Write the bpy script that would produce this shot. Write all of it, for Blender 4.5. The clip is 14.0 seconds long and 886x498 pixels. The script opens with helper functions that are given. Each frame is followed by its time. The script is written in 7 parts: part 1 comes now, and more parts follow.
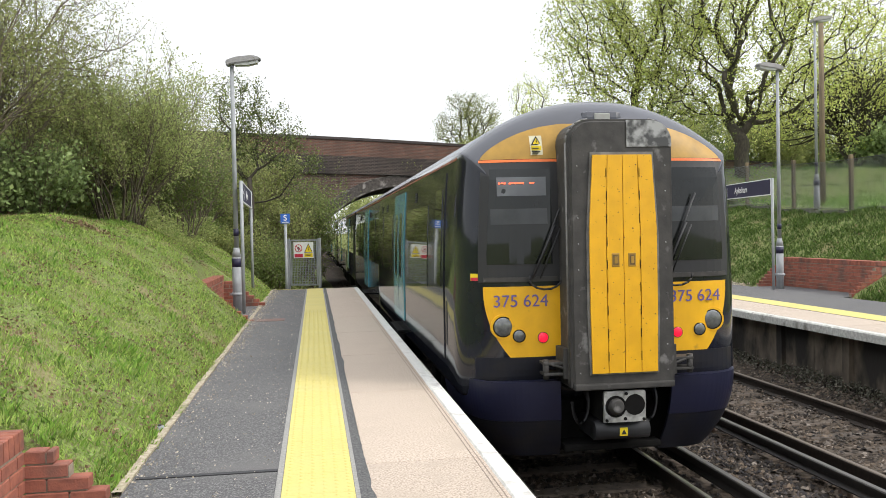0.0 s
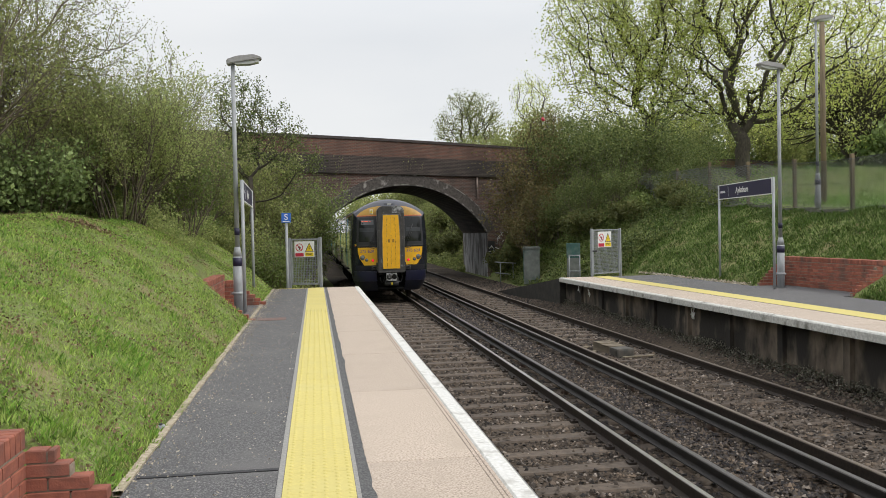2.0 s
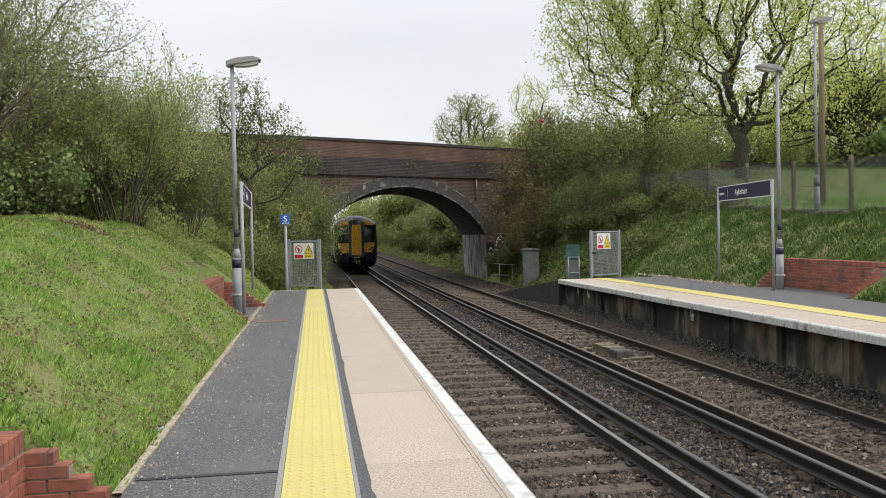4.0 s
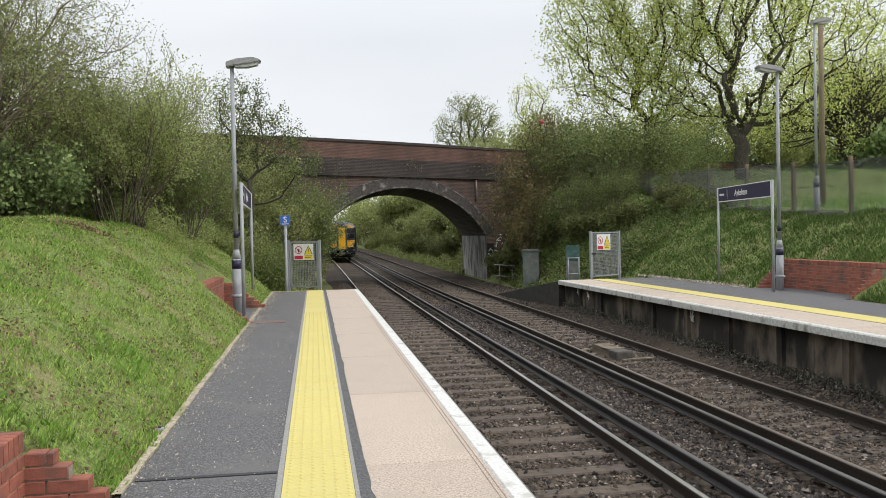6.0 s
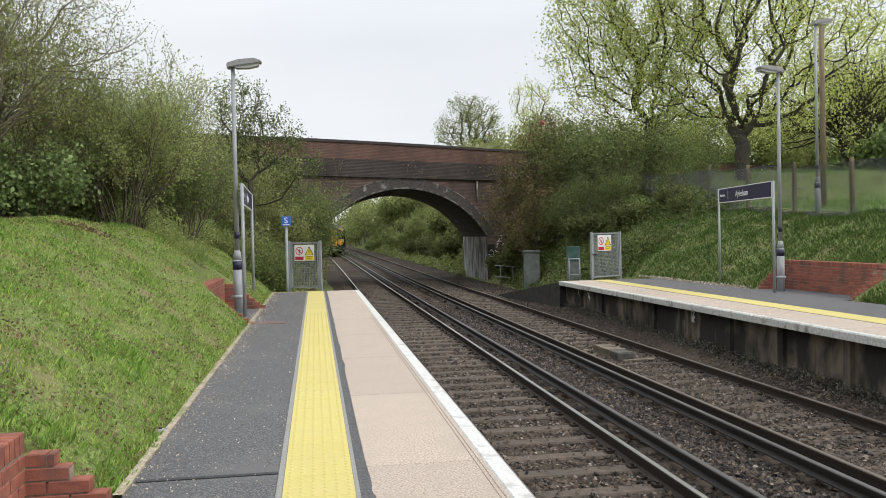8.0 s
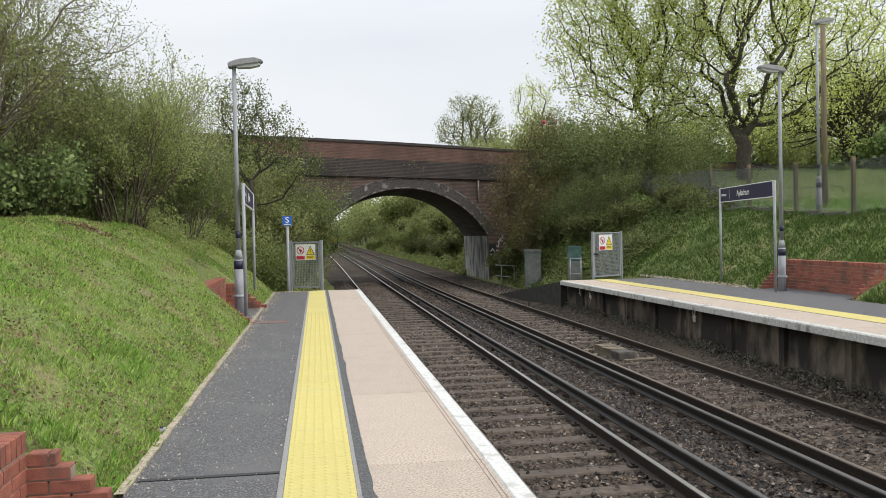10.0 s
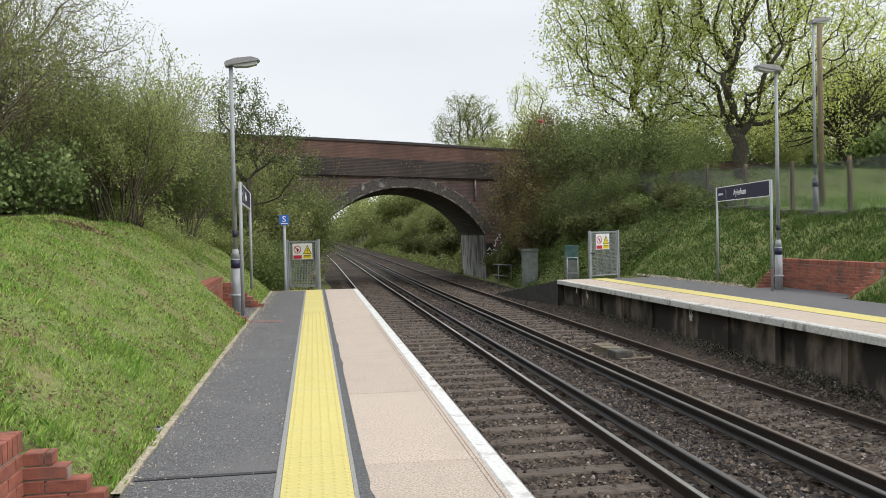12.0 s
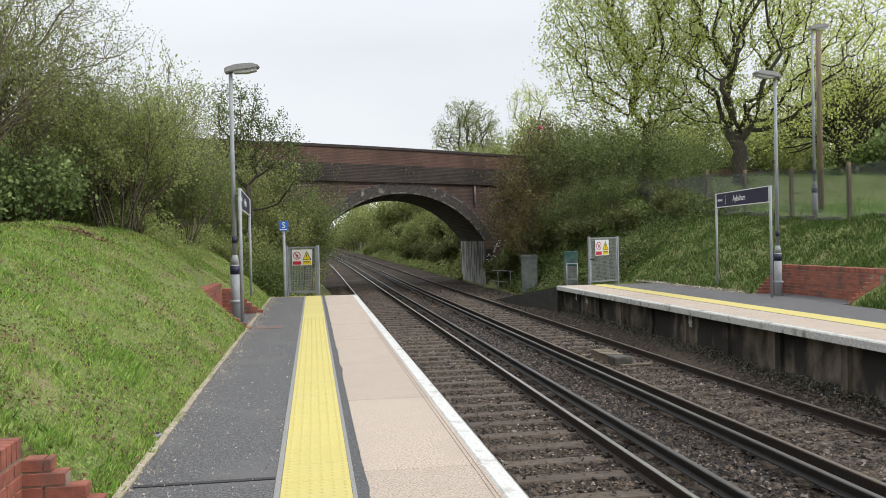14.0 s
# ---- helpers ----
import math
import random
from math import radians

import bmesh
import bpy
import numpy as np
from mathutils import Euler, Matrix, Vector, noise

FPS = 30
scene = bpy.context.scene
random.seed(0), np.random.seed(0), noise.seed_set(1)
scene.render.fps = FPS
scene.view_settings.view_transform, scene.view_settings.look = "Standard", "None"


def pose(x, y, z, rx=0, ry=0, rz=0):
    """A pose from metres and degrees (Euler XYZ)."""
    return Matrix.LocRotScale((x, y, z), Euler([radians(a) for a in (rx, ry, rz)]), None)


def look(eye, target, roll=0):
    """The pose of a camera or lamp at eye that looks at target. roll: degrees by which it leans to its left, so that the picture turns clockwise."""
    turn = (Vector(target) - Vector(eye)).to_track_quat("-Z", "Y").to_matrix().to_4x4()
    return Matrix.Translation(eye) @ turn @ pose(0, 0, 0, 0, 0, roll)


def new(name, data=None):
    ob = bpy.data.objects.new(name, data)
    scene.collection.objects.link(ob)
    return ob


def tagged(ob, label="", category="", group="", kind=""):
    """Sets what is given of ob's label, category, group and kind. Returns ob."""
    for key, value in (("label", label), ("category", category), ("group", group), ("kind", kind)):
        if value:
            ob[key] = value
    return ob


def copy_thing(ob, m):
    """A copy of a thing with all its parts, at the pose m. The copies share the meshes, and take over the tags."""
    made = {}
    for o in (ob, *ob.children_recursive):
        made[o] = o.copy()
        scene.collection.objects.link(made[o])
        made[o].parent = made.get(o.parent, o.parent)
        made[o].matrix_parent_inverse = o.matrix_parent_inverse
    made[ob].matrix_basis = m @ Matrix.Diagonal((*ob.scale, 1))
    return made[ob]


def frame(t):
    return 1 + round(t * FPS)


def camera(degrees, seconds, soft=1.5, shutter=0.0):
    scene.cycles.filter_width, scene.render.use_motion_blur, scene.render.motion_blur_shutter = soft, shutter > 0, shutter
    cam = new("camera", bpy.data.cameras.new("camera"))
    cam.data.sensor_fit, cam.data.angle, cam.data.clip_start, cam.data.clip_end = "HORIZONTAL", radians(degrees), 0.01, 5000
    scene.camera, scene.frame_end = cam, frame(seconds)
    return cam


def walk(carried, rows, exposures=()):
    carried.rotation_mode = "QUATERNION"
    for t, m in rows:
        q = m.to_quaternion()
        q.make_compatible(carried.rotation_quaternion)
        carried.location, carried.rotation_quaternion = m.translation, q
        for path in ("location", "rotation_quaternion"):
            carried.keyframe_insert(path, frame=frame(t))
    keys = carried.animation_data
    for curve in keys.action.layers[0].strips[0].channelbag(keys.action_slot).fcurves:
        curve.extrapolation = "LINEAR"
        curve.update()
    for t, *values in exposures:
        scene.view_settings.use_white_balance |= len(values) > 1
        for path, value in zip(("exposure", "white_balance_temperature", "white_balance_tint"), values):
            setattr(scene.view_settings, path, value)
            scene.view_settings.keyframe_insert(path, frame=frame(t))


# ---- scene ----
# The camera: at one spot on the platform, swaying a little.
EYE = (0.0, 0.0, 1.396)
SWAY = [
    (0.0, 8.626, -1.083),
    (0.5, 8.625, -1.142),
    (1.0, 8.625, -1.197),
    (1.5, 8.579, -1.172),
    (2.0, 8.567, -1.138),
    (2.5, 8.567, -1.091),
    (3.0, 8.574, -1.029),
    (5.0, 8.673, -1.021),
    (5.5, 8.684, -1.021),
    (6.0, 8.63, -0.962),
    (6.5, 8.625, -0.962),
    (7.0, 8.608, -0.908),
    (7.5, 8.581, -0.904),
    (8.0, 8.579, -0.904),
    (10.5, 8.491, -0.967),
    (11.0, 8.52, -1.025),
    (11.5, 8.625, -1.05),
    (12.0, 8.699, -0.996),
    (12.5, 8.754, -0.9),
    (13.0, 8.75, -0.787),
    (13.5, 8.747, -0.634),
    (14.0, 8.739, -0.59),
]


def aim(yaw, pitch):
    a, b = radians(yaw), radians(pitch)
    target = (EYE[0] + math.sin(a) * math.cos(b), EYE[1] + math.cos(a) * math.cos(b), EYE[2] + math.sin(b))
    return look(EYE, target, -1.2)


cam = camera(55.23, 14.0, 0.55)
walk(cam, [(t, aim(yaw, pitch)) for t, yaw, pitch in SWAY],
     [(0.0, 0.38, 6550, 10), (0.5, 0.34, 6600, 10), (1.0, 0.14, 6600, 10), (1.5, -0.03, 6600, 10), (2.0, -0.06, 6580, 10), (3.0, 0.0, 6520, 10), (6.0, 0.02, 6450, 10), (14.0, 0.02, 6400, 10)])

# ---- daylight: a thin bright overcast with a weak, wide sun ----
SUN_EL, SUN_AZ = radians(44), radians(118)
world = bpy.data.worlds.new("overcast_sky")
scene.world = world
world.use_nodes = True
wn, wl = world.node_tree.nodes, world.node_tree.links
wn.clear()
w_out, w_bg = wn.new("ShaderNodeOutputWorld"), wn.new("ShaderNodeBackground")
w_sky, w_mix, w_noise, w_ramp, w_co, w_map = (wn.new("ShaderNodeTexSky"), wn.new("ShaderNodeMix"), wn.new("ShaderNodeTexNoise"),
                                              wn.new("ShaderNodeValToRGB"), wn.new("ShaderNodeTexCoord"), wn.new("ShaderNodeMapping"))
w_sky.sky_type, w_sky.sun_disc, w_sky.sun_elevation, w_sky.sun_rotation = "NISHITA", False, SUN_EL, SUN_AZ
w_gain = wn.new("ShaderNodeVectorMath")
w_gain.operation = "SCALE"
w_gain.inputs["Scale"].default_value = 0.11
wl.new(w_sky.outputs[0], w_gain.inputs[0])
w_map.inputs["Scale"].default_value = (1.0, 1.0, 3.5)
w_noise.inputs["Scale"].default_value, w_noise.inputs["Detail"].default_value = 1.6, 5.0
w_ramp.color_ramp.elements[0].position, w_ramp.color_ramp.elements[0].color = 0.3, (0.78, 0.82, 0.87, 1)
w_ramp.color_ramp.elements[1].position, w_ramp.color_ramp.elements[1].color = 0.7, (0.93, 0.945, 0.96, 1)
w_mix.data_type, w_mix.inputs[0].default_value = "RGBA", 0.9
wl.new(w_co.outputs["Generated"], w_map.inputs[0])
wl.new(w_map.outputs[0], w_noise.inputs["Vector"])
wl.new(w_noise.outputs[0], w_ramp.inputs[0])
wl.new(w_gain.outputs[0], w_mix.inputs[6])
wl.new(w_ramp.outputs[0], w_mix.inputs[7])
wl.new(w_mix.outputs[2], w_bg.inputs[0])
# an overcast sky is brighter overhead than at the horizon
w_sep, w_up = wn.new("ShaderNodeSeparateXYZ"), wn.new("ShaderNodeMapRange")
w_up.inputs[1].default_value, w_up.inputs[2].default_value, w_up.inputs[3].default_value, w_up.inputs[4].default_value = 0.22, 0.9, 1.0, 2.0
wl.new(w_co.outputs["Generated"], w_sep.inputs[0])
wl.new(w_sep.outputs[2], w_up.inputs[0])
wl.new(w_up.outputs[0], w_bg.inputs[1])
wl.new(w_bg.outputs[0], w_out.inputs[0])

sun = new("sun", bpy.data.lights.new("sun", "SUN"))
sun.data.energy, sun.data.angle, sun.data.color = 1.7, radians(16), (1.0, 0.95, 0.88)
sun.matrix_world = look((math.sin(SUN_AZ) * math.cos(SUN_EL) * 60, math.cos(SUN_AZ) * math.cos(SUN_EL) * 60, math.sin(SUN_EL) * 60), (0, 0, 0))

# ---- materials ----


def mat(name, base, second=None, scale=4.0, rough=0.8, metal=0.0, bump=0.0, bump_scale=60.0, third=None, third_scale=0.6,
        spread=(0.35, 0.65), third_spread=(0.5, 0.72), per_piece=0.0, detail=6.0, stretch=(1, 1, 1), emit=0.0, islands=0.0, coat=0.0, spec=None, still=False):
    """A surface with a base colour, a second colour in fine noise, a third in broad stains, and bump."""
    m = bpy.data.materials.new(name)
    m.use_nodes = True
    n, l = m.node_tree.nodes, m.node_tree.links
    b = n["Principled BSDF"]
    b.inputs["Roughness"].default_value, b.inputs["Metallic"].default_value = rough, metal
    if spec is not None:
        b.inputs["Specular IOR Level"].default_value = spec
    b.inputs["Coat Weight"].default_value = coat
    co, mp = n.new("ShaderNodeTexCoord"), n.new("ShaderNodeMapping")
    geo = n.new("ShaderNodeNewGeometry")
    mp.inputs["Scale"].default_value = stretch
    l.new(geo.outputs["Position"] if still else co.outputs["Object"], mp.inputs[0])

    def grain(s, d=detail):
        t = n.new("ShaderNodeTexNoise")
        t.inputs["Scale"].default_value, t.inputs["Detail"].default_value = s, d
        l.new(mp.outputs[0], t.inputs["Vector"])
        return t

    def blend(fac, a, c):
        x = n.new("ShaderNodeMix")
        x.data_type = "RGBA"
        if fac is None:
            x.inputs[0].default_value = 0.5
        else:
            l.new(fac, x.inputs[0])
        if isinstance(a, tuple):
            x.inputs[6].default_value = (*a, 1)
        else:
            l.new(a, x.inputs[6])
        x.inputs[7].default_value = (*c, 1)
        return x.outputs[2]

    def ramp(sock, lo, hi):
        r = n.new("ShaderNodeMapRange")
        r.inputs[1].default_value, r.inputs[2].default_value = lo, hi
        l.new(sock, r.inputs[0])
        return r.outputs[0]

    colour = base
    if second:
        colour = blend(ramp(grain(scale).outputs[0], *spread), base, second)
    if third:
        colour = blend(ramp(grain(third_scale, 4).outputs[0], *third_spread), colour, third)
    if per_piece or islands:
        hsv = n.new("ShaderNodeHueSaturation")
        info = n.new("ShaderNodeObjectInfo")
        source, amount = (geo.outputs["Random Per Island"], islands) if islands else (info.outputs["Random"], per_piece)
        r = n.new("ShaderNodeMapRange")
        r.inputs[3].default_value, r.inputs[4].default_value = 1 - amount, 1 + amount
        l.new(source, r.inputs[0])
        l.new(r.outputs[0], hsv.inputs["Value"])
        if isinstance(colour, tuple):
            hsv.inputs["Color"].default_value = (*colour, 1)
        else:
            l.new(colour, hsv.inputs["Color"])
        colour = hsv.outputs[0]
    if isinstance(colour, tuple):
        b.inputs["Base Color"].default_value = (*colour, 1)
    else:
        l.new(colour, b.inputs["Base Color"])
    if bump:
        k = n.new("ShaderNodeBump")
        k.inputs["Strength"].default_value, k.inputs["Distance"].default_value = 1.0, bump
        l.new(grain(bump_scale, 5).outputs[0], k.inputs["Height"])
        l.new(k.outputs[0], b.inputs["Normal"])
    if emit:
        b.inputs["Emission Color"].default_value, b.inputs["Emission Strength"].default_value = (*base, 1), emit
    return m


def leaf_mat(name, base, second, translucent=0.35, spread=0.25):
    """Leaves: two hues leaf by leaf, with light passing through."""
    m = bpy.data.materials.new(name)
    m.use_nodes = True
    n, l = m.node_tree.nodes, m.node_tree.links
    b, out = n["Principled BSDF"], n["Material Output"]
    geo, x, hsv, r = n.new("ShaderNodeNewGeometry"), n.new("ShaderNodeMix"), n.new("ShaderNodeHueSaturation"), n.new("ShaderNodeMapRange")
    x.data_type = "RGBA"
    x.inputs[6].default_value, x.inputs[7].default_value = (*base, 1), (*second, 1)
    l.new(geo.outputs["Random Per Island"], x.inputs[0])
    wn_ = n.new("ShaderNodeTexWhiteNoise")
    wn_.noise_dimensions = "1D"
    l.new(geo.outputs["Random Per Island"], wn_.inputs["W"])
    r.inputs[3].default_value, r.inputs[4].default_value = 1 - spread, 1 + spread
    l.new(wn_.outputs[0], r.inputs[0])
    l.new(r.outputs[0], hsv.inputs["Value"])
    l.new(x.outputs[2], hsv.inputs["Color"])
    l.new(hsv.outputs[0], b.inputs["Base Color"])
    b.inputs["Roughness"].default_value = 0.55
    b.inputs["Specular IOR Level"].default_value = 0.25
    t, mx = n.new("ShaderNodeBsdfTranslucent"), n.new("ShaderNodeMixShader")
    l.new(hsv.outputs[0], t.inputs[0])
    mx.inputs[0].default_value = translucent
    l.new(b.outputs[0], mx.inputs[1])
    l.new(t.outputs[0], mx.inputs[2])
    l.new(mx.outputs[0], out.inputs[0])
    return m


def brick_mat(name, one, two, mortar, dark=None, turn=(90, 0, 0)):
    """Brick courses for masonry that stays far off, with soot stains."""
    m = mat(name, one, two, 30, 0.9)
    n, l = m.node_tree.nodes, m.node_tree.links
    b = n["Principled BSDF"]
    co, mp, bk = n.new("ShaderNodeTexCoord"), n.new("ShaderNodeMapping"), n.new("ShaderNodeTexBrick")
    mp.inputs["Rotation"].default_value = [radians(a) for a in turn]
    l.new(co.outputs["Object"], mp.inputs[0])
    l.new(mp.outputs[0], bk.inputs[0])
    bk.inputs["Color1"].default_value, bk.inputs["Color2"].default_value, bk.inputs["Mortar"].default_value = (*one, 1), (*two, 1), (*mortar, 1)
    bk.inputs["Scale"].default_value, bk.inputs["Mortar Size"].default_value = 1.0, 0.011
    bk.inputs["Brick Width"].default_value, bk.inputs["Row Height"].default_value = 0.225, 0.075
    x, t, r = n.new("ShaderNodeMix"), n.new("ShaderNodeTexNoise"), n.new("ShaderNodeMapRange")
    x.data_type = "RGBA"
    t.inputs["Scale"].default_value, t.inputs["Detail"].default_value = 0.7, 7
    l.new(co.outputs["Object"], t.inputs["Vector"])
    r.inputs[1].default_value, r.inputs[2].default_value, r.inputs[4].default_value = 0.42, 0.66, 0.7
    l.new(t.outputs[0], r.inputs[0])
    l.new(r.outputs[0], x.inputs[0])
    l.new(bk.outputs[0], x.inputs[6])
    x.inputs[7].default_value = (*(dark or one), 1)
    l.new(x.outputs[2], b.inputs["Base Color"])
    k = n.new("ShaderNodeBump")
    k.inputs["Distance"].default_value = 0.01
    l.new(bk.outputs["Fac"], k.inputs["Height"])
    k.invert = True
    l.new(k.outputs[0], b.inputs["Normal"])
    return m


GRASS_SOIL = mat("grass_soil", (0.19, 0.26, 0.06), (0.11, 0.09, 0.045), 34, 0.95, bump=0.06, bump_scale=18, detail=10, third=(0.22, 0.19, 0.085), third_scale=1.6, third_spread=(0.5, 0.72), spread=(0.42, 0.66))
TARMAC = mat("tarmac", (0.07, 0.068, 0.07), (0.20, 0.195, 0.19), 95, 0.92, bump=0.0028, bump_scale=140, third=(0.125, 0.12, 0.118), third_scale=1.3, spread=(0.47, 0.66), detail=10, still=True)
TARMAC_DARK = mat("tarmac_dark", (0.05, 0.05, 0.052), (0.13, 0.128, 0.126), 80, 0.95, bump=0.004, bump_scale=120, still=True)
YELLOW_TILE = mat("yellow_tactile_paint", (0.57, 0.485, 0.16), (0.52, 0.44, 0.145), 40, 0.8, third=(0.53, 0.46, 0.17), third_scale=2.0, per_piece=0.03, bump=0.001, bump_scale=150, still=True)
GREY_EDGE = mat("grey_concrete_strip", (0.30, 0.29, 0.27), (0.22, 0.215, 0.205), 60, 0.9, bump=0.002)
COPING = mat("buff_coping_concrete", (0.53, 0.44, 0.36), (0.27, 0.215, 0.17), 75, 0.9, bump=0.0022, bump_scale=150, spread=(0.42, 0.66), detail=12, third=(0.40, 0.33, 0.265), third_scale=2.6, per_piece=0.05, still=True)
WHITE_EDGE = mat("worn_white_paint", (0.66, 0.65, 0.62), (0.52, 0.51, 0.48), 35, 0.75, bump=0.002, bump_scale=60, third=(0.36, 0.34, 0.31), third_scale=6, third_spread=(0.55, 0.74), still=True)
WHITE_WORN = mat("weathered_white_edge", (0.58, 0.57, 0.53), (0.42, 0.41, 0.38), 22, 0.85, bump=0.004, bump_scale=40, third=(0.20, 0.19, 0.165), third_scale=5, third_spread=(0.55, 0.72), still=True)
CONCRETE_DIRTY = mat("stained_concrete", (0.15, 0.118, 0.088), (0.022, 0.018, 0.014), 3.4, 0.92, bump=0.006, bump_scale=25, third=(0.020, 0.017, 0.014), third_scale=1.5, third_spread=(0.47, 0.56), stretch=(1, 1, 0.5), per_piece=0.25, still=True)
SLEEPER = mat("weathered_sleeper_concrete", (0.115, 0.088, 0.066), (0.07, 0.054, 0.041), 12, 0.92, bump=0.004, bump_scale=50, third=(0.075, 0.06, 0.048), third_scale=2.0, per_piece=0.12, still=True)
RAIL_RUST = mat("rusty_rail_steel", (0.042, 0.029, 0.021), (0.024, 0.018, 0.014), 30, 0.75, 0.2, bump=0.001)
RAIL_DARK = mat("oily_black_rail_steel", (0.016, 0.014, 0.013), (0.026, 0.021, 0.018), 20, 0.6, 0.2, bump=0.001)
RAIL_TOP = mat("polished_rail_head", (0.62, 0.60, 0.57), (0.45, 0.43, 0.40), 8, 0.36, 1.0, stretch=(1, 0.05, 1))
RAIL_TOP_DULL = mat("dull_rail_head", (0.20, 0.165, 0.13), (0.13, 0.10, 0.08), 8, 0.5, 0.5, stretch=(1, 0.05, 1))
THIRD_TOP = mat("conductor_rail_top", (0.17, 0.158, 0.15), (0.11, 0.102, 0.098), 8, 0.48, 0.7, stretch=(1, 0.05, 1))
BALLAST = mat("ballast_bed", (0.085, 0.062, 0.045), (0.022, 0.018, 0.015), 20, 0.97, bump=0.04, bump_scale=20, third=(0.10, 0.078, 0.058), third_scale=0.5, detail=10, spec=0.2)
STONE = mat("ballast_stone", (0.088, 0.065, 0.046), (0.032, 0.024, 0.018), 5, 0.92, islands=0.9, still=True)
STONE_PALE = mat("pale_ballast_stone", (0.22, 0.185, 0.155), (0.12, 0.098, 0.08), 9, 0.9, islands=0.5, still=True)
STONE_DARK = mat("oily_ballast_stone", (0.038, 0.030, 0.029), (0.016, 0.013, 0.0125), 6, 0.85, islands=0.8, still=True)
BRICK_BRIDGE = brick_mat("sooty_bridge_brick", (0.15, 0.07, 0.052), (0.075, 0.045, 0.038), (0.20, 0.165, 0.14), (0.04, 0.031, 0.028))
BRICK_PARAPET = brick_mat("red_parapet_brick", (0.165, 0.072, 0.05), (0.10, 0.05, 0.04), (0.15, 0.115, 0.09), (0.07, 0.04, 0.033))
BRICK_RED = mat("red_brick", (0.34, 0.115, 0.072), (0.24, 0.08, 0.055), 18, 0.88, bump=0.003, bump_scale=90, third=(0.15, 0.075, 0.058), third_scale=3.5, third_spread=(0.5, 0.68), per_piece=0.2, still=True)
MORTAR = mat("mortar", (0.30, 0.25, 0.19), (0.22, 0.18, 0.14), 40, 0.95, bump=0.003)
BLACK_BRICK = brick_mat("near_black_brick", (0.055, 0.038, 0.033), (0.028, 0.022, 0.020), (0.10, 0.083, 0.072), (0.022, 0.019, 0.018))
LIMED_RING = mat("lime_stained_arch_brick", (0.045, 0.038, 0.035), (0.085, 0.075, 0.068), 9, 0.9, bump=0.012, bump_scale=9, third=(0.27, 0.255, 0.235), third_scale=2.2, third_spread=(0.60, 0.72), detail=9)
BLUE_BRICK = mat("dark_engineering_brick", (0.06, 0.045, 0.042), (0.035, 0.028, 0.027), 9, 0.8, bump=0.004)
GALV = mat("galvanised_steel", (0.37, 0.385, 0.40), (0.29, 0.30, 0.31), 14, 0.65, 0.25, stretch=(1, 1, 0.3))
NAVY = mat("navy_enamel", (0.014, 0.012, 0.04), (0.018, 0.015, 0.048), 6, 0.5)
WHITE = mat("white_enamel", (0.78, 0.78, 0.77), (0.72, 0.72, 0.70), 8, 0.45)
BLACK = mat("black_enamel", (0.02, 0.02, 0.022), None, rough=0.5)
SIGN_RED = mat("red_enamel", (0.52, 0.025, 0.06), None, rough=0.45)
SIGN_YELLOW = mat("yellow_enamel", (0.80, 0.60, 0.02), None, rough=0.45)
SIGN_BLUE = mat("blue_enamel", (0.03, 0.13, 0.50), None, rough=0.45)
BARK = mat("bark", (0.075, 0.062, 0.047), (0.04, 0.034, 0.026), 14, 0.95, bump=0.015, bump_scale=30, third=(0.075, 0.08, 0.045), third_scale=1.5, stretch=(1, 1, 0.3))
TWIG = mat("twig_bark", (0.19, 0.155, 0.11), (0.11, 0.09, 0.066), 8, 0.95)
WOOD_POST = mat("weathered_post_wood", (0.22, 0.165, 0.10), (0.13, 0.10, 0.065), 10, 0.9, bump=0.004, stretch=(1, 1, 0.15))
LAMP_HEAD = mat("grey_lamp_casting", (0.34, 0.33, 0.33), (0.28, 0.27, 0.27), 12, 0.5, 0.3)
LEAF_LIME = leaf_mat("lime_green_leaf", (0.44, 0.53, 0.14), (0.66, 0.67, 0.25), 0.74, 0.35)
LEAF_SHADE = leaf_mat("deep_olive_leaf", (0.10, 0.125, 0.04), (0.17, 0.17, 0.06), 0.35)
LEAF_MID = leaf_mat("mid_green_leaf", (0.13, 0.19, 0.055), (0.22, 0.26, 0.08), 0.4)
LEAF_OLIVE = leaf_mat("olive_leaf", (0.21, 0.255, 0.085), (0.37, 0.385, 0.15), 0.5, 0.3)
LEAF_DARK = leaf_mat("dark_evergreen_leaf", (0.15, 0.215, 0.08), (0.32, 0.40, 0.16), 0.4, 0.35)
# Leaf green lightened to include the sky light on the near shrubs.
LEAF_SKYLIT = leaf_mat("sky_lightened_leaf", (0.28, 0.35, 0.12), (0.45, 0.48, 0.20), 0.55, 0.3)
# Green darkened with the bank's shade; also serves one dark-leaved tree.
LEAF_BANK = leaf_mat("shaded_bank_leaf", (0.08, 0.115, 0.038), (0.20, 0.23, 0.075), 0.38, 0.45)
LEAF_RUST = leaf_mat("bronze_leaf", (0.12, 0.125, 0.045), (0.21, 0.15, 0.065), 0.35)
GRASS_BLADE = leaf_mat("grass_blade", (0.27, 0.42, 0.08), (0.43, 0.51, 0.16), 0.4, 0.4)

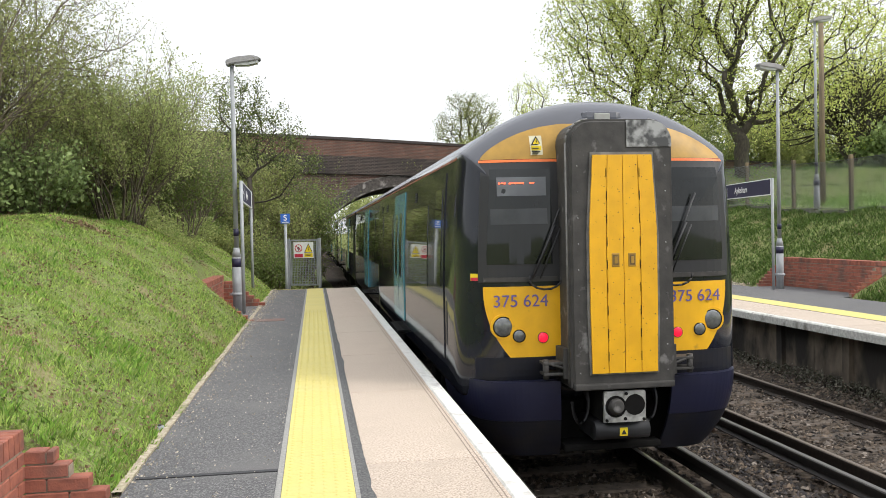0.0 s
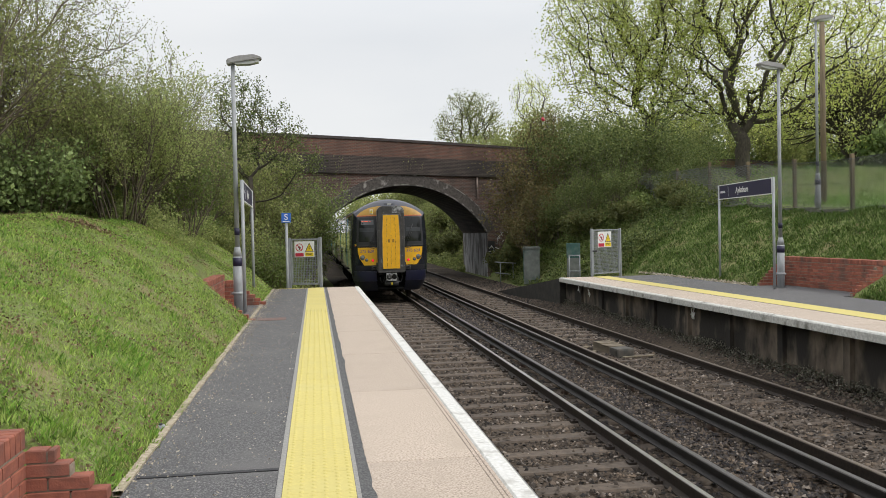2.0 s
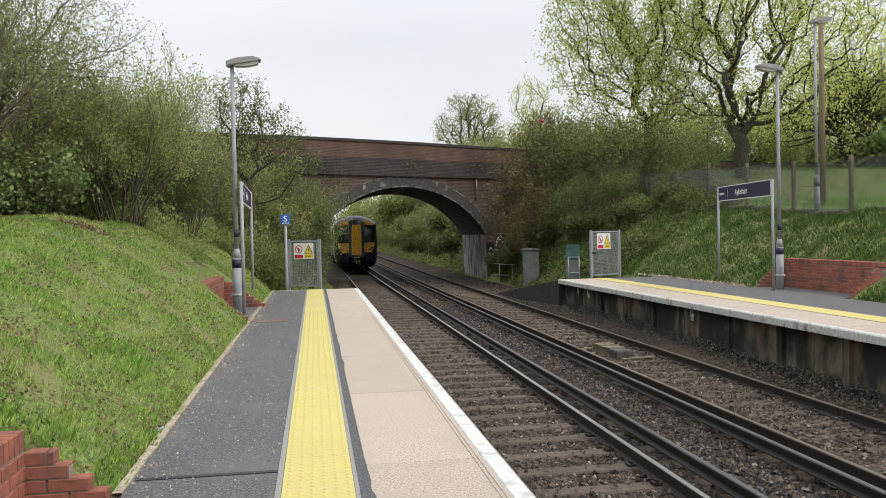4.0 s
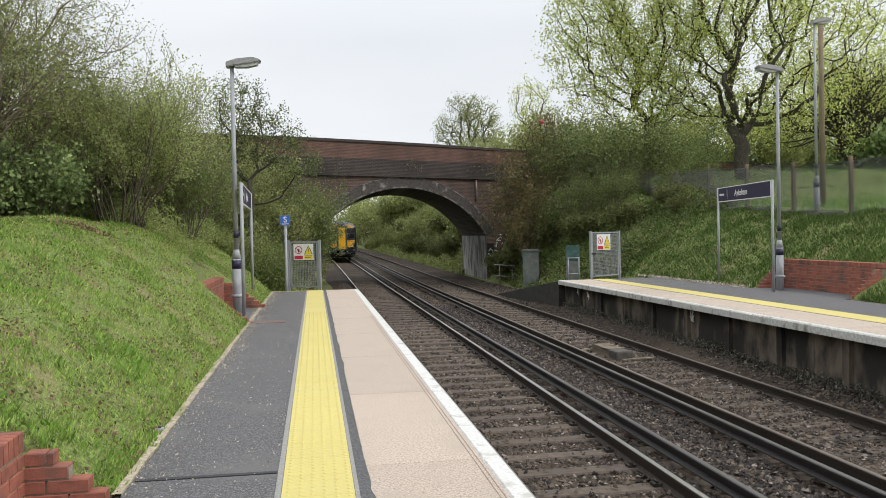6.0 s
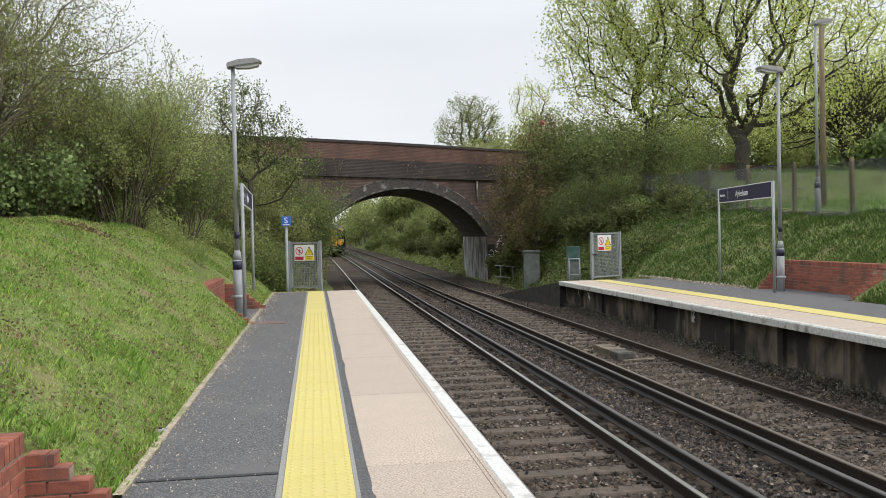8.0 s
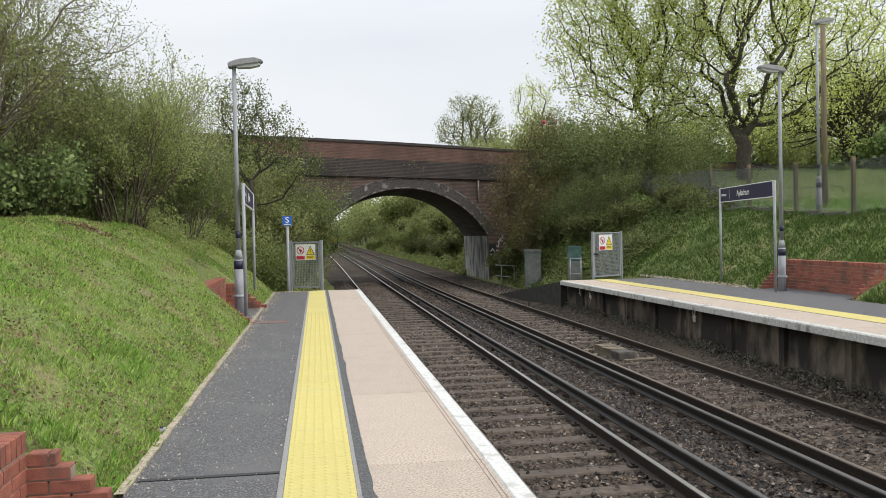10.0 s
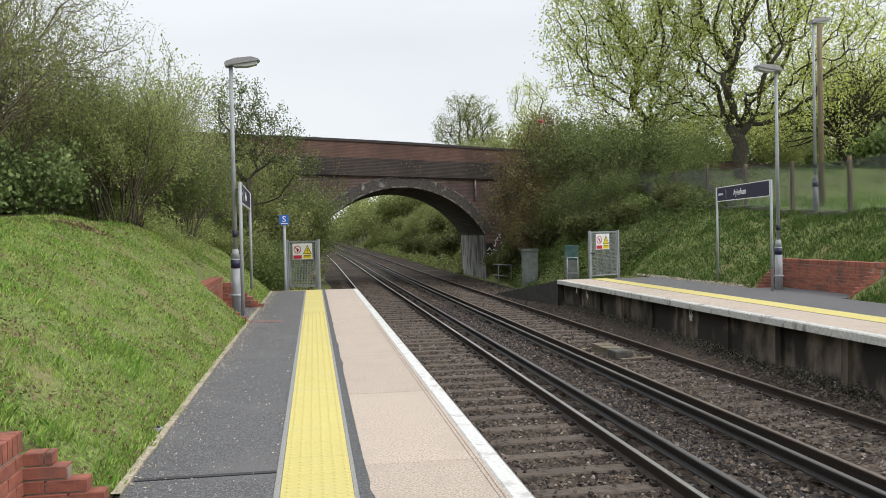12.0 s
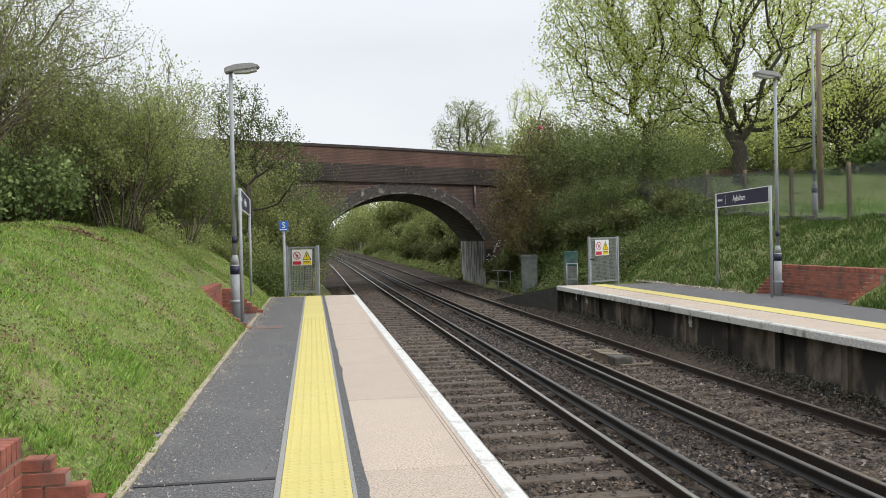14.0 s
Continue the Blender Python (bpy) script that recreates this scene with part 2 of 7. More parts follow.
# The far bank's weaker light is put into these darker blades.
GRASS_SHADED = leaf_mat("shade_tinted_grass_blade", (0.055, 0.115, 0.018), (0.115, 0.165, 0.04), 0.3, 0.5)
GRASS_TUFT = leaf_mat("dark_tuft_blade", (0.13, 0.27, 0.04), (0.24, 0.38, 0.07), 0.35, 0.4)
GRASS_STRAW = leaf_mat("straw_blade", (0.30, 0.26, 0.12), (0.44, 0.40, 0.20), 0.3, 0.35)
LEAF_DEAD = leaf_mat("dead_brown_leaf", (0.13, 0.08, 0.042), (0.30, 0.22, 0.13), 0.1, 0.4)
WEED = leaf_mat("broad_weed_leaf", (0.13, 0.20, 0.05), (0.22, 0.29, 0.08), 0.3, 0.35)

# ---- building helpers ----


def mesh_of(name, verts, faces, mats, index=None, smooth=False):
    me = bpy.data.meshes.new(name)
    me.from_pydata([tuple(v) for v in verts], [], [tuple(f) for f in faces])
    for m in mats:
        me.materials.append(m)
    if index is not None:
        me.polygons.foreach_set("material_index", np.asarray(index, dtype=np.int32))
    if smooth:
        me.polygons.foreach_set("use_smooth", np.ones(len(me.polygons), dtype=bool))
    me.update()
    return me


def fast_mesh(name, verts, quads, material, smooth=False):
    """A mesh of many like quads or triangles from arrays."""
    me = bpy.data.meshes.new(name)
    verts, quads = np.asarray(verts, dtype=np.float32), np.asarray(quads, dtype=np.int32)
    k = quads.shape[1]
    me.vertices.add(len(verts))
    me.vertices.foreach_set("co", verts.ravel())
    me.loops.add(quads.size)
    me.loops.foreach_set("vertex_index", quads.ravel())
    me.polygons.add(len(quads))
    me.polygons.foreach_set("loop_start", np.arange(0, quads.size, k, dtype=np.int32))
    if smooth:
        me.polygons.foreach_set("use_smooth", np.ones(len(quads), dtype=bool))
    me.materials.append(material)
    me.update(calc_edges=True)
    me.validate()
    return me


def part_mesh(name, me, parent=None, label="", m=None):
    ob = new(name, me)
    if parent is not None:
        ob.parent = parent
    if m is not None:
        ob.matrix_basis = m
    if label:
        tagged(ob, label)
    return ob


def part(name, bm, material, parent=None, label="", m=None, smooth=False):
    me = bpy.data.meshes.new(name)
    bm.normal_update()
    bm.to_mesh(me)
    bm.free()
    for x in material if isinstance(material, (list, tuple)) else [material]:
        me.materials.append(x)
    if smooth:
        me.polygons.foreach_set("use_smooth", np.ones(len(me.polygons), dtype=bool))
    return part_mesh(name, me, parent, label, m)


def thing(name, at, label, category, group="", turn=0.0):
    ob = new(name)
    ob.empty_display_size = 0.2
    ob.matrix_basis = pose(*at, 0, 0, turn)
    return tagged(ob, label, category, group)


def box(bm, x0, x1, y0, y1, z0, z1, bevel=0.0, index=0):
    r = bmesh.ops.create_cube(bm, size=1.0, matrix=Matrix.LocRotScale(((x0 + x1) / 2, (y0 + y1) / 2, (z0 + z1) / 2), None, (abs(x1 - x0), abs(y1 - y0), abs(z1 - z0))))
    faces = list({f for v in r["verts"] for f in v.link_faces})
    for f in faces:
        f.material_index = index
    if bevel:
        edges = list({e for f in faces for e in f.edges})
        bmesh.ops.bevel(bm, geom=edges, offset=bevel, segments=2, affect="EDGES", profile=0.6)
    return faces


def boxed(x0, x1, y0, y1, z0, z1, bevel=0.0):
    bm = bmesh.new()
    box(bm, x0, x1, y0, y1, z0, z1, bevel)
    return bm


def tube(bm, a, b, r0, r1=None, sides=10, index=0, caps=True):
    a, b = Vector(a), Vector(b)
    d = b - a
    q = d.to_track_quat("Z", "Y").to_matrix().to_4x4()
    r = bmesh.ops.create_cone(bm, cap_ends=caps, segments=sides, radius1=r0, radius2=r0 if r1 is None else r1, depth=d.length, matrix=Matrix.Translation((a + b) / 2) @ q)
    for f in {f for v in r["verts"] for f in v.link_faces}:
        f.material_index = index
        f.smooth = len(f.verts) == 4
    return r["verts"]


def tubed(a, b, r0, r1=None, sides=10):
    bm = bmesh.new()
    tube(bm, a, b, r0, r1, sides)
    return bm


def prism(bm, outline, axis, lo, hi, index=0):
    """An outline of (u, v) pairs carried along an axis: 'x' takes (y, z), 'y' takes (x, z), 'z' takes (x, y)."""
    def at(u, v, w):
        return {"x": (w, u, v), "y": (u, w, v), "z": (u, v, w)}[axis]
    lows, highs = [bm.verts.new(at(u, v, lo)) for u, v in outline], [bm.verts.new(at(u, v, hi)) for u, v in outline]
    n = len(outline)
    fs = [bm.faces.new(lows), bm.faces.new(highs[::-1])] + [bm.faces.new((lows[i], highs[i], highs[(i + 1) % n], lows[(i + 1) % n])) for i in range(n)]
    for f in fs:
        f.material_index = index
    bmesh.ops.recalc_face_normals(bm, faces=fs)
    return fs


def text_part(name, words, size, material, parent, m, label="", depth=0.002, bold=0.002):
    cu = bpy.data.curves.new(name, "FONT")
    cu.offset = bold
    cu.body, cu.size, cu.extrude, cu.align_x, cu.align_y = words, size, depth, "CENTER", "CENTER"
    tmp = new("text_source", cu)
    dg = bpy.context.evaluated_depsgraph_get()
    me = bpy.data.meshes.new_from_object(tmp.evaluated_get(dg))
    bpy.data.objects.remove(tmp)
    me.materials.clear()
    me.materials.append(material)
    return part_mesh(name, me, parent, label, m)


def smoothstep(a, b, x):
    t = np.clip((x - a) / (b - a), 0, 1)
    return t * t * (3 - 2 * t)

# ---- the ground: one sheet with the cutting, both banks and the far fields ----
RAIL_Z, BED_Z, FAR_Z = -1.0, -1.17, -0.10
P_EDGE, P_BACK, P_END = 1.126, -1.08, 22.6
F_EDGE, F_BACK, F_END = 7.50, 10.75, 25.6
TRACK_A, TRACK_B = 2.66, 6.06


def waves(x, y):
    return (0.05 * np.sin(1.3 * x + 0.7 * y) + 0.05 * np.sin(0.6 * x - 1.1 * y + 2) + 0.03 * np.sin(2.9 * x + 1.7 * y + 1) + 0.025 * np.sin(3.7 * y - 2.1 * x))


def ground_z(x, y):
    x, y = np.asarray(x, dtype=float), np.asarray(y, dtype=float)
    # left bank beside the platform, and the cutting slope past the platform's end
    foot = np.where(y < P_END, P_BACK, np.minimum(P_BACK + 0.0 * y, -0.9))
    d = foot - x
    crest = 1.52 + 0.27 * smoothstep(8, 15, y)
    bank = crest * (1 - (1 - np.clip(d / 3.3, 0, 1)) ** 1.7) + 0.02 * np.clip(d - 3.3, 0, 30)
    base = -0.05 - 1.1 * smoothstep(22.4, 24.5, y)
    rise = 2.6 * smoothstep(24, 44, y) * (1 - 0.6 * smoothstep(75, 200, y))
    left = base + (bank - base * smoothstep(0, 2.5, d)) + rise * smoothstep(0.5, 7.0, d)
    # right bank
    d2 = x - np.where(y < F_END, 10.85, np.maximum(10.85 - 0.12 * (y - F_END), 9.7))
    top = np.clip(1.72 + 0.045 * (y - 21), 1.2, 2.6) + 2.2 * smoothstep(38, 50, y) * (1 - 0.5 * smoothstep(75, 200, y))
    base2 = FAR_Z - 0.04 - 1.05 * smoothstep(25.6, 33.5, y)
    right = base2 + (top - base2) * (1 - (1 - np.clip(d2 / 4.1, 0, 1)) ** 1.5) + 0.01 * np.clip(d2 - 4.1, 0, 60)
    bed = np.full_like(x, BED_Z - 0.06)
    under = np.where((x > P_BACK - 0.01) & (x < P_EDGE - 0.2) & (y < P_END - 0.1), -0.35, bed)
    under = np.where((x > F_EDGE + 0.6) & (x < 10.86) & (y < F_END), -0.45, under)
    z = np.where(d > 0, left, np.where(d2 > 0, right, under))
    # level bays for the lamps
    bay = ((x > -2.01) & (y > 14.6) & (y < 17.55)) | ((x > -1.76) & (y < 4.8))
    z = np.where((d > 0) & bay, -0.08, z)
    z = np.where((d2 > 0) & (x < 11.76) & (y > 16.1) & (y < 19.8), FAR_Z - 0.08, z)
    wob = waves(x, y) * (smoothstep(0.2, 1.2, d) + smoothstep(0.2, 1.2, d2))
    return z + wob


def axis(*spans):
    out = []
    for a, b, step in spans:
        out += list(np.arange(a, b, step))
    return np.array(out + [spans[-1][1]])


def heightfield(name, xs, ys, material, lift=0.0):
    gx, gy = np.meshgrid(xs, ys)
    z = ground_z(gx, gy) + lift
    verts = np.stack([gx, gy, z], -1).reshape(-1, 3)
    i = np.arange(len(ys) - 1)[:, None] * len(xs) + np.arange(len(xs) - 1)[None, :]
    quads = np.stack([i, i + 1, i + 1 + len(xs), i + len(xs)], -1).reshape(-1, 4)
    return new(name, fast_mesh(name, verts, quads, material, True))


ground = heightfield("ground", axis((-1500, -60, 120), (-60, -14, 2.5), (-14, 17, 0.25), (17, 40, 1.0), (40, 100, 6), (100, 1500, 140)),
                     axis((-60, -4, 4), (-4, 30, 0.25), (30, 70, 0.6), (70, 200, 4), (200, 2600, 160)), GRASS_SOIL)
tagged(ground, "rough spring grass and soil of a railway cutting", "ground", kind="structure")

SHOULDER = ((-12, 7.78, -1.02), (12, 7.78, -1.02), (25.5, 7.78, -0.84), (28, 7.78, -0.90), (33, 9.0, -1.16), (45, 9.3, -1.22), (110, 9.3, -1.22), (320, 9.3, -1.22))


def bed_z(x, y):
    """The ballast's height: level under the tracks, heaped up towards the far platform's wall."""
    ys = [r[0] for r in SHOULDER]
    xe, ze = np.interp(y, ys, [r[1] for r in SHOULDER]), np.interp(y, ys, [r[2] for r in SHOULDER])
    return BED_Z + (ze - BED_Z) * np.clip((np.asarray(x) - 6.95) / (xe - 6.95), 0, 1)


verts, faces = [], []
for y, xe, ze in SHOULDER:
    q = max(y - 40.0, 0.0)
    dx, dz = -0.00012 * min(q, 70.0) ** 2 - 0.0168 * max(q - 70.0, 0.0), 0.0055 * max(y - 45.0, 0.0)
    verts += [(0.2 + dx, y, -1.35 + dz), (1.2 + dx, y, BED_Z + dz), (6.95 + dx, y, BED_Z + dz), (xe + dx, y, ze + dz)]
for k in range(len(SHOULDER) - 1):
    faces += [(4 * k + i, 4 * k + i + 1, 4 * k + i + 5, 4 * k + i + 4) for i in range(3)]
bed = new("trackbed", mesh_of("trackbed", verts, faces, [BALLAST]))
tagged(bed, "dirty brown ballast bed under two railway tracks", "ballast", kind="structure")

# ---- the near platform ----


def slab(name, x0, x1, y0, y1, z0, z1, material, label, category, bevel=0.0):
    return tagged(part(name, boxed(x0, x1, y0, y1, z0, z1, bevel), material), label, category, kind="structure")


platform = slab("platform_near", P_BACK, 0.29, -8, P_END, -1.3, -0.004, TARMAC, "grey tarmac platform walkway beside the grass bank", "platform")
part("platform_wall", boxed(0.29, P_EDGE - 0.14, -8, P_END, -1.3, -0.09), CONCRETE_DIRTY, platform, "dark stained platform wall")
part("dark_tarmac_strip", boxed(0.215, 0.275, -8, P_END, -0.06, 0.001), TARMAC_DARK, platform, "rough dark tarmac filling beside the tactile strip")
part("kerb_strip", boxed(-0.245, -0.212, -8, P_END, -0.06, 0.003), GREY_EDGE, platform, "thin grey concrete edging")
part("kerb_strip", boxed(0.19, 0.218, -8, P_END, -0.06, 0.003), GREY_EDGE, platform, "thin grey concrete edging")
part("end_line", boxed(P_BACK, -0.25, P_END - 0.09, P_END - 0.01, -0.02, 0.001), YELLOW_TILE, platform, "yellow painted line")

# ---- the far platform ----
far = slab("platform_far", F_EDGE + 0.9, F_BACK, -8, F_END, -1.3, FAR_Z - 0.004, TARMAC, "grey tarmac platform across the tracks", "platform")
part("platform_wall", boxed(F_EDGE + 0.262, F_EDGE + 0.9, -8, F_END, -1.3, FAR_Z - 0.10), CONCRETE_DIRTY, far, "dark stained concrete platform wall")
bm = bmesh.new()
prism(bm, [(F_END, -1.3), (F_END, FAR_Z - 0.03), (34.6, -1.12), (34.6, -1.3)], "x", F_EDGE + 0.02, F_EDGE + 1.3)
# Near-black colour carries the shadow below the ramp's top.
part("end_ramp", bm, mat("shade_dark_ramp_concrete", (0.022, 0.02, 0.017), (0.04, 0.036, 0.028), 5, 0.95, bump=0.006, bump_scale=20), far, "dark sloping platform end ramp")

# ---- tracks ----


def swing(y):
    """Past the bridge the line bends a little to the near side and climbs: its shift and rise."""
    q = max(y - 40.0, 0.0)
    return (-0.00012 * min(q, 70.0) ** 2 - 0.0168 * max(q - 70.0, 0.0), 0.0055 * max(y - 45.0, 0.0))


def along(bm, outline, y0, y1):
    """An outline of (x, z) pairs carried along the line's own bend."""
    stops = [y0, 40.0] + [40.0 + 10.0 * k for k in range(1, 9)] + [150.0, 200.0, y1]
    rings = [[bm.verts.new((u + swing(y)[0], y, v + swing(y)[1])) for u, v in outline] for y in stops]
    n = len(outline)
    fs = [bm.faces.new(rings[0]), bm.faces.new(rings[-1][::-1])]
    for a, b in zip(rings, rings[1:]):
        fs += [bm.faces.new((a[i], b[i], b[(i + 1) % n], a[(i + 1) % n])) for i in range(n)]
    bmesh.ops.recalc_face_normals(bm, faces=fs)


def rail(name, parent, x, z, y0, y1, top, label, tall=0.16, head=0.036, steel=None):
    bm = bmesh.new()
    along(bm, [(-0.07, -tall), (0.07, -tall), (0.07, -tall + 0.012), (0.012, -tall + 0.035), (0.012, -0.045), (head, -0.035), (head, -0.008), (-head, -0.008), (-head, -0.035), (-0.012, -0.045), (-0.012, -tall + 0.035), (-0.07, -tall + 0.012)], y0, y1)
    r = part(name, bm, steel or RAIL_RUST, parent, label, pose(x, 0, z))
    bm = bmesh.new()
    along(bm, [(-head + 0.009, -0.0082), (head - 0.009, -0.0082), (head - 0.012, -0.001), (head * 0.4, 0.001), (-head * 0.4, 0.001), (-head + 0.012, -0.001)], y0, y1)
    part("railhead", bm, top, r)
    return r


tracks = {}
for name, cx, top, note in (("track_near", TRACK_A, RAIL_TOP, "polished"), ("track_far", TRACK_B, RAIL_TOP_DULL, "rusty")):
    tr = thing(name, (0, 0, 0), "railway track with %s rails on concrete sleepers" % note, "railway track")
    tagged(tr, kind="structure")
    for s in (-1, 1):
        rail("rail", tr, cx + s * 0.7525, RAIL_Z, -10, 320, top, "%s running rail" % note)
    tracks[name] = tr
rail("conductor_rail", tracks["track_near"], 3.79, -0.93, -10, 320, THIRD_TOP, "dark conductor rail on insulators", 0.13, 0.04, RAIL_DARK)
rail("conductor_rail", tracks["track_far"], 4.86, -0.93, -10, 320, THIRD_TOP, "dark conductor rail on insulators", 0.13, 0.04, RAIL_DARK)

# ---- bridge ----
BR_K, BR_P = 0.5, (9.2, 46.6)          # the face runs askew across the line
ARCH_X, ARCH_R, ARCH_TOP, ARCH_HALF = 4.8, 5.7, 3.9, 4.8


def face_y(x):
    return BR_P[1] + BR_K * (x - BR_P[0])


def arch_z(x):
    return ARCH_TOP - ARCH_R + math.sqrt(max(ARCH_R ** 2 - (x - ARCH_X) ** 2, 0))


def wall_strip(bm, xs, lo, hi, y0, y1, index=0):
    """Masonry between two heights along the skewed face, from depth y0 to y1 behind it."""
    rings = []
    for x in xs:
        a, b = lo(x), hi(x)
        rings.append([bm.verts.new((x, face_y(x) + y, z)) for y, z in ((y0, a), (y0, b), (y1, b), (y1, a))])
    fs = []
    for p, q in zip(rings, rings[1:]):
        for i in range(4):
            fs.append(bm.faces.new((p[i], p[(i + 1) % 4], q[(i + 1) % 4], q[i])))
    fs += [bm.faces.new(rings[0]), bm.faces.new(rings[-1][::-1])]
    for f in fs:
        f.material_index = index
    bmesh.ops.recalc_face_normals(bm, faces=fs)


bridge = thing("bridge", (0, 0, 0), "old sooty red brick arch road bridge over the railway", "bridge")
tagged(bridge, kind="structure")
DEPTH = 8.0
bm = bmesh.new()
inner = [ARCH_X + ARCH_HALF * math.sin(a) for a in np.linspace(-math.pi / 2, math.pi / 2, 41)]
wall_strip(bm, inner, arch_z, lambda x: 4.45, 0, DEPTH)
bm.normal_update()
# Down-facing faces of the arch take the near-black brick.
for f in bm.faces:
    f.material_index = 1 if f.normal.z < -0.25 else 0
part("arch_spandrel", bm, [BRICK_BRIDGE, BLACK_BRICK], bridge, "soot-darkened brick spandrel")
for xs in ((-22.0, ARCH_X - ARCH_HALF), (ARCH_X + ARCH_HALF, 34.0)):
    bm = bmesh.new()
    wall_strip(bm, xs, lambda x: -1.6, lambda x: 4.45, 0, DEPTH)
    part("abutment", bm, BRICK_BRIDGE, bridge)
bm = bmesh.new()
wall_strip(bm, (-22, 34), lambda x: 4.45, lambda x: 4.66, -0.16, DEPTH + 0.16)
wall_strip(bm, (-22, 34), lambda x: 4.66, lambda x: 5.36, -0.04, 0.5)
part("string_course", bm, BLACK_BRICK, bridge, "dark projecting brick string course")


def parapet_top(x):
    return 6.05 + 0.12 * math.exp(-((x - 3) / 9.0) ** 2)


for y0 in (0.0, DEPTH - 0.4):
    bm = bmesh.new()
    wall_strip(bm, list(np.linspace(-22, 34, 29)), lambda x: 4.66, parapet_top, y0, y0 + 0.4)
    par = part("parapet", bm, BRICK_PARAPET, bridge, "red brick parapet")
    bm = bmesh.new()
    wall_strip(bm, list(np.linspace(-22, 34, 29)), parapet_top, lambda x: parapet_top(x) + 0.13, y0 - 0.06, y0 + 0.46)
    part("coping", bm, BLUE_BRICK, par, "dark coping bricks")
bm = bmesh.new()
ring = [(a, ARCH_X + ARCH_R * math.sin(a), ARCH_TOP - ARCH_R + ARCH_R * math.cos(a)) for a in np.linspace(-1.0, 1.0, 49)]
prev = None
for a, x, z in ring:
    xo, zo = ARCH_X + (ARCH_R + 0.55) * math.sin(a), ARCH_TOP - ARCH_R + (ARCH_R + 0.55) * math.cos(a)
    cur = [bm.verts.new((u, face_y(u) + d, w)) for u, w, d in ((x, z - 0.01, -0.05), (xo, zo, -0.05), (xo, zo, 0.2), (x, z - 0.01, 0.2))]
    if prev:
        for i in range(4):
            bm.faces.new((prev[i], prev[(i + 1) % 4], cur[(i + 1) % 4], cur[i]))
    prev = cur
bmesh.ops.recalc_face_normals(bm, faces=bm.faces)
part("arch_ring", bm, LIMED_RING, bridge, "dark brick arch ring with pale lime stains")
LIME_EDGE = mat("lime_crusted_joint", (0.21, 0.198, 0.18), (0.05, 0.044, 0.04), 3.5, 0.95, bump=0.01, bump_scale=20, spread=(0.40, 0.58))
for near_, far_, note in ((0.0, 0.07, "crusted white lower edge of the arch ring"), (0.53, 0.58, "pale mortar line round the arch ring")):
    bm = bmesh.new()
    prev = None
    for a in np.linspace(-0.98, 0.98, 49):
        cur = []
        for r, d in ((near_, -0.062), (far_, -0.062), (far_, 0.1), (near_, 0.1)):
            x, z = ARCH_X + (ARCH_R + r) * math.sin(a), ARCH_TOP - ARCH_R + (ARCH_R + r) * math.cos(a)
            cur.append(bm.verts.new((x, face_y(x) + d, z)))
        if prev:
            for i in range(4):
                bm.faces.new((prev[i], prev[(i + 1) % 4], cur[(i + 1) % 4], cur[i]))
        prev = cur
    bmesh.ops.recalc_face_normals(bm, faces=bm.faces)
    part("mortar_line", bm, LIME_EDGE, bridge, note)

# ---- trees and shrubs ----


def grow(rng, start, heading, length, radius, levels, wander=0.25, kids=3, spread=0.7, lift=0.1, shrink=0.62, steps=5):
    """Limbs as lists of (point, radius), level by level; also the ends on which leaves sit."""
    limbs, ends = [], []
    todo = [(Vector(start), Vector(heading).normalized(), length, radius, levels)]
    while todo:
        p, d, ln, r, lev = todo.pop()
        pts = [(p.copy(), r)]
        n = steps if lev > 1 else 3 if lev == 1 else 2
        for i in range(n):
            d = (d + Vector(rng.normal(0, wander, 3)) * 0.5 + Vector((0, 0, lift)) * (0.5 if lev < levels else 0.2)).normalized()
            p = p + d * (ln / n)
            rr = r * (1 - 0.6 * (i + 1) / n)
            pts.append((p.copy(), rr))
            if lev <= 1:
                ends.append((p.copy(), d.copy()))
            if lev > 0 and i >= (1 if lev == levels else 0):
                count = (kids if i == n - 1 else rng.integers(1, kids + 1)) if lev > 1 else 1
                for _ in range(count):
                    side = Vector(rng.normal(0, 1, 3))
                    side = (side - d * side.dot(d)).normalized()
                    nd = (d * (1 - spread * 0.5) + side * spread * rng.uniform(0.7, 1.3)).normalized()
                    todo.append((p.copy(), nd, ln * shrink * rng.uniform(0.75, 1.2), rr * 0.72, lev - 1))
        limbs.append(pts)
    return limbs, ends


def limb_mesh(name, limbs, material, sides=5, least=0.0):
    verts, quads = [], []
    for pts in limbs:
        if pts[0][1] < least:
            continue
        k = sides if pts[0][1] > 0.04 else 3
        base = len(verts)
        for i, (p, r) in enumerate(pts):
            d = (pts[min(i + 1, len(pts) - 1)][0] - pts[max(i - 1, 0)][0])
            d = d.normalized() if d.length > 1e-6 else Vector((0, 0, 1))
            u = d.orthogonal().normalized()
            w = d.cross(u)
            for j in range(k):
                a = 2 * math.pi * j / k
                verts.append(tuple(p + (u * math.cos(a) + w * math.sin(a)) * max(r, 0.003)))
        for i in range(len(pts) - 1):
            for j in range(k):
                quads.append((base + i * k + j, base + i * k + (j + 1) % k, base + (i + 1) * k + (j + 1) % k, base + (i + 1) * k + j))
    return fast_mesh(name, np.array(verts), np.array(quads), material, True)


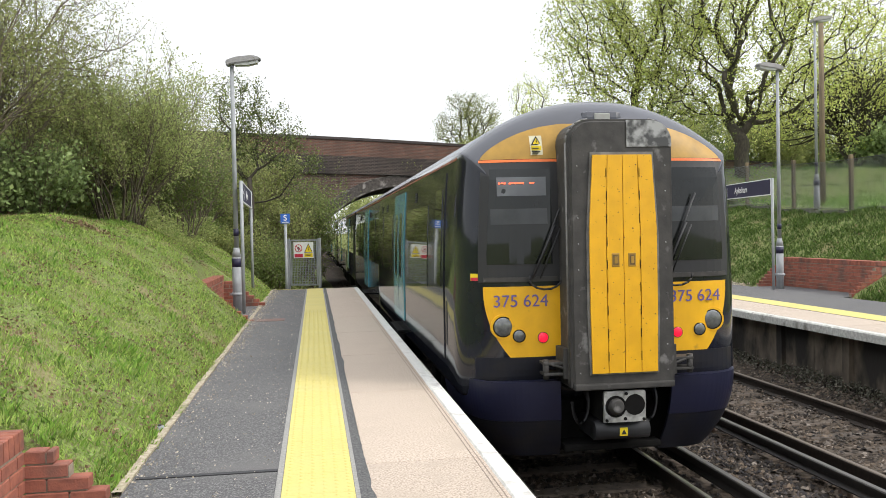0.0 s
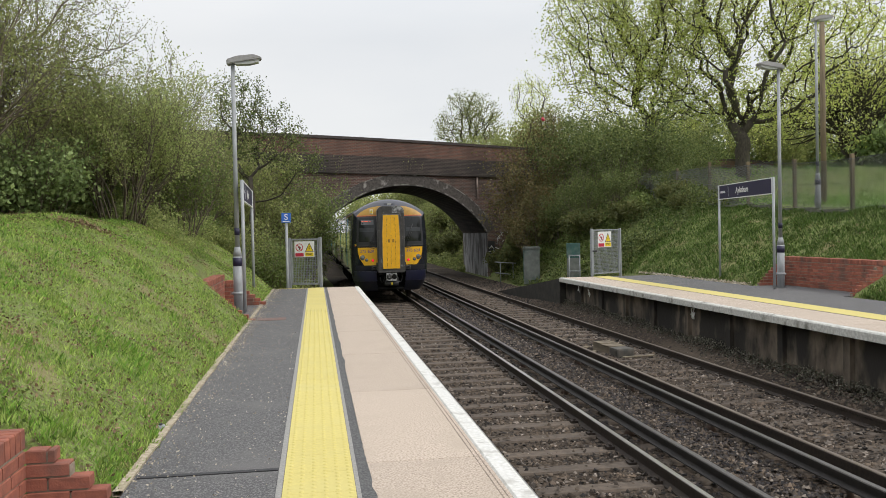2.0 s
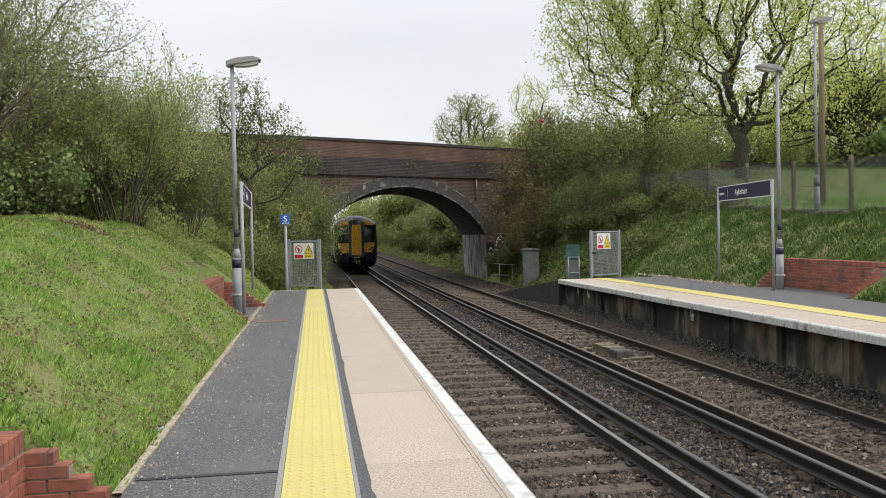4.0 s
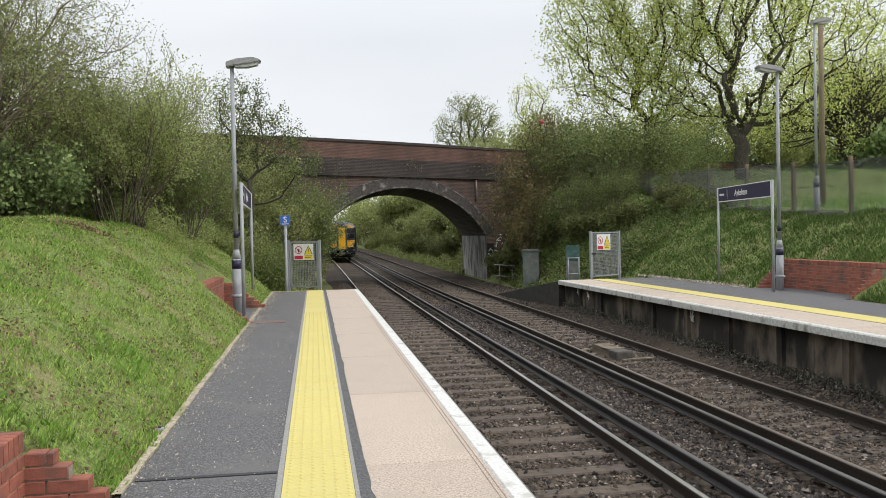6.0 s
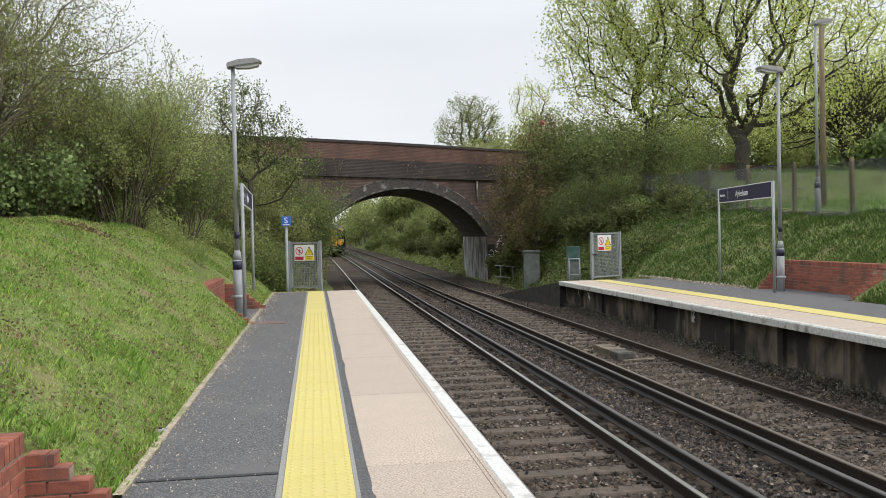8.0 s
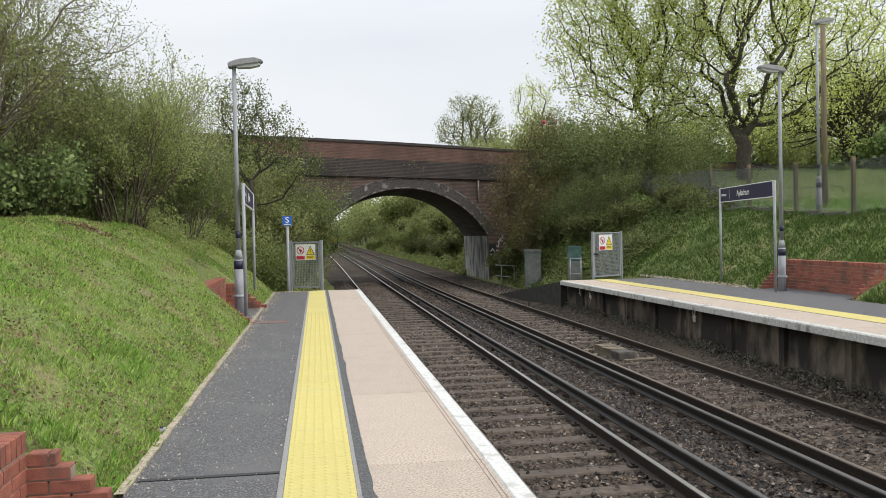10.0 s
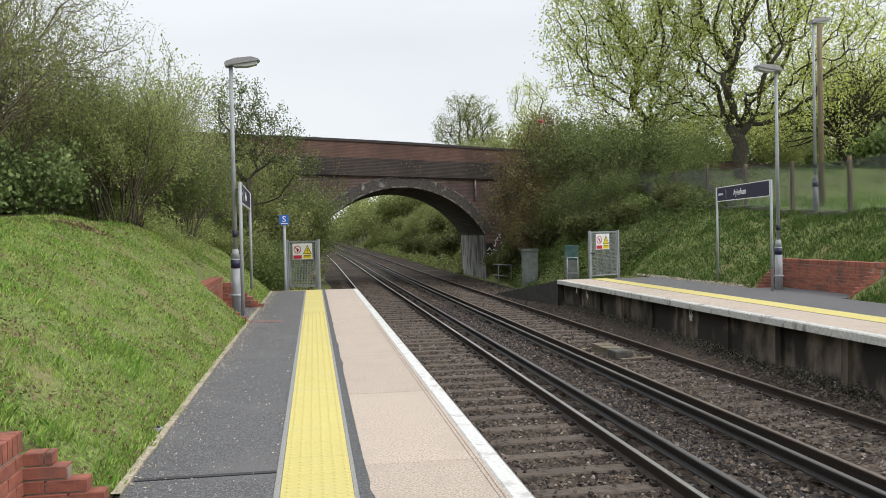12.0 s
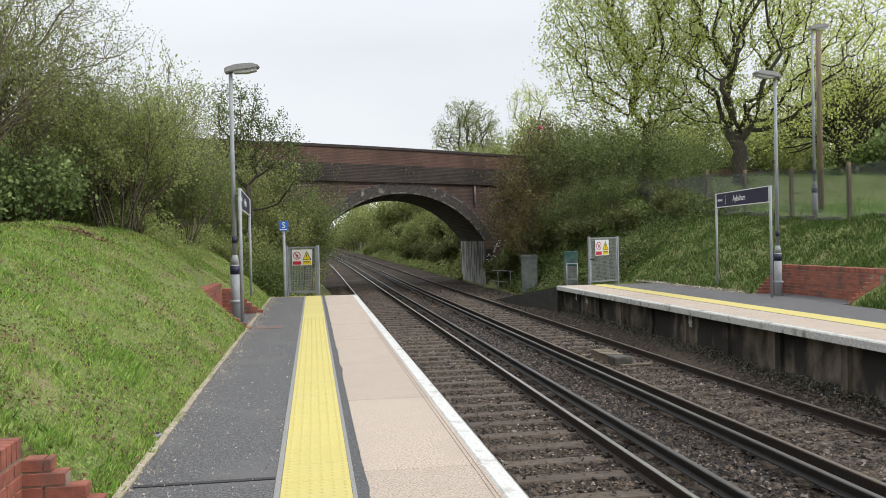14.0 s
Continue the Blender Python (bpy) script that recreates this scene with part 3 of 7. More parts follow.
def leaves_mesh(name, rng, centres, size, material, jitter, each=1):
    """Pointed leaves, two triangles folded on the rib, scattered about the given points."""
    c = np.repeat(np.asarray(centres, dtype=float), each, axis=0)
    n = len(c)
    c = c + rng.normal(0, jitter, (n, 3))
    a = rng.normal(0, 1, (n, 3))
    a[:, 2] -= 0.3
    a /= np.linalg.norm(a, axis=1)[:, None]
    b = rng.normal(0, 1, (n, 3))
    b[:, 2] *= 0.5
    b -= a * (a * b).sum(1)[:, None]
    b /= np.linalg.norm(b, axis=1)[:, None]
    nn = np.cross(a, b)
    s = (size * rng.uniform(0.6, 1.3, n))[:, None]
    v = np.stack([c, c + a * s * 0.45 + b * s * 0.32 + nn * s * 0.12, c + a * s, c + a * s * 0.45 - b * s * 0.32 + nn * s * 0.12], 1).reshape(-1, 3)
    q = np.arange(n * 4).reshape(n, 4)
    return fast_mesh(name, v, q, material)


def plant(name, at, label, category, limbs, ends, leaf, leaf_size, per_end, jitter, bark, seed, group="", least=0.0):
    rng = np.random.default_rng(seed)
    ob = thing(name, at, label, category, group)
    part_mesh("trunk" if category == "tree" else "branching_stem", limb_mesh("stems", limbs, bark, least=least), ob)
    if category == "tree":
        ends = [e for e in ends if noise.noise(Vector(e[0]) * 0.42 + Vector((seed, 0, 0))) > -0.03]
    if per_end < 1:
        ends, per_end = [e for e in ends if rng.random() < per_end], 1
    if len(ends) and per_end:
        part_mesh("crown", leaves_mesh("crown", rng, [tuple(p) for p, d in ends], leaf_size, leaf, jitter, per_end), ob)
    return ob


def shrub(name, x, y, high, wide, label, leaf, seed, leaf_size=0.09, per_end=2, stems=9, group="", jitter=0.08, levels=2, z=None, category="shrub", sink=0.1, least=0.0):
    rng = np.random.default_rng(seed)
    limbs, ends = [], []
    kids, steps, shrink = (3, 5, 0.52) if levels == 2 else (2, 4, 0.56)
    for k in range(stems):
        a = 2 * math.pi * (k + rng.uniform(-0.3, 0.3)) / stems
        lean = rng.uniform(0.05, 1.0) * wide / high * 0.8
        l, e = grow(rng, (math.cos(a) * 0.12 * wide, math.sin(a) * 0.12 * wide, 0), (math.cos(a) * lean, math.sin(a) * lean, 1), high * rng.uniform(0.30, 0.52) * (1 if levels == 2 else 0.95), 0.0065 * high, levels, 0.24, kids, 0.46, 0.18, shrink, steps)
        limbs += l
        ends += e
    zz = float(ground_z(x, y)) if z is None else z
    return plant(name, (x, y, zz - sink), label, category, limbs, ends, leaf, leaf_size, per_end, jitter, TWIG, seed + 1, group, least)


def broad_tree(name, x, y, z, high, label, leaf, seed, leaf_size, per_end, levels=4, trunk=0.45, fork=0.3, spread=0.75, jitter=0.3, group="", bark=None, limbs_n=6, shrink=0.66, lean=(0, 0), least=0.0):
    rng = np.random.default_rng(seed)
    stem_h = high * fork
    pts = [(Vector((lean[0] * t, lean[1] * t, stem_h * t)) + Vector((rng.normal(0, 0.05), rng.normal(0, 0.05), 0)), trunk * (1.25 - 0.45 * t)) for t in (0, 0.1, 0.4, 0.7, 1.0)]
    limbs, ends = [pts], []
    for k in range(limbs_n):
        a = 2 * math.pi * (k + rng.uniform(-0.35, 0.35)) / limbs_n
        out = rng.uniform(0.35, 1.1) * spread
        p, r = pts[3 if k % 2 else 4]
        l, e = grow(rng, p, (math.cos(a) * out, math.sin(a) * out, 1), high * rng.uniform(0.27, 0.36), trunk * 0.5, levels - 1, 0.3, 2, 0.62, 0.07, shrink)
        limbs += l
        ends += e
    return plant(name, (x, y, z - 0.15), label, "tree", limbs, ends, leaf, leaf_size, per_end, jitter, bark or BARK, seed + 1, group, least)



def branch_tree(name, x, y, high, lobes, label, leaf, seed, leaf_size, per_tip, tips, trunk=0.3, fork=0.35, lean=(0.0, 0.0), bark=None, group="", jitter=0.3, z=None, tip_radius=0.012, leafy=1.0):
    """A tree whose twigs reach for points scattered through its crown lobes, each lobe (centre, radii) above the tree's foot."""
    rng = np.random.default_rng(seed)
    top = Vector((lean[0], lean[1], high * fork))
    nodes, parent = [np.zeros(3)], [-1]
    for k in range(1, 7):
        t = k / 6
        nodes.append(np.array((top.x * t * t + rng.normal(0, 0.04), top.y * t * t + rng.normal(0, 0.04), top.z * t)))
        parent.append(len(nodes) - 2)
    volume = np.array([r[0] * r[1] * r[2] for c, r in lobes])
    pick = rng.choice(len(lobes), tips, p=volume / volume.sum())
    d = rng.normal(0, 1, (tips, 3))
    d /= np.linalg.norm(d, axis=1)[:, None]
    d *= (rng.uniform(0.05, 1.0, tips) ** 0.42)[:, None]
    goals = np.array([lobes[k][0] for k in pick]) + d * np.array([lobes[k][1] for k in pick])
    goals = goals[np.argsort(np.linalg.norm(goals - np.array(top), axis=1) + rng.normal(0, 0.5, tips))]
    at = np.zeros((len(nodes) + tips * 4, 3))
    at[:len(nodes)] = nodes
    reach = np.zeros(len(at))
    for i in range(1, len(nodes)):
        reach[i] = reach[i - 1] + np.linalg.norm(at[i] - at[i - 1])
    n, ends = len(nodes), []
    for g in goals:
        low = 3 if n < 60 else 5
        gap = np.linalg.norm(at[low:n] - g, axis=1) + 0.32 * reach[low:n] + 0.9 * np.clip(at[low:n, 2] - g[2], 0, 9)
        j = low + int(np.argmin(gap))
        span = g - at[j]
        ln = np.linalg.norm(span)
        steps = 4 if ln > 1.6 else 3 if ln > 0.8 else 2
        sag = rng.normal(0, 0.09, 3) * ln + np.array((0, 0, 0.10 * ln))
        last = j
        for k in range(1, steps + 1):
            t = k / steps
            at[n] = at[j] + span * t - sag * math.sin(math.pi * t) * (1 if k < steps else 0) + rng.normal(0, 0.025, 3) * ln * (k < steps)
            reach[n] = reach[last] + np.linalg.norm(at[n] - at[last])
            parent.append(last)
            last = n
            n += 1
        ends += [n - 1, n - 2]
    # thickness by the number of twigs carried
    load = np.zeros(n)
    has = np.zeros(n, dtype=bool)
    for i in range(n - 1, 0, -1):
        load[i] = max(load[i], 1.0)
        load[parent[i]] += load[i] if not has[parent[i]] else load[i]
        has[parent[i]] = True
    power = math.log(max(trunk / tip_radius, 2)) / math.log(load[1])
    rad = tip_radius * load ** power
    limbs, child = [], [[] for _ in range(n)]
    for i in range(1, n):
        child[parent[i]].append(i)
    todo = [(0, None)]
    while todo:
        i, before = todo.pop()
        pts = [] if before is None else [(Vector(at[before]), min(rad[i] * 1.1, rad[before]))]
        while True:
            pts.append((Vector(at[i]), rad[i] * (1.35 if i == 0 else 1.0)))
            if not child[i]:
                break
            order = sorted(child[i], key=lambda c: -load[c])
            todo += [(c, i) for c in order[1:]]
            i = order[0]
        if len(pts) > 1:
            limbs.append(pts)
    foot = float(ground_z(x, y)) if z is None else z
    ob = thing(name, (x, y, foot - 0.15), label, "tree", group)
    part_mesh("trunk", limb_mesh("trunk", limbs, bark or BARK, 6), ob)
    tipped = np.array([at[i] for i in ends if rng.random() < leafy])
    part_mesh("crown", leaves_mesh("crown", rng, tipped, leaf_size, leaf, jitter, per_tip), ob)
    return ob


def copies(ob, places, seed):
    rng = random.Random(seed)
    for x, y, size in places:
        c = copy_thing(ob, pose(x, y, float(ground_z(x, y)) - 0.1, 0, 0, rng.uniform(0, 360)))
        c.scale = (size, size, size)


# near bank, from the platform's side towards the bridge
G_NEAR = "shrubs on the near bank"
branch_tree("tree", -6.9, 16.6, 8.0, [((1.5, 0, 3.9), (2.3, 1.6, 1.5)), ((0.2, 0, 5.6), (2.4, 2.0, 2.0)), ((3.0, 0, 3.4), (1.2, 0.9, 1.0)), ((-1.0, 0, 4.0), (2.0, 2.0, 2.0))], "half-bare spreading tree with olive spring leaves", LEAF_OLIVE, 118, 0.04, 11, 1300, 0.13, 0.22, jitter=0.10, group="trees on the near bank", tip_radius=0.005, bark=TWIG)
first = shrub("shrub", -6.0, 13.6, 6.4, 6.5, "tall half-bare shrub with olive spring leaves", LEAF_OLIVE, 11, 0.05, 5, 13, G_NEAR, 0.10, 3)
copies(first, [(-6.3, 16.6, 0.95), (-7.4, 15.2, 1.12)], 21)
shrub("shrub", -8.6, 17.0, 6.8, 5.5, "tall half-bare shrub with olive spring leaves", LEAF_OLIVE, 12, 0.055, 4, 12, G_NEAR, 0.09, 3)
shrub("shrub", -5.2, 20.5, 4.6, 3.0, "bare twiggy shrub with a few pale leaves", LEAF_LIME, 13, 0.06, 0.35, 9, G_NEAR, 0.05, 3)
shrub("shrub", -3.8, 17.6, 4.0, 2.7, "upright many-stemmed shrub with young green leaves", LEAF_SKYLIT, 14, 0.05, 5, 20, G_NEAR, 0.06, 3)
shrub("shrub", -4.0, 19.2, 4.5, 2.7, "upright many-stemmed shrub with young green leaves", LEAF_SKYLIT, 28, 0.052, 5, 16, G_NEAR, 0.06, 3)
shrub("shrub", -3.3, 21.8, 3.4, 2.8, "upright many-stemmed shrub with young green leaves", LEAF_MID, 15, 0.07, 2, 15, G_NEAR, 0.06, 3)
shrub("shrub", -3.4, 24.6, 3.9, 3.0, "upright many-stemmed shrub with lime green leaves", LEAF_OLIVE, 16, 0.085, 1, 18, G_NEAR, 0.07, 3)
branch_tree("tree", -2.2, 31.0, 6.6, [((-0.35, 0, 5.2), (1.1, 1.1, 1.2)), ((0.75, 0.2, 4.3), (1.2, 1.0, 1.3)), ((-0.9, 0.2, 3.6), (1.2, 1.0, 1.4)), ((1.7, 0, 3.2), (0.9, 0.8, 1.1))], "slim tree with glossy dark green leaves", LEAF_BANK, 117, 0.085, 10, 420, 0.10, 0.4, jitter=0.11, group="trees on the near bank", z=1.0, tip_radius=0.006)
shrub("shrub", -1.5, 26.6, 2.6, 2.2, "low green shrub beside the platform end", LEAF_MID, 18, 0.08, 5, 20, G_NEAR, 0.09, 2)
shrub("shrub", -1.35, 34.5, 5.4, 2.8, "green shrub hanging over the bridge abutment", LEAF_OLIVE, 19, 0.09, 2, 15, G_NEAR, 0.09, 3)
shrub("shrub", -1.35, 38.5, 5.2, 2.4, "green shrub hanging over the bridge abutment", LEAF_MID, 20, 0.13, 1, 14, G_NEAR, 0.1, 3)
shrub("shrub", -2.8, 36.0, 5.4, 3.0, "tall green shrub beside the bridge", LEAF_OLIVE, 21, 0.12, 2, 12, G_NEAR, 0.1, 3)
shrub("shrub", -0.75, 36.6, 6.2, 2.0, "green shrub in front of the bridge", LEAF_MID, 24, 0.10, 3, 12, G_NEAR, 0.1, 3)
shrub("shrub", -1.9, 33.0, 5.2, 2.6, "tall olive shrub in front of the bridge", LEAF_OLIVE, 25, 0.11, 2, 12, G_NEAR, 0.1, 3)
shrub("shrub", -1.05, 38.9, 3.2, 1.3, "green bush hanging beside the near rail", LEAF_MID, 26, 0.085, 6, 18, G_NEAR, 0.1, 2)
shrub("shrub", -0.6, 39.8, 6.2, 1.4, "lime green shrub overhanging the arch", LEAF_MID, 27, 0.09, 3, 12, G_NEAR, 0.1, 3, z=-1.2)
laurel = shrub("laurel_bush", -4.9, 16.2, 2.1, 2.2, "dark evergreen laurel bush on the bank", LEAF_DARK, 22, 0.085, 4, 20, "evergreen bushes on the near bank", 0.10, 2)
copies(laurel, [(-6.3, 17.4, 1.0), (-6.0, 19.2, 1.15), (-7.6, 20.0, 1.3), (-5.2, 20.4, 1.0)], 1)
thicket = shrub("thicket_bush", -5.5, 26.5, 4.4, 4.0, "dense brown-green thicket bush", LEAF_OLIVE, 23, 0.14, 4, 14, "thicket on the near bank", 0.16, 2, least=0.0075)
copies(thicket, [(-8.5, 25, 1.1), (-12, 23, 1.2), (-7.0, 31, 1.05), (-11, 30, 1.2), (-4.6, 32.0, 1.0), (-5.2, 38.0, 1.1), (-9, 37, 1.3), (-2.2, 41.0, 0.9), (-15, 21, 1.2), (-14, 28, 1.4), (-4, 42, 1.1),
                 (-1.9, 31.5, 0.5), (-2.4, 24.3, 0.45), (-1.0, 29.0, 0.45), (-0.9, 41.6, 0.7)], 2)

# far side, from the fence to the bridge
G_FAR = "shrubs on the far bank"
bronze = shrub("shrub", 10.7, 41.0, 7.0, 3.6, "bronze-leaved shrub beside the bridge", LEAF_RUST, 31, 0.13, 2, 10, G_FAR, 0.12, 3, least=0.0075)
olive = shrub("shrub", 12.8, 40.2, 5.8, 3.6, "tall thin-stemmed green shrub on the bank", LEAF_BANK, 32, 0.12, 2, 12, G_FAR, 0.12, 3, least=0.0075)
green = shrub("shrub", 14.3, 37.6, 5.6, 3.6, "leafy green shrub on the bank", LEAF_BANK, 33, 0.12, 2, 12, G_FAR, 0.12, 3, least=0.0075)
copies(bronze, [(10.3, 39.6, 0.66)], 3)
branch_tree("tree", 11.1, 43.0, 8.0, [((0.4, -1.0, 6.4), (1.5, 1.3, 1.5)), ((-0.6, -1.0, 4.7), (1.4, 1.2, 1.6)), ((-1.1, -1.0, 2.8), (1.3, 1.0, 1.6)), ((1.6, 0, 4.2), (1.4, 1.2, 2.2))], "small bronze-leaved tree against the bridge end", LEAF_RUST, 119, 0.11, 9, 520, 0.12, 0.2, group="trees on the far bank", jitter=0.15, z=-0.2, tip_radius=0.008)
copies(olive, [(16.5, 41.5, 0.66), (15.2, 45.0, 0.8), (12.0, 37.0, 0.6), (13.6, 43.0, 0.8)], 4)
copies(green, [(16.6, 36.2, 0.72), (11.4, 38.4, 0.55), (18.6, 42.5, 0.7), (17.2, 39.0, 0.6), (13.0, 35.0, 0.5), (15.0, 34.0, 0.45), (18.0, 39.5, 0.85)], 5)
low = shrub("bush", 11.3, 38.8, 2.4, 2.4, "low leafy bush on the cutting slope", LEAF_SHADE, 34, 0.16, 3, 14, "bushes in the cutting", 0.14, 2, least=0.0075)
copies(low, [(9.9, 43.0, 0.9), (11.6, 35.4, 0.8), (12.6, 33.2, 0.7), (14.4, 32.2, 0.7), (10.6, 41.4, 0.8), (10.2, 61.5, 1.0), (10.0, 67, 0.9), (10.1, 75, 1.0), (10.0, 85, 1.1), (10.6, 57.5, 1.0), (11.0, 71, 1.2), (10.8, 96, 1.3), (16.0, 32.6, 0.6), (13.8, 30.6, 0.45)], 11)
# cutting past the bridge
plume = shrub("bush", 11.5, 58, 5.0, 3.6, "tall feathery bush in the cutting past the bridge", LEAF_OLIVE, 35, 0.21, 5, 8, "bushes in the cutting", 0.22, 2, least=0.009)
rng = random.Random(92)
copies(plume, [(10.9 + rng.uniform(-0.3, 0.5) - 0.012 * (y - 56), y, rng.uniform(0.55, 0.8)) for y in range(57, 150, 5)]
       + [(13.2 + rng.uniform(-0.6, 0.6), y, rng.uniform(0.9, 1.25)) for y in range(57, 130, 8)]
       + [(16.5 + rng.uniform(-0.8, 0.8), y, rng.uniform(1.1, 1.5)) for y in range(60, 120, 12)]
       + [(-5.2 + rng.uniform(-0.5, 0.5), y, rng.uniform(0.6, 0.9)) for y in range(62, 190, 16)] + [(11.2 - 0.012 * (y - 100) + rng.uniform(-0.3, 0.3), y, rng.uniform(1.8, 2.2)) for y in range(110, 330, 14)], 6)

# tall hedge behind the lawn
hedge = shrub("hedge_bush", 24.0, 64.0, 7.4, 5.6, "shaded green hedge bush behind the lawn", LEAF_OLIVE, 36, 0.22, 9, 10, "hedge behind the lawn", 0.3, 2, least=0.02)
copies(hedge, [(27.0 + 3.4 * k, 64.0 + 1.5 * ((k * 2) % 3), 0.9 + 0.12 * ((k * 5) % 3)) for k in range(9)], 12)

# large trees beyond the fence
G_TREE = "broadleaved trees past the fence"
branch_tree("tree", 20.6, 50.0, 20.0, [((-1.0, 0, 12.5), (5.6, 5.0, 7.5)), ((-3.2, 1.0, 7.6), (3.8, 3.2, 3.6)), ((2.6, -1.0, 7.2), (3.6, 3.0, 4.2)), ((0.5, 0.5, 17.5), (5.0, 4.5, 4.0)), ((0.5, -1.0, 4.6), (5.0, 3.0, 2.2))], "tall tree dense with lime green spring leaves", LEAF_LIME, 141, 0.16, 12, 2100, 0.28, 0.18, group=G_TREE, jitter=0.27)
branch_tree("tree", 24.6, 46.0, 20.0, [((0.0, 0, 13.5), (6.0, 5.5, 7.0)), ((-3.6, 0.5, 6.8), (3.4, 3.0, 3.2)), ((4.4, -2.0, 8.4), (4.4, 4.0, 3.4)), ((2.4, 0, 5.0), (5.0, 3.5, 2.0))], "large spreading tree with thick limbs and lime green spring leaves", LEAF_LIME, 142, 0.16, 9, 2100, 0.42, 0.11, group=G_TREE, jitter=0.27)
broad_tree("tree", 37.5, 54.0, 2.4, 16.0, "large tree with yellow-green spring leaves", LEAF_LIME, 43, 0.17, 9, 4, 0.45, 0.24, 0.9, 0.3, G_TREE, least=0.02, limbs_n=8, shrink=0.7)
branch_tree("tree", 18.3, 97.0, 15.0, [((-2.6, 0, 9.6), (1.9, 2.0, 2.3)), ((1.3, 0, 10.6), (2.6, 2.5, 2.9)), ((-0.8, 0, 12.2), (2.2, 2.0, 2.0)), ((0.6, 0, 8.0), (3.4, 2.8, 1.4))], "half-leafed tree standing far behind the bridge", LEAF_OLIVE, 144, 0.17, 9, 560, 0.34, 0.3, group="far trees behind the bridge", jitter=0.26, z=3.9, tip_radius=0.022)
branch_tree("tree", 23.6, 90.0, 17.0, [((0.0, 0, 12.6), (2.4, 2.4, 3.2)), ((-1.0, 0, 9.0), (2.6, 2.4, 2.4))], "pale young tree with few leaves behind the bridge", LEAF_LIME, 145, 0.17, 5, 400, 0.20, 0.35, group="far trees behind the bridge", jitter=0.28, z=3.0, tip_radius=0.014)
branch_tree("tree", 20.8, 74.0, 9.0, [((0.4, 0, 7.6), (2.6, 2.4, 2.8)), ((1.4, 0, 4.6), (3.2, 2.4, 2.2))], "leafy lime green tree behind the bridge", LEAF_OLIVE, 146, 0.20, 9, 480, 0.18, 0.35, group="far trees behind the bridge", jitter=0.28, z=2.6)
hedge = shrub("hedge_bush", 30, 66, 3.2, 5.0, "dark hedge bush along the field", LEAF_DARK, 45, 0.30, 4, 8, "hedge along the field", 0.25, 2, least=0.0075)
copies(hedge, [(22 + 3.3 * k, 66 + 0.5 * (k % 3), 1.0 + 0.12 * (k % 4)) for k in range(14)] + [(38.5, 44.0, 1.5), (41.0, 42.0, 1.7), (36.5, 49.0, 1.2)], 9)


def undergrowth(name, count, xr, yr, size, material, label, seed, near=1.0):
    rng = np.random.default_rng(seed)
    x, y = rng.uniform(*xr, count), yr[0] + (yr[1] - yr[0]) * rng.uniform(0, 1, count) ** near
    mound = 0.35 + 0.3 * np.sin(1.9 * x + 0.8 * y) + 0.25 * np.sin(1.1 * y - 2.3 * x + 1)
    z = ground_z(x, y) + np.clip(mound, 0.03, 1) * rng.uniform(0.1, 1, count) ** 0.5
    ob = new(name, leaves_mesh(name, rng, np.stack([x, y, z], -1), size, material, 0.03))
    return tagged(ob, label, "undergrowth", kind="stuff")


for x, tall, seed in ((1.2, 1.1, 171), (4.9, 1.3, 172), (5.6, 0.9, 173)):
    shrub("sprig", x, face_y(x) - 0.1, tall, 0.8, "bare weed sprig rooted in the bridge brickwork", LEAF_OLIVE, seed, 0.06, 1, 4, "sprigs on the bridge", 0.04, 1, z=4.66, sink=0.0)
undergrowth("undergrowth", 26000, (10.4, 16.0), (32.5, 46.0), 0.14, LEAF_MID, "ivy and bramble on the far bank", 51)
undergrowth("undergrowth", 32000, (9.2, 15.0), (54.0, 150.0), 0.25, LEAF_OLIVE, "bramble on the cutting slope past the bridge", 52, 1.6)
undergrowth("undergrowth", 16000, (-6.5, -0.7), (23.6, 46.0), 0.12, LEAF_MID, "bramble and ivy on the near cutting slope", 53)
undergrowth("undergrowth", 12000, (-10, -1.6), (53.0, 160.0), 0.22, LEAF_OLIVE, "bramble on the cutting slope past the bridge", 54, 1.6)
undergrowth("undergrowth", 9000, (-13.0, -4.6), (12.5, 26.0), 0.10, LEAF_DARK, "ivy under the shrubs", 55)
undergrowth("undergrowth", 12000, (-6.0, -2.6), (17.2, 26.0), 0.06, LEAF_SKYLIT, "low weeds round the shrub stems in sky-lightened green", 57)

# grass on the banks and round the verges


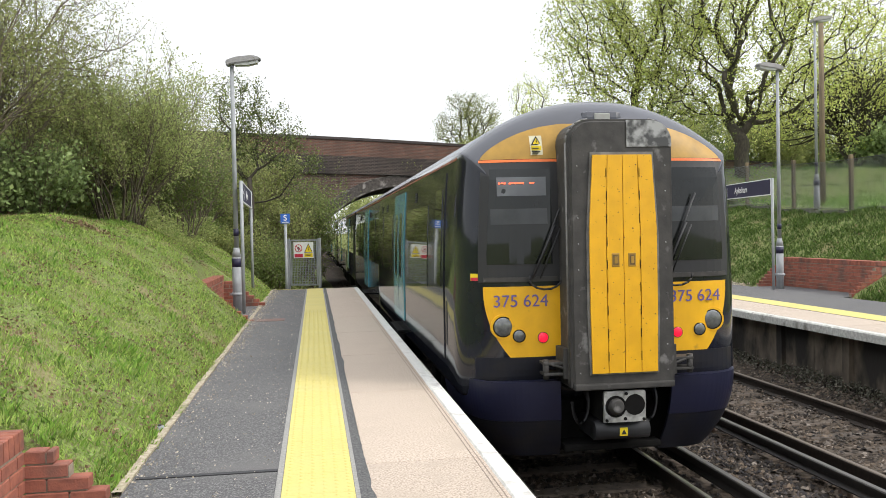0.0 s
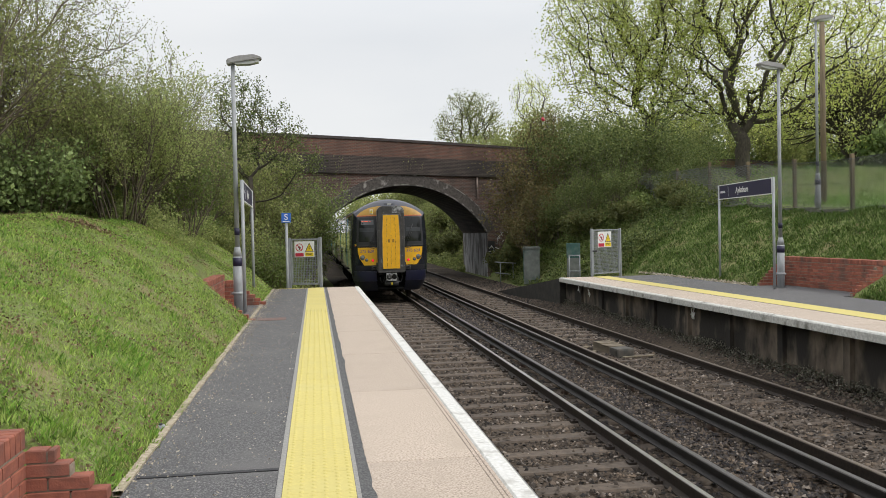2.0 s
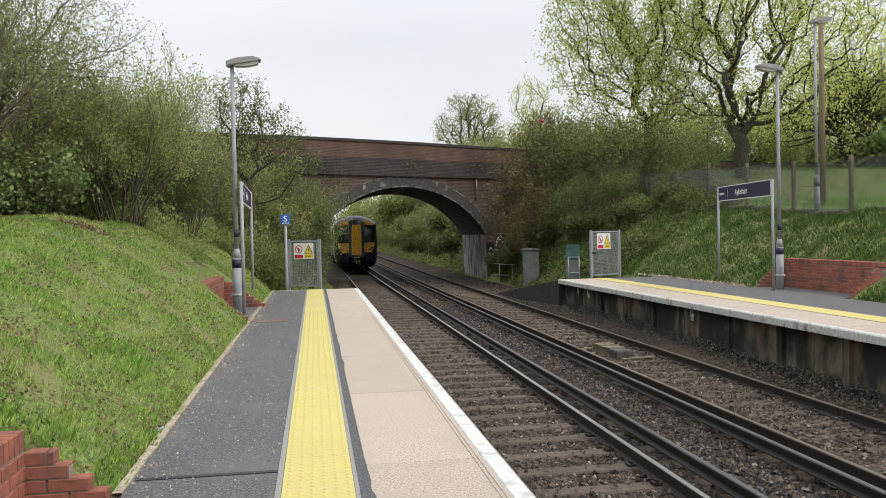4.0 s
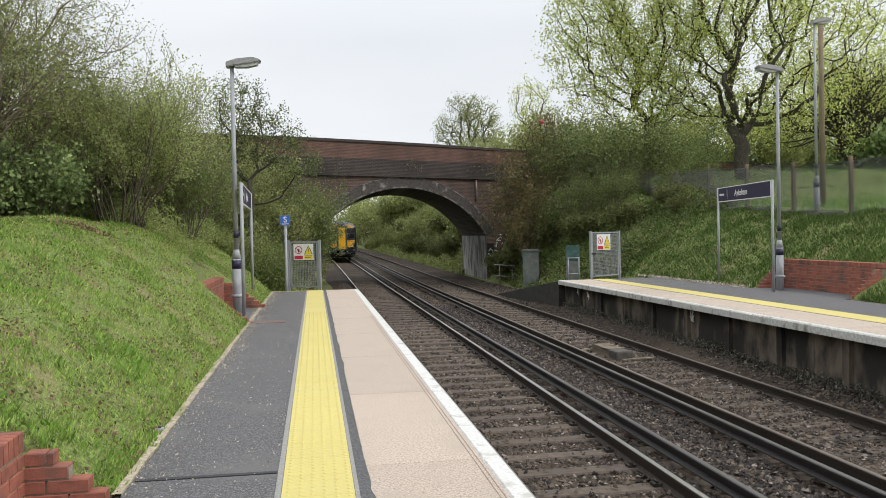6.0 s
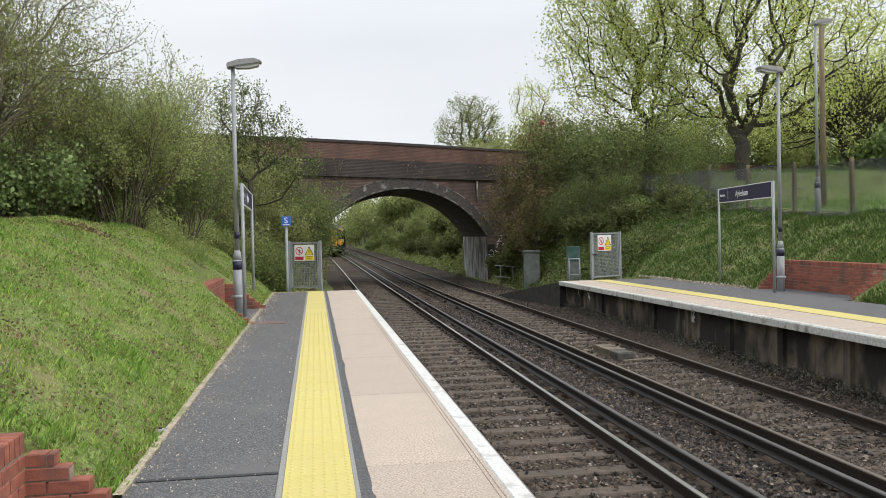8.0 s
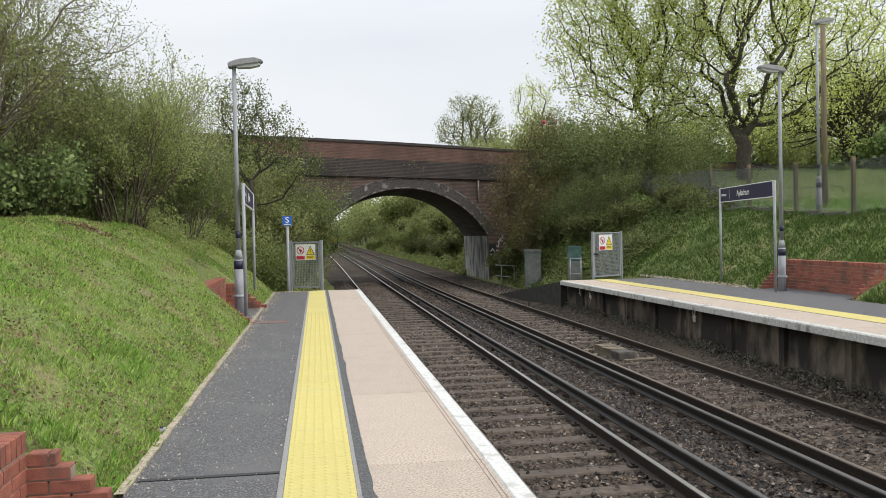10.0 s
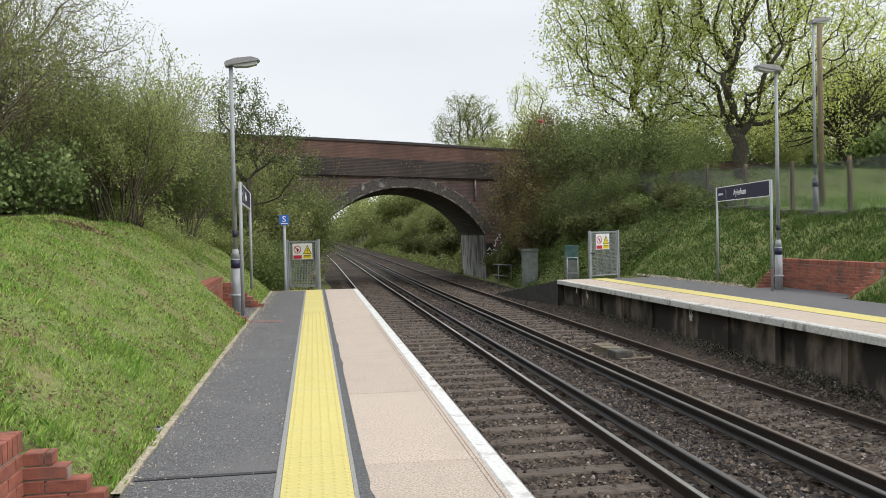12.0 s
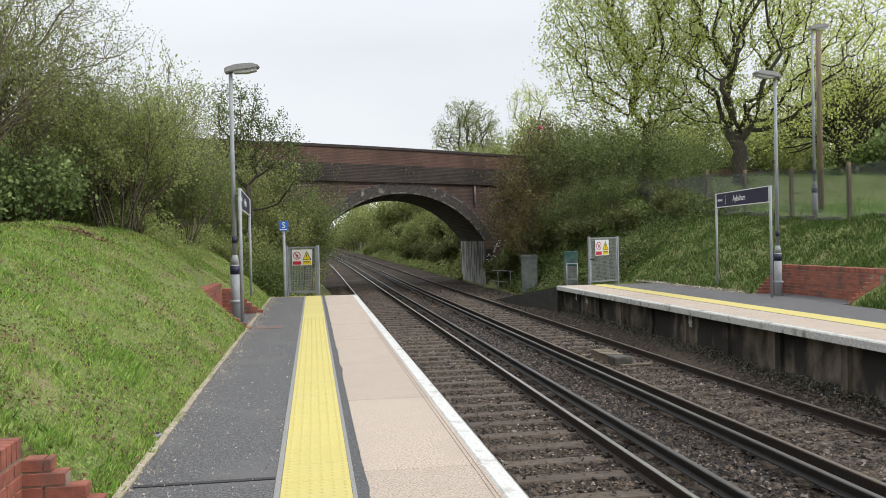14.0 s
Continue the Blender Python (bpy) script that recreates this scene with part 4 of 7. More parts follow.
def grass(name, count, xr, yr, high, label, seed, keep=None, near=1.0, blade=GRASS_BLADE):
    rng = np.random.default_rng(seed)
    x = rng.uniform(*xr, count)
    y = yr[0] + (yr[1] - yr[0]) * rng.uniform(0, 1, count) ** near
    patch = np.array([noise.noise((a * 1.6, b * 1.6, 0.0)) * 1.6 + noise.noise((a * 5.0, b * 5.0, 3.0)) * 2.2 for a, b in zip(x, y)])
    ok = patch + rng.normal(0, 0.5, count) > -1.3
    if keep is not None:
        ok &= keep(x, y)
    x, y, patch = x[ok], y[ok], patch[ok]
    n = len(x)
    z = ground_z(x, y) - 0.015
    a = rng.uniform(0, 2 * math.pi, n)
    h = high * rng.uniform(0.45, 1.3, n) * (1 + 0.25 * np.clip(patch, -1, 2))
    lean = h * rng.uniform(0.1, 0.8, n)
    b = rng.uniform(0, 2 * math.pi, n)
    w = 0.0022 + 0.034 * h
    p = np.stack([x, y, z], -1)
    side = np.stack([np.cos(a), np.sin(a), 0 * a], -1) * w[:, None]
    tip = np.stack([np.cos(b) * lean, np.sin(b) * lean, h], -1)
    mid = np.stack([np.cos(b) * lean * 0.3, np.sin(b) * lean * 0.3, h * 0.62], -1)
    v = np.stack([p - side, p + side, p + mid + side * 0.6, p + tip], 1).reshape(-1, 3)
    ob = new(name, fast_mesh(name, v, np.arange(n * 4).reshape(n, 4), blade))
    return tagged(ob, label, "grass", kind="stuff")


grass("grass", 235000, (-5.2, -1.06), (3.6, 24.5), 0.042, "mown bright green grass on the near bank", 5, lambda x, y: ~((x > -1.65) & (y > 3.2) & (y < 4.9)) & ~((x > -2.3) & (y > 15.2) & (y < 18.2)), 1.5)
grass("grass", 105000, (10.75, 15.0), (11.5, 36.0), 0.092, "green grass on the far bank", 6, lambda x, y: ~((x < 11.9) & (y > 15.8) & (y < 19.9)) & (y < 29.3 + 1.6 * (x - 11)), 1.1, GRASS_SHADED)
undergrowth("undergrowth", 15000, (10.7, 15.6), (28.8, 37.5), 0.10, LEAF_BANK, "dark scrub and ivy between the grass and the shrubs", 58)
def in_patches(scale, seed, least):
    """Tells whether a place lies in a patch of the turf, clear of the lamp bays."""
    def test(x, y):
        here = np.array([noise.noise((a * scale, b * scale * 0.7, seed)) + 0.5 * noise.noise((a * scale * 3, b * scale * 3, seed + 4)) for a, b in zip(x, y)])
        return (here > least) & ~((x > -1.65) & (y > 3.2) & (y < 4.9)) & ~((x > -2.3) & (y > 15.2) & (y < 18.2))
    return test


grass("grass_tufts", 60000, (-5.2, -1.06), (3.6, 22.0), 0.062, "darker lush tufts in the near bank's grass", 8, in_patches(1.5, 3.0, 0.10), 1.5, GRASS_TUFT)
grass("dry_grass", 60000, (-5.2, -1.15), (3.6, 22.0), 0.034, "straw-coloured dry grass in patches", 9, in_patches(2.2, 8.0, 0.12), 1.5, GRASS_STRAW)
grass("grass", 40000, (15.2, 40.0), (20.0, 62.0), 0.17, "lawn past the wire fence", 7, blade=GRASS_TUFT)
undergrowth("undergrowth", 18000, (9.5, 12.2), (28.5, 44.0), 0.10, LEAF_BANK, "low weeds and bramble beside the far ramp", 56)


def scatter(name, count, xr, yr, size, material, label, seed, near=1.3, lift=0.03, keep=None):
    """Leaves lying in drifts on the turf."""
    rng = np.random.default_rng(seed)
    x, y = rng.uniform(*xr, count), yr[0] + (yr[1] - yr[0]) * rng.uniform(0, 1, count) ** near
    drift = np.array([noise.noise((a * 2.4, b * 2.4, seed)) for a, b in zip(x, y)])
    ok = drift + rng.normal(0, 0.12, count) > 0.06
    if keep is not None:
        ok &= keep(x, y)
    x, y = x[ok], y[ok]
    ob = new(name, leaves_mesh(name, rng, np.stack([x, y, ground_z(x, y) + lift * rng.uniform(0.2, 1.3, len(x))], -1), size, material, 0.006))
    return tagged(ob, label, "leaf litter", kind="stuff")


off_bay = lambda x, y: ~((x > -1.8) & (y < 4.9)) & ~((x > -2.1) & (y > 14.2) & (y < 18.0))
scatter("dead_leaves", 42000, (-5.0, -1.15), (3.8, 23.0), 0.03, LEAF_DEAD, "dead brown leaves and stalks lying in the turf", 61, keep=off_bay)
scatter("turf_weeds", 30000, (-5.0, -1.15), (3.8, 23.0), 0.032, WEED, "broad-leaved weeds in the turf", 62, keep=off_bay)
scatter("dead_leaves", 6000, (10.9, 15.0), (11.5, 30.0), 0.05, LEAF_DEAD, "dead brown leaves lying on the far bank", 63, keep=lambda x, y: ~((x < 11.9) & (y > 15.8) & (y < 19.9)))
# Weeds in the bank leaf, which carries the far bank's shade.
scatter("turf_weeds", 12000, (10.9, 15.0), (11.5, 30.0), 0.07, LEAF_BANK, "broad-leaved weeds on the far bank", 64, keep=lambda x, y: ~((x < 11.9) & (y > 15.8) & (y < 19.9)))
rng = np.random.default_rng(65)
ex, ey = -3.55 + rng.normal(0, 0.26, 320), 14.0 + rng.normal(0, 0.16, 320)
tagged(new("bare_earth", leaves_mesh("bare_earth", rng, np.stack([ex, ey, ground_z(ex, ey) + 0.05], -1), 0.05, LEAF_DEAD, 0.01)), "patch of red-brown earth and dead leaves on the bank top", "earth", kind="stuff")
# ---- the train ----
CAR_W, CAR_ZC, CAR_DOWN, CAR_LEN, NOSE, NOSE_Y = 1.37, 1.60, 0.78, 20.2, 0.52, 0.36
EAVE_X, EAVE_Z, ROOF_UP = 1.30, 3.14, 0.49
CAR_SLATE = mat("slate_blue_paint", (0.010, 0.0115, 0.018), (0.014, 0.0155, 0.023), 3, 0.07, spec=0.5, third=(0.020, 0.020, 0.024), third_scale=1.5)
CAR_ROOF = mat("grey_roof_paint", (0.078, 0.08, 0.095), (0.068, 0.07, 0.084), 2, 0.27, third=(0.075, 0.075, 0.085), third_scale=1.2)
CAR_NAVY = mat("navy_skirt_paint", (0.010, 0.011, 0.030), (0.013, 0.014, 0.037), 4, 0.35, third=(0.035, 0.033, 0.04), third_scale=2, third_spread=(0.6, 0.8))
CAR_YELLOW = mat("warning_yellow_paint", (0.82, 0.44, 0.010), (0.74, 0.39, 0.010), 6, 0.4, third=(0.50, 0.27, 0.02), third_scale=9, third_spread=(0.66, 0.78))
# Warning yellow with shade put into the colour.
CAR_OCHRE = mat("shaded_yellow_paint", (0.40, 0.225, 0.03), (0.30, 0.17, 0.025), 7, 0.5)
CAR_ORANGE = mat("orange_line_paint", (0.75, 0.16, 0.03), None, rough=0.4)
CANTRAIL = mat("dull_orange_line", (0.34, 0.10, 0.04), (0.2, 0.07, 0.04), 4, 0.5)
CAR_TEAL = mat("teal_door_paint", (0.10, 0.30, 0.36), (0.085, 0.26, 0.32), 3, 0.25, coat=0.4)
CAR_GLASS = mat("dark_tinted_glass", (0.014, 0.017, 0.018), None, rough=0.04, coat=1.0)
DOOR_TRIM = mat("dull_metal_trim", (0.20, 0.195, 0.185), (0.10, 0.098, 0.092), 9, 0.5, 0.2)
CAR_SCREEN = mat("windscreen_glass", (0.016, 0.018, 0.018), (0.008, 0.009, 0.009), 1.6, 0.04, spec=0.45)
REFLECTED_BAND = mat("reflected_band_grey", (0.055, 0.058, 0.062), (0.035, 0.038, 0.042), 4, 0.2)
SLOT_SHADE = mat("handle_recess_shade", (0.16, 0.10, 0.03), (0.10, 0.06, 0.02), 20, 0.7)
DOOR_YELLOW = mat("specked_door_yellow", (0.80, 0.42, 0.010), (0.70, 0.36, 0.010), 6, 0.4, third=(0.07, 0.04, 0.015), third_scale=38, third_spread=(0.665, 0.69))
GANGWAY = mat("worn_gangway_rubber", (0.052, 0.048, 0.044), (0.032, 0.030, 0.028), 9, 0.65, third=(0.16, 0.155, 0.15), third_scale=7, third_spread=(0.62, 0.72), bump=0.003, bump_scale=20)
BARE_PLATE = mat("scuffed_aluminium", (0.36, 0.36, 0.355), (0.07, 0.07, 0.07), 9, 0.45, 0.3, spread=(0.42, 0.58))
# Underframe grime, blackened further for the shade of the coupler recess.
UNDER = mat("shade_deepened_grime", (0.011, 0.0105, 0.010), (0.007, 0.0068, 0.0065), 8, 0.95, spec=0.12)
LENS = mat("lamp_glass", (0.20, 0.205, 0.20), (0.11, 0.115, 0.115), 20, 0.15, 0.3, coat=0.6)
TAIL = mat("lit_red_lamp", (0.85, 0.012, 0.045), (0.6, 0.008, 0.02), 30, 0.2, emit=0.75)
DOTS = mat("lit_orange_display", (1.0, 0.11, 0.04), None, rough=0.4, emit=2.0)
VALANCE = mat("dark_valance_paint", (0.007, 0.008, 0.017), (0.010, 0.010, 0.014), 5, 0.55, third=(0.018, 0.016, 0.016), third_scale=3, spec=0.3)
COUPLER = mat("coupler_face_metal", (0.55, 0.55, 0.53), (0.25, 0.25, 0.24), 14, 0.5, 0.5)
LILAC = mat("violet_number_film", (0.12, 0.09, 0.28), None, rough=0.5)


def outline_x(z):
    """Half the body's width at a height: near-upright sides, a shoulder at the eaves, a low arched roof."""
    if z <= CAR_ZC:
        return CAR_W * max(1 - ((CAR_ZC - z) / CAR_DOWN) ** 16, 0) ** (1 / 16)
    if z <= EAVE_Z:
        return CAR_W - (CAR_W - EAVE_X) * ((z - CAR_ZC) / (EAVE_Z - CAR_ZC)) ** 2
    return EAVE_X * max(1 - (z - EAVE_Z) / ROOF_UP, 0) ** (1 / 2.2)


def section():
    """The rim from keel to crown on one side, as angle and reach about the widest line."""
    top = EAVE_Z + ROOF_UP
    zs = list(CAR_ZC - CAR_DOWN * (1 - np.linspace(0, 1, 60) ** 4)) + list(np.linspace(CAR_ZC, EAVE_Z, 24)) + list(EAVE_Z + ROOF_UP * (1 - np.linspace(1, 0, 60) ** 2.2))
    pts = [(outline_x(z), z - CAR_ZC) for z in zs] + [(0.0, top - CAR_ZC)]
    pts = sorted((math.atan2(v, u), math.hypot(u, v)) for u, v in pts)
    return np.array([a for a, r in pts]), np.array([r for a, r in pts])


RIM_A, RIM_R = section()


def rim_reach(u, v):
    return float(np.interp(math.atan2(v, abs(u)), RIM_A, RIM_R))


def nose_y(x, z):
    r = min(math.hypot(x, z - CAR_ZC) / rim_reach(x, z - CAR_ZC), 1.0)
    return NOSE_Y + NOSE * (1 - (1 - r ** 6) ** 0.42)


def shell(name, parent, driving):
    """The body: a rounded section drawn along the car, with a domed end on a driving car."""
    verts, faces, idx = [], [], []
    eave = math.atan2(EAVE_Z - CAR_ZC, EAVE_X)
    ang = sorted(list(np.linspace(0, 2 * math.pi, 193)[:-1]) + [eave, math.pi - eave])
    if driving:
        rings = [(r, None) for r in (0.1, 0.4, 0.6, 0.72, 0.8, 0.86, 0.9, 0.94, 0.97, 0.985, 0.995, 1.0)] + [(1.0, y) for y in (1.3, 4.0, 10.0, CAR_LEN)]
    else:
        rings = [(0.2, 0.0), (0.97, 0.0), (1.0, 0.05), (1.0, 8.0), (1.0, CAR_LEN)]
    for r, y in rings:
        for a in ang:
            c, s = math.cos(a), math.sin(a)
            q = r * rim_reach(c, s)
            x, z = q * c, CAR_ZC + q * s
            verts.append((x, nose_y(x, z) if y is None else y, z))
    n = len(ang)
    for i in range(len(rings) - 1):
        for j in range(n):
            f = (i * n + j, i * n + (j + 1) % n, (i + 1) * n + (j + 1) % n, (i + 1) * n + j)
            faces.append(f)
            middle = (ang[j] + ang[(j + 1) % n]) / 2
            idx.append(1 if eave < middle < math.pi - eave else 0)
    faces += [tuple(range(n))[::-1], tuple(range((len(rings) - 1) * n, len(rings) * n))]
    idx += [0, 0]
    return part_mesh(name, mesh_of(name, verts, faces, [CAR_SLATE, CAR_ROOF], idx, True), parent)


def surface_patch(name, parent, at, us, vs, material, label="", thick=0.012, smooth=True):
    """A thin plate laid on a curved surface: at(u, v, lift) gives its points."""
    nu, nv = len(us), len(vs[0]) if isinstance(vs[0], (list, tuple, np.ndarray)) else len(vs)
    verts = [at(u, v, lift) for lift in (thick, -0.02) for u in us for v in vs]
    faces, m = [], nu * nv
    for i in range(nu - 1):
        for j in range(nv - 1):
            a = i * nv + j
            faces += [(a, a + 1, a + nv + 1, a + nv), (m + a, m + a + nv, m + a + nv + 1, m + a + 1)]
    edge = [j for j in range(nv)] + [i * nv + nv - 1 for i in range(1, nu)] + [(nu - 1) * nv + j for j in range(nv - 2, -1, -1)] + [i * nv for i in range(nu - 2, 0, -1)]
    for a, b in zip(edge, edge[1:] + edge[:1]):
        faces.append((a, b, m + b, m + a))
    me = mesh_of(name, verts, faces, [material])
    bm = bmesh.new()
    bm.from_mesh(me)
    bmesh.ops.recalc_face_normals(bm, faces=bm.faces)
    bm.to_mesh(me)
    bm.free()
    return part_mesh(name, me, parent, label)


def on_nose(x0, x1):
    """Points across the cab front between two sides that may change with height."""
    def at(u, v, lift):
        x = x0(v) + (x1(v) - x0(v)) * u
        return (x, nose_y(x, v) - lift, v)
    return at


def on_side(s, y0, y1):
    def at(u, v, lift):
        return (s * (outline_x(v) + lift), y0 + (y1 - y0) * u, v)
    return at


def on_skirt(s):
    """The front skirt: round the corner in plan, drawn in towards its foot."""
    def at(u, v, lift):
        q = max(1.08 - v, 0) / 0.68
        wide, deep = 1.345 - 0.20 * q ** 2.4 + lift, 1.43 - 0.20 * q ** 2.2 + lift
        th = (1 - u) * 0.5 * math.pi * 0.996
        x = wide * max(math.cos(th), 0) ** (2 / 4.5)
        y = 1.66 - deep * max(math.sin(th), 0) ** (2 / 4.5)
        lo = 0.43 - 0.03 * q
        return (s * (lo + (x * (wide - lo) / wide)), y, v)
    return at


def fan(a, b, n):
    return [a + (b - a) * k / (n - 1) for k in range(n)]


def sides_of(car, first, doors, windows):
    for s in (-1, 1):
        for y in doors:
            d = surface_patch("passenger_door", car, on_side(s, y, y + 1.5), fan(0, 1, 2), fan(1.12, 3.0, 9), CAR_TEAL, "teal double passenger door", 0.014)
            for q in (0.28, 0.92):
                surface_patch("door_window", d, on_side(s, y + q, y + q + 0.32), fan(0, 1, 2), fan(1.75, 2.7, 6), CAR_GLASS, "dark tall door window", 0.018)
            surface_patch("door_joint", d, on_side(s, y + 0.74, y + 0.76), fan(0, 1, 2), fan(1.13, 2.99, 6), BLACK, "", 0.016)
            part("door_step", boxed(s * 1.34 - 0.13, s * 1.34 + 0.13, y + 0.1, y + 1.4, 0.93, 0.97), UNDER, car, "dark footstep under the door")
        for a, b in windows:
            surface_patch("side_window", car, on_side(s, a, b), fan(0, 1, 2), fan(1.78, 2.72, 7), CAR_GLASS, "dark tinted side window", 0.006)
        surface_patch("cantrail_line", car, on_side(s, first, CAR_LEN), fan(0, 1, 2), fan(3.085, 3.105, 2), CANTRAIL, "thin dull orange cantrail line", 0.004)
        for y in (3.9, 8.3, 9.4, 13.2, 17.3):
            v = surface_patch("side_vent", car, on_side(s, y, y + 0.22), fan(0, 1, 2), fan(2.80, 2.92, 2), BLACK, "small black side vent", 0.006)
            for k in range(3):
                surface_patch("vent_slat", v, on_side(s, y + 0.01, y + 0.21), fan(0, 1, 2), fan(2.815 + 0.035 * k, 2.83 + 0.035 * k, 2), CAR_SLATE, "", 0.012)
    for y in (3.2, 17.0):
        bm = bmesh.new()
        for s in (-1, 1):
            box(bm, s * 1.0 - 0.07, s * 1.0 + 0.07, y - 1.5, y + 1.5, 0.38, 0.62, 0.03)
            for q in (-0.55, 0.55):
                box(bm, s * 1.05 - 0.13, s * 1.05 + 0.13, y + q - 0.18, y + q + 0.18, 0.5, 0.85, 0.04)
            tube(bm, (s * 1.12, y - 0.3, 0.45), (s * 1.12, y - 0.3, 0.85), 0.09, sides=10)
        box(bm, -0.9, 0.9, y - 0.25, y + 0.25, 0.4, 0.75, 0.03)
        bogie = part("bogie", bm, UNDER, car, "grimy bogie frame")
        for q in (-1.3, 1.3):
            for s in (-1, 1):
                bm = tubed((s * 0.70, y + q, 0.42), (s * 0.83, y + q, 0.42), 0.42, sides=28)
                part("wheel", bm, RAIL_RUST, bogie, "steel wheel")
    for y, ln in ((6.6, 2.2), (9.4, 2.6), (12.6, 2.0)):
        part("equipment_case", boxed(-1.25, 1.25, y, y + ln, 0.35, 0.95, 0.05), UNDER, car, "dark underfloor equipment case")


car = thing("driving_carriage", (TRACK_A, 7.05, RAIL_Z), "dark blue driving carriage with a yellow gangway door at its rear", "train carriage", "carriages of the train")
shell("body", car, True)
sides_of(car, 0.90, (5.3, 13.6), ((2.75, 4.95), (7.2, 9.0), (9.2, 11.2), (11.4, 13.3), (15.4, 17.2), (17.4, 19.6)))
for s in (-1, 1):
    d = surface_patch("cab_door", car, on_side(s, 1.45, 2.2), fan(0, 1, 2), fan(1.12, 3.0, 9), CAR_SLATE, "dark cab door", 0.010)
    surface_patch("cab_window", d, on_side(s, 1.6, 2.05), fan(0, 1, 2), fan(1.85, 2.85, 7), CAR_GLASS, "dark cab side window", 0.016)
    # Flat black patch stands in for shade within the grab recess.
    surface_patch("grab_recess", car, on_side(s, 1.26, 1.34), fan(0, 1, 2), fan(1.28, 1.72, 3), BLACK, "black patch for the shaded grab handle recess", 0.004)
    if s < 0:
        lab = surface_patch("side_label", car, on_nose(lambda v: -1.262, lambda v: -1.205), fan(0, 1, 4), fan(1.955, 2.02, 2), SIGN_YELLOW, "small yellow and red warning label", 0.004)
        surface_patch("label_print", lab, on_nose(lambda v: -1.261, lambda v: -1.206), fan(0, 1, 4), fan(1.956, 1.985, 2), SIGN_RED, "", 0.007)
    # the cab front, one half at a time
    inner, outer = (lambda v, s=s: s * 0.47), (lambda v, s=s: s * (1.20 - 0.05 * max(v - 2.2, 0)))
    scr = surface_patch("windscreen", car, on_nose(inner, outer), fan(0, 1, 10), fan(1.94, 3.02, 10), BLACK, "black-edged cab windscreen", 0.006)
    surface_patch("glass", scr, on_nose(lambda v, s=s: s * 0.54, lambda v, s=s: s * (1.13 - 0.06 * max(v - 2.2, 0))), fan(0, 1, 10), fan(2.10, 2.96, 10), CAR_SCREEN, "dark reflecting windscreen glass", 0.010)
    # Grey strip laid on the glass paints a reflected band.
    surface_patch("sun_blind", scr, on_nose(lambda v, s=s: s * 0.58, lambda v, s=s: s * 1.09), fan(0, 1, 8), fan(2.46, 2.60, 3), REFLECTED_BAND, "grey band painted on the glass as a reflection", 0.0125)
    surface_patch("upper_panel", car, on_nose(lambda v, s=s: s * 0.22, lambda v, s=s: s * (0.30 + 0.86 * math.sqrt(max(1 - max((v - 3.05) / 0.33, 0) ** 1.3, 0)))), fan(0, 1, 16), fan(3.05, 3.375, 14), CAR_OCHRE, "yellow panel over the windscreen in a shaded ochre", 0.005)
    surface_patch("orange_line", car, on_nose(lambda v, s=s: s * 0.3, lambda v, s=s: s * 1.17), fan(0, 1, 16), fan(3.022, 3.046, 2), CAR_ORANGE, "thin orange line", 0.008)
    surface_patch("apron", car, on_nose(inner, lambda v, s=s: s * 1.24), fan(0, 1, 14), fan(1.03, 1.262, 5), VALANCE, "dark navy apron under the yellow panel", 0.004)
    low = surface_patch("lower_panel", car, on_nose(inner, lambda v, s=s: s * (0.93 + 0.235 * (1 - (1 - min(max(v - 1.25, 0) / 0.65, 1)) ** 2.3))), fan(0, 1, 12), fan(1.262, 1.90, 14), CAR_YELLOW, "bright yellow panel with lamps and number", 0.006)
    for nm, x, z, r, m_, note in (("headlamp", 1.0, 1.54, 0.088, LENS, "round clear headlamp"), ("marker_lamp", 0.86, 1.455, 0.056, LENS, "small round marker lamp"), ("tail_lamp", 0.64, 1.435, 0.047, TAIL, "lit red tail lamp")):
        y = nose_y(x, z)
        k = 1.28 if nm != "tail_lamp" else 1.06
        part("lamp_ring", tubed((s * x, y + 0.05, z), (s * x, y - 0.014, z), r * k, sides=28), CAR_YELLOW if nm != "tail_lamp" else BLACK, low)
        if nm != "tail_lamp":
            part("lamp_bezel", tubed((s * x, y + 0.05, z), (s * x, y - 0.0165, z), r * 1.06, sides=28), UNDER, low)
        bm = bmesh.new()
        bmesh.ops.create_uvsphere(bm, u_segments=20, v_segments=10, radius=r, matrix=Matrix.Translation((s * x, y - 0.010, z)) @ Matrix.Diagonal((1, 0.28, 1, 1)))
        part(nm, bm, m_, car, note, smooth=True)
    text_part("unit_number", "375 624", 0.155, LILAC, car, Matrix.Translation((s * 0.84 - (0.02 if s > 0 else 0), nose_y(0.84, 1.76) - 0.012, 1.765)) @ pose(0, 0, 0, 90, 0, 3.0 * s), "violet unit number", bold=0.0)
    # wiper
    bm = bmesh.new()
    tube(bm, (s * 0.62 - 0.12, nose_y(0.62, 2.0) - 0.05, 1.97), (s * 0.62 + 0.10, nose_y(0.62, 2.5) - 0.06, 2.45), 0.012, sides=6)
    tube(bm, (s * 0.62 - 0.05, nose_y(0.62, 2.0) - 0.05, 1.97), (s * 0.62 + 0.15, nose_y(0.62, 2.5) - 0.06, 2.43), 0.008, sides=6)
    tube(bm, (s * 0.62 - 0.06, nose_y(0.62, 2.1) - 0.045, 2.10), (s * 0.62 + 0.20, nose_y(0.62, 2.7) - 0.045, 2.72), 0.011, sides=6)
    for k in range(8):
        a, b = math.pi * (0.9 + 0.14 * k), math.pi * (0.9 + 0.14 * (k + 1))
        c0 = (s * 0.62 + 0.0, nose_y(0.62, 1.95) - 0.06, 1.97)
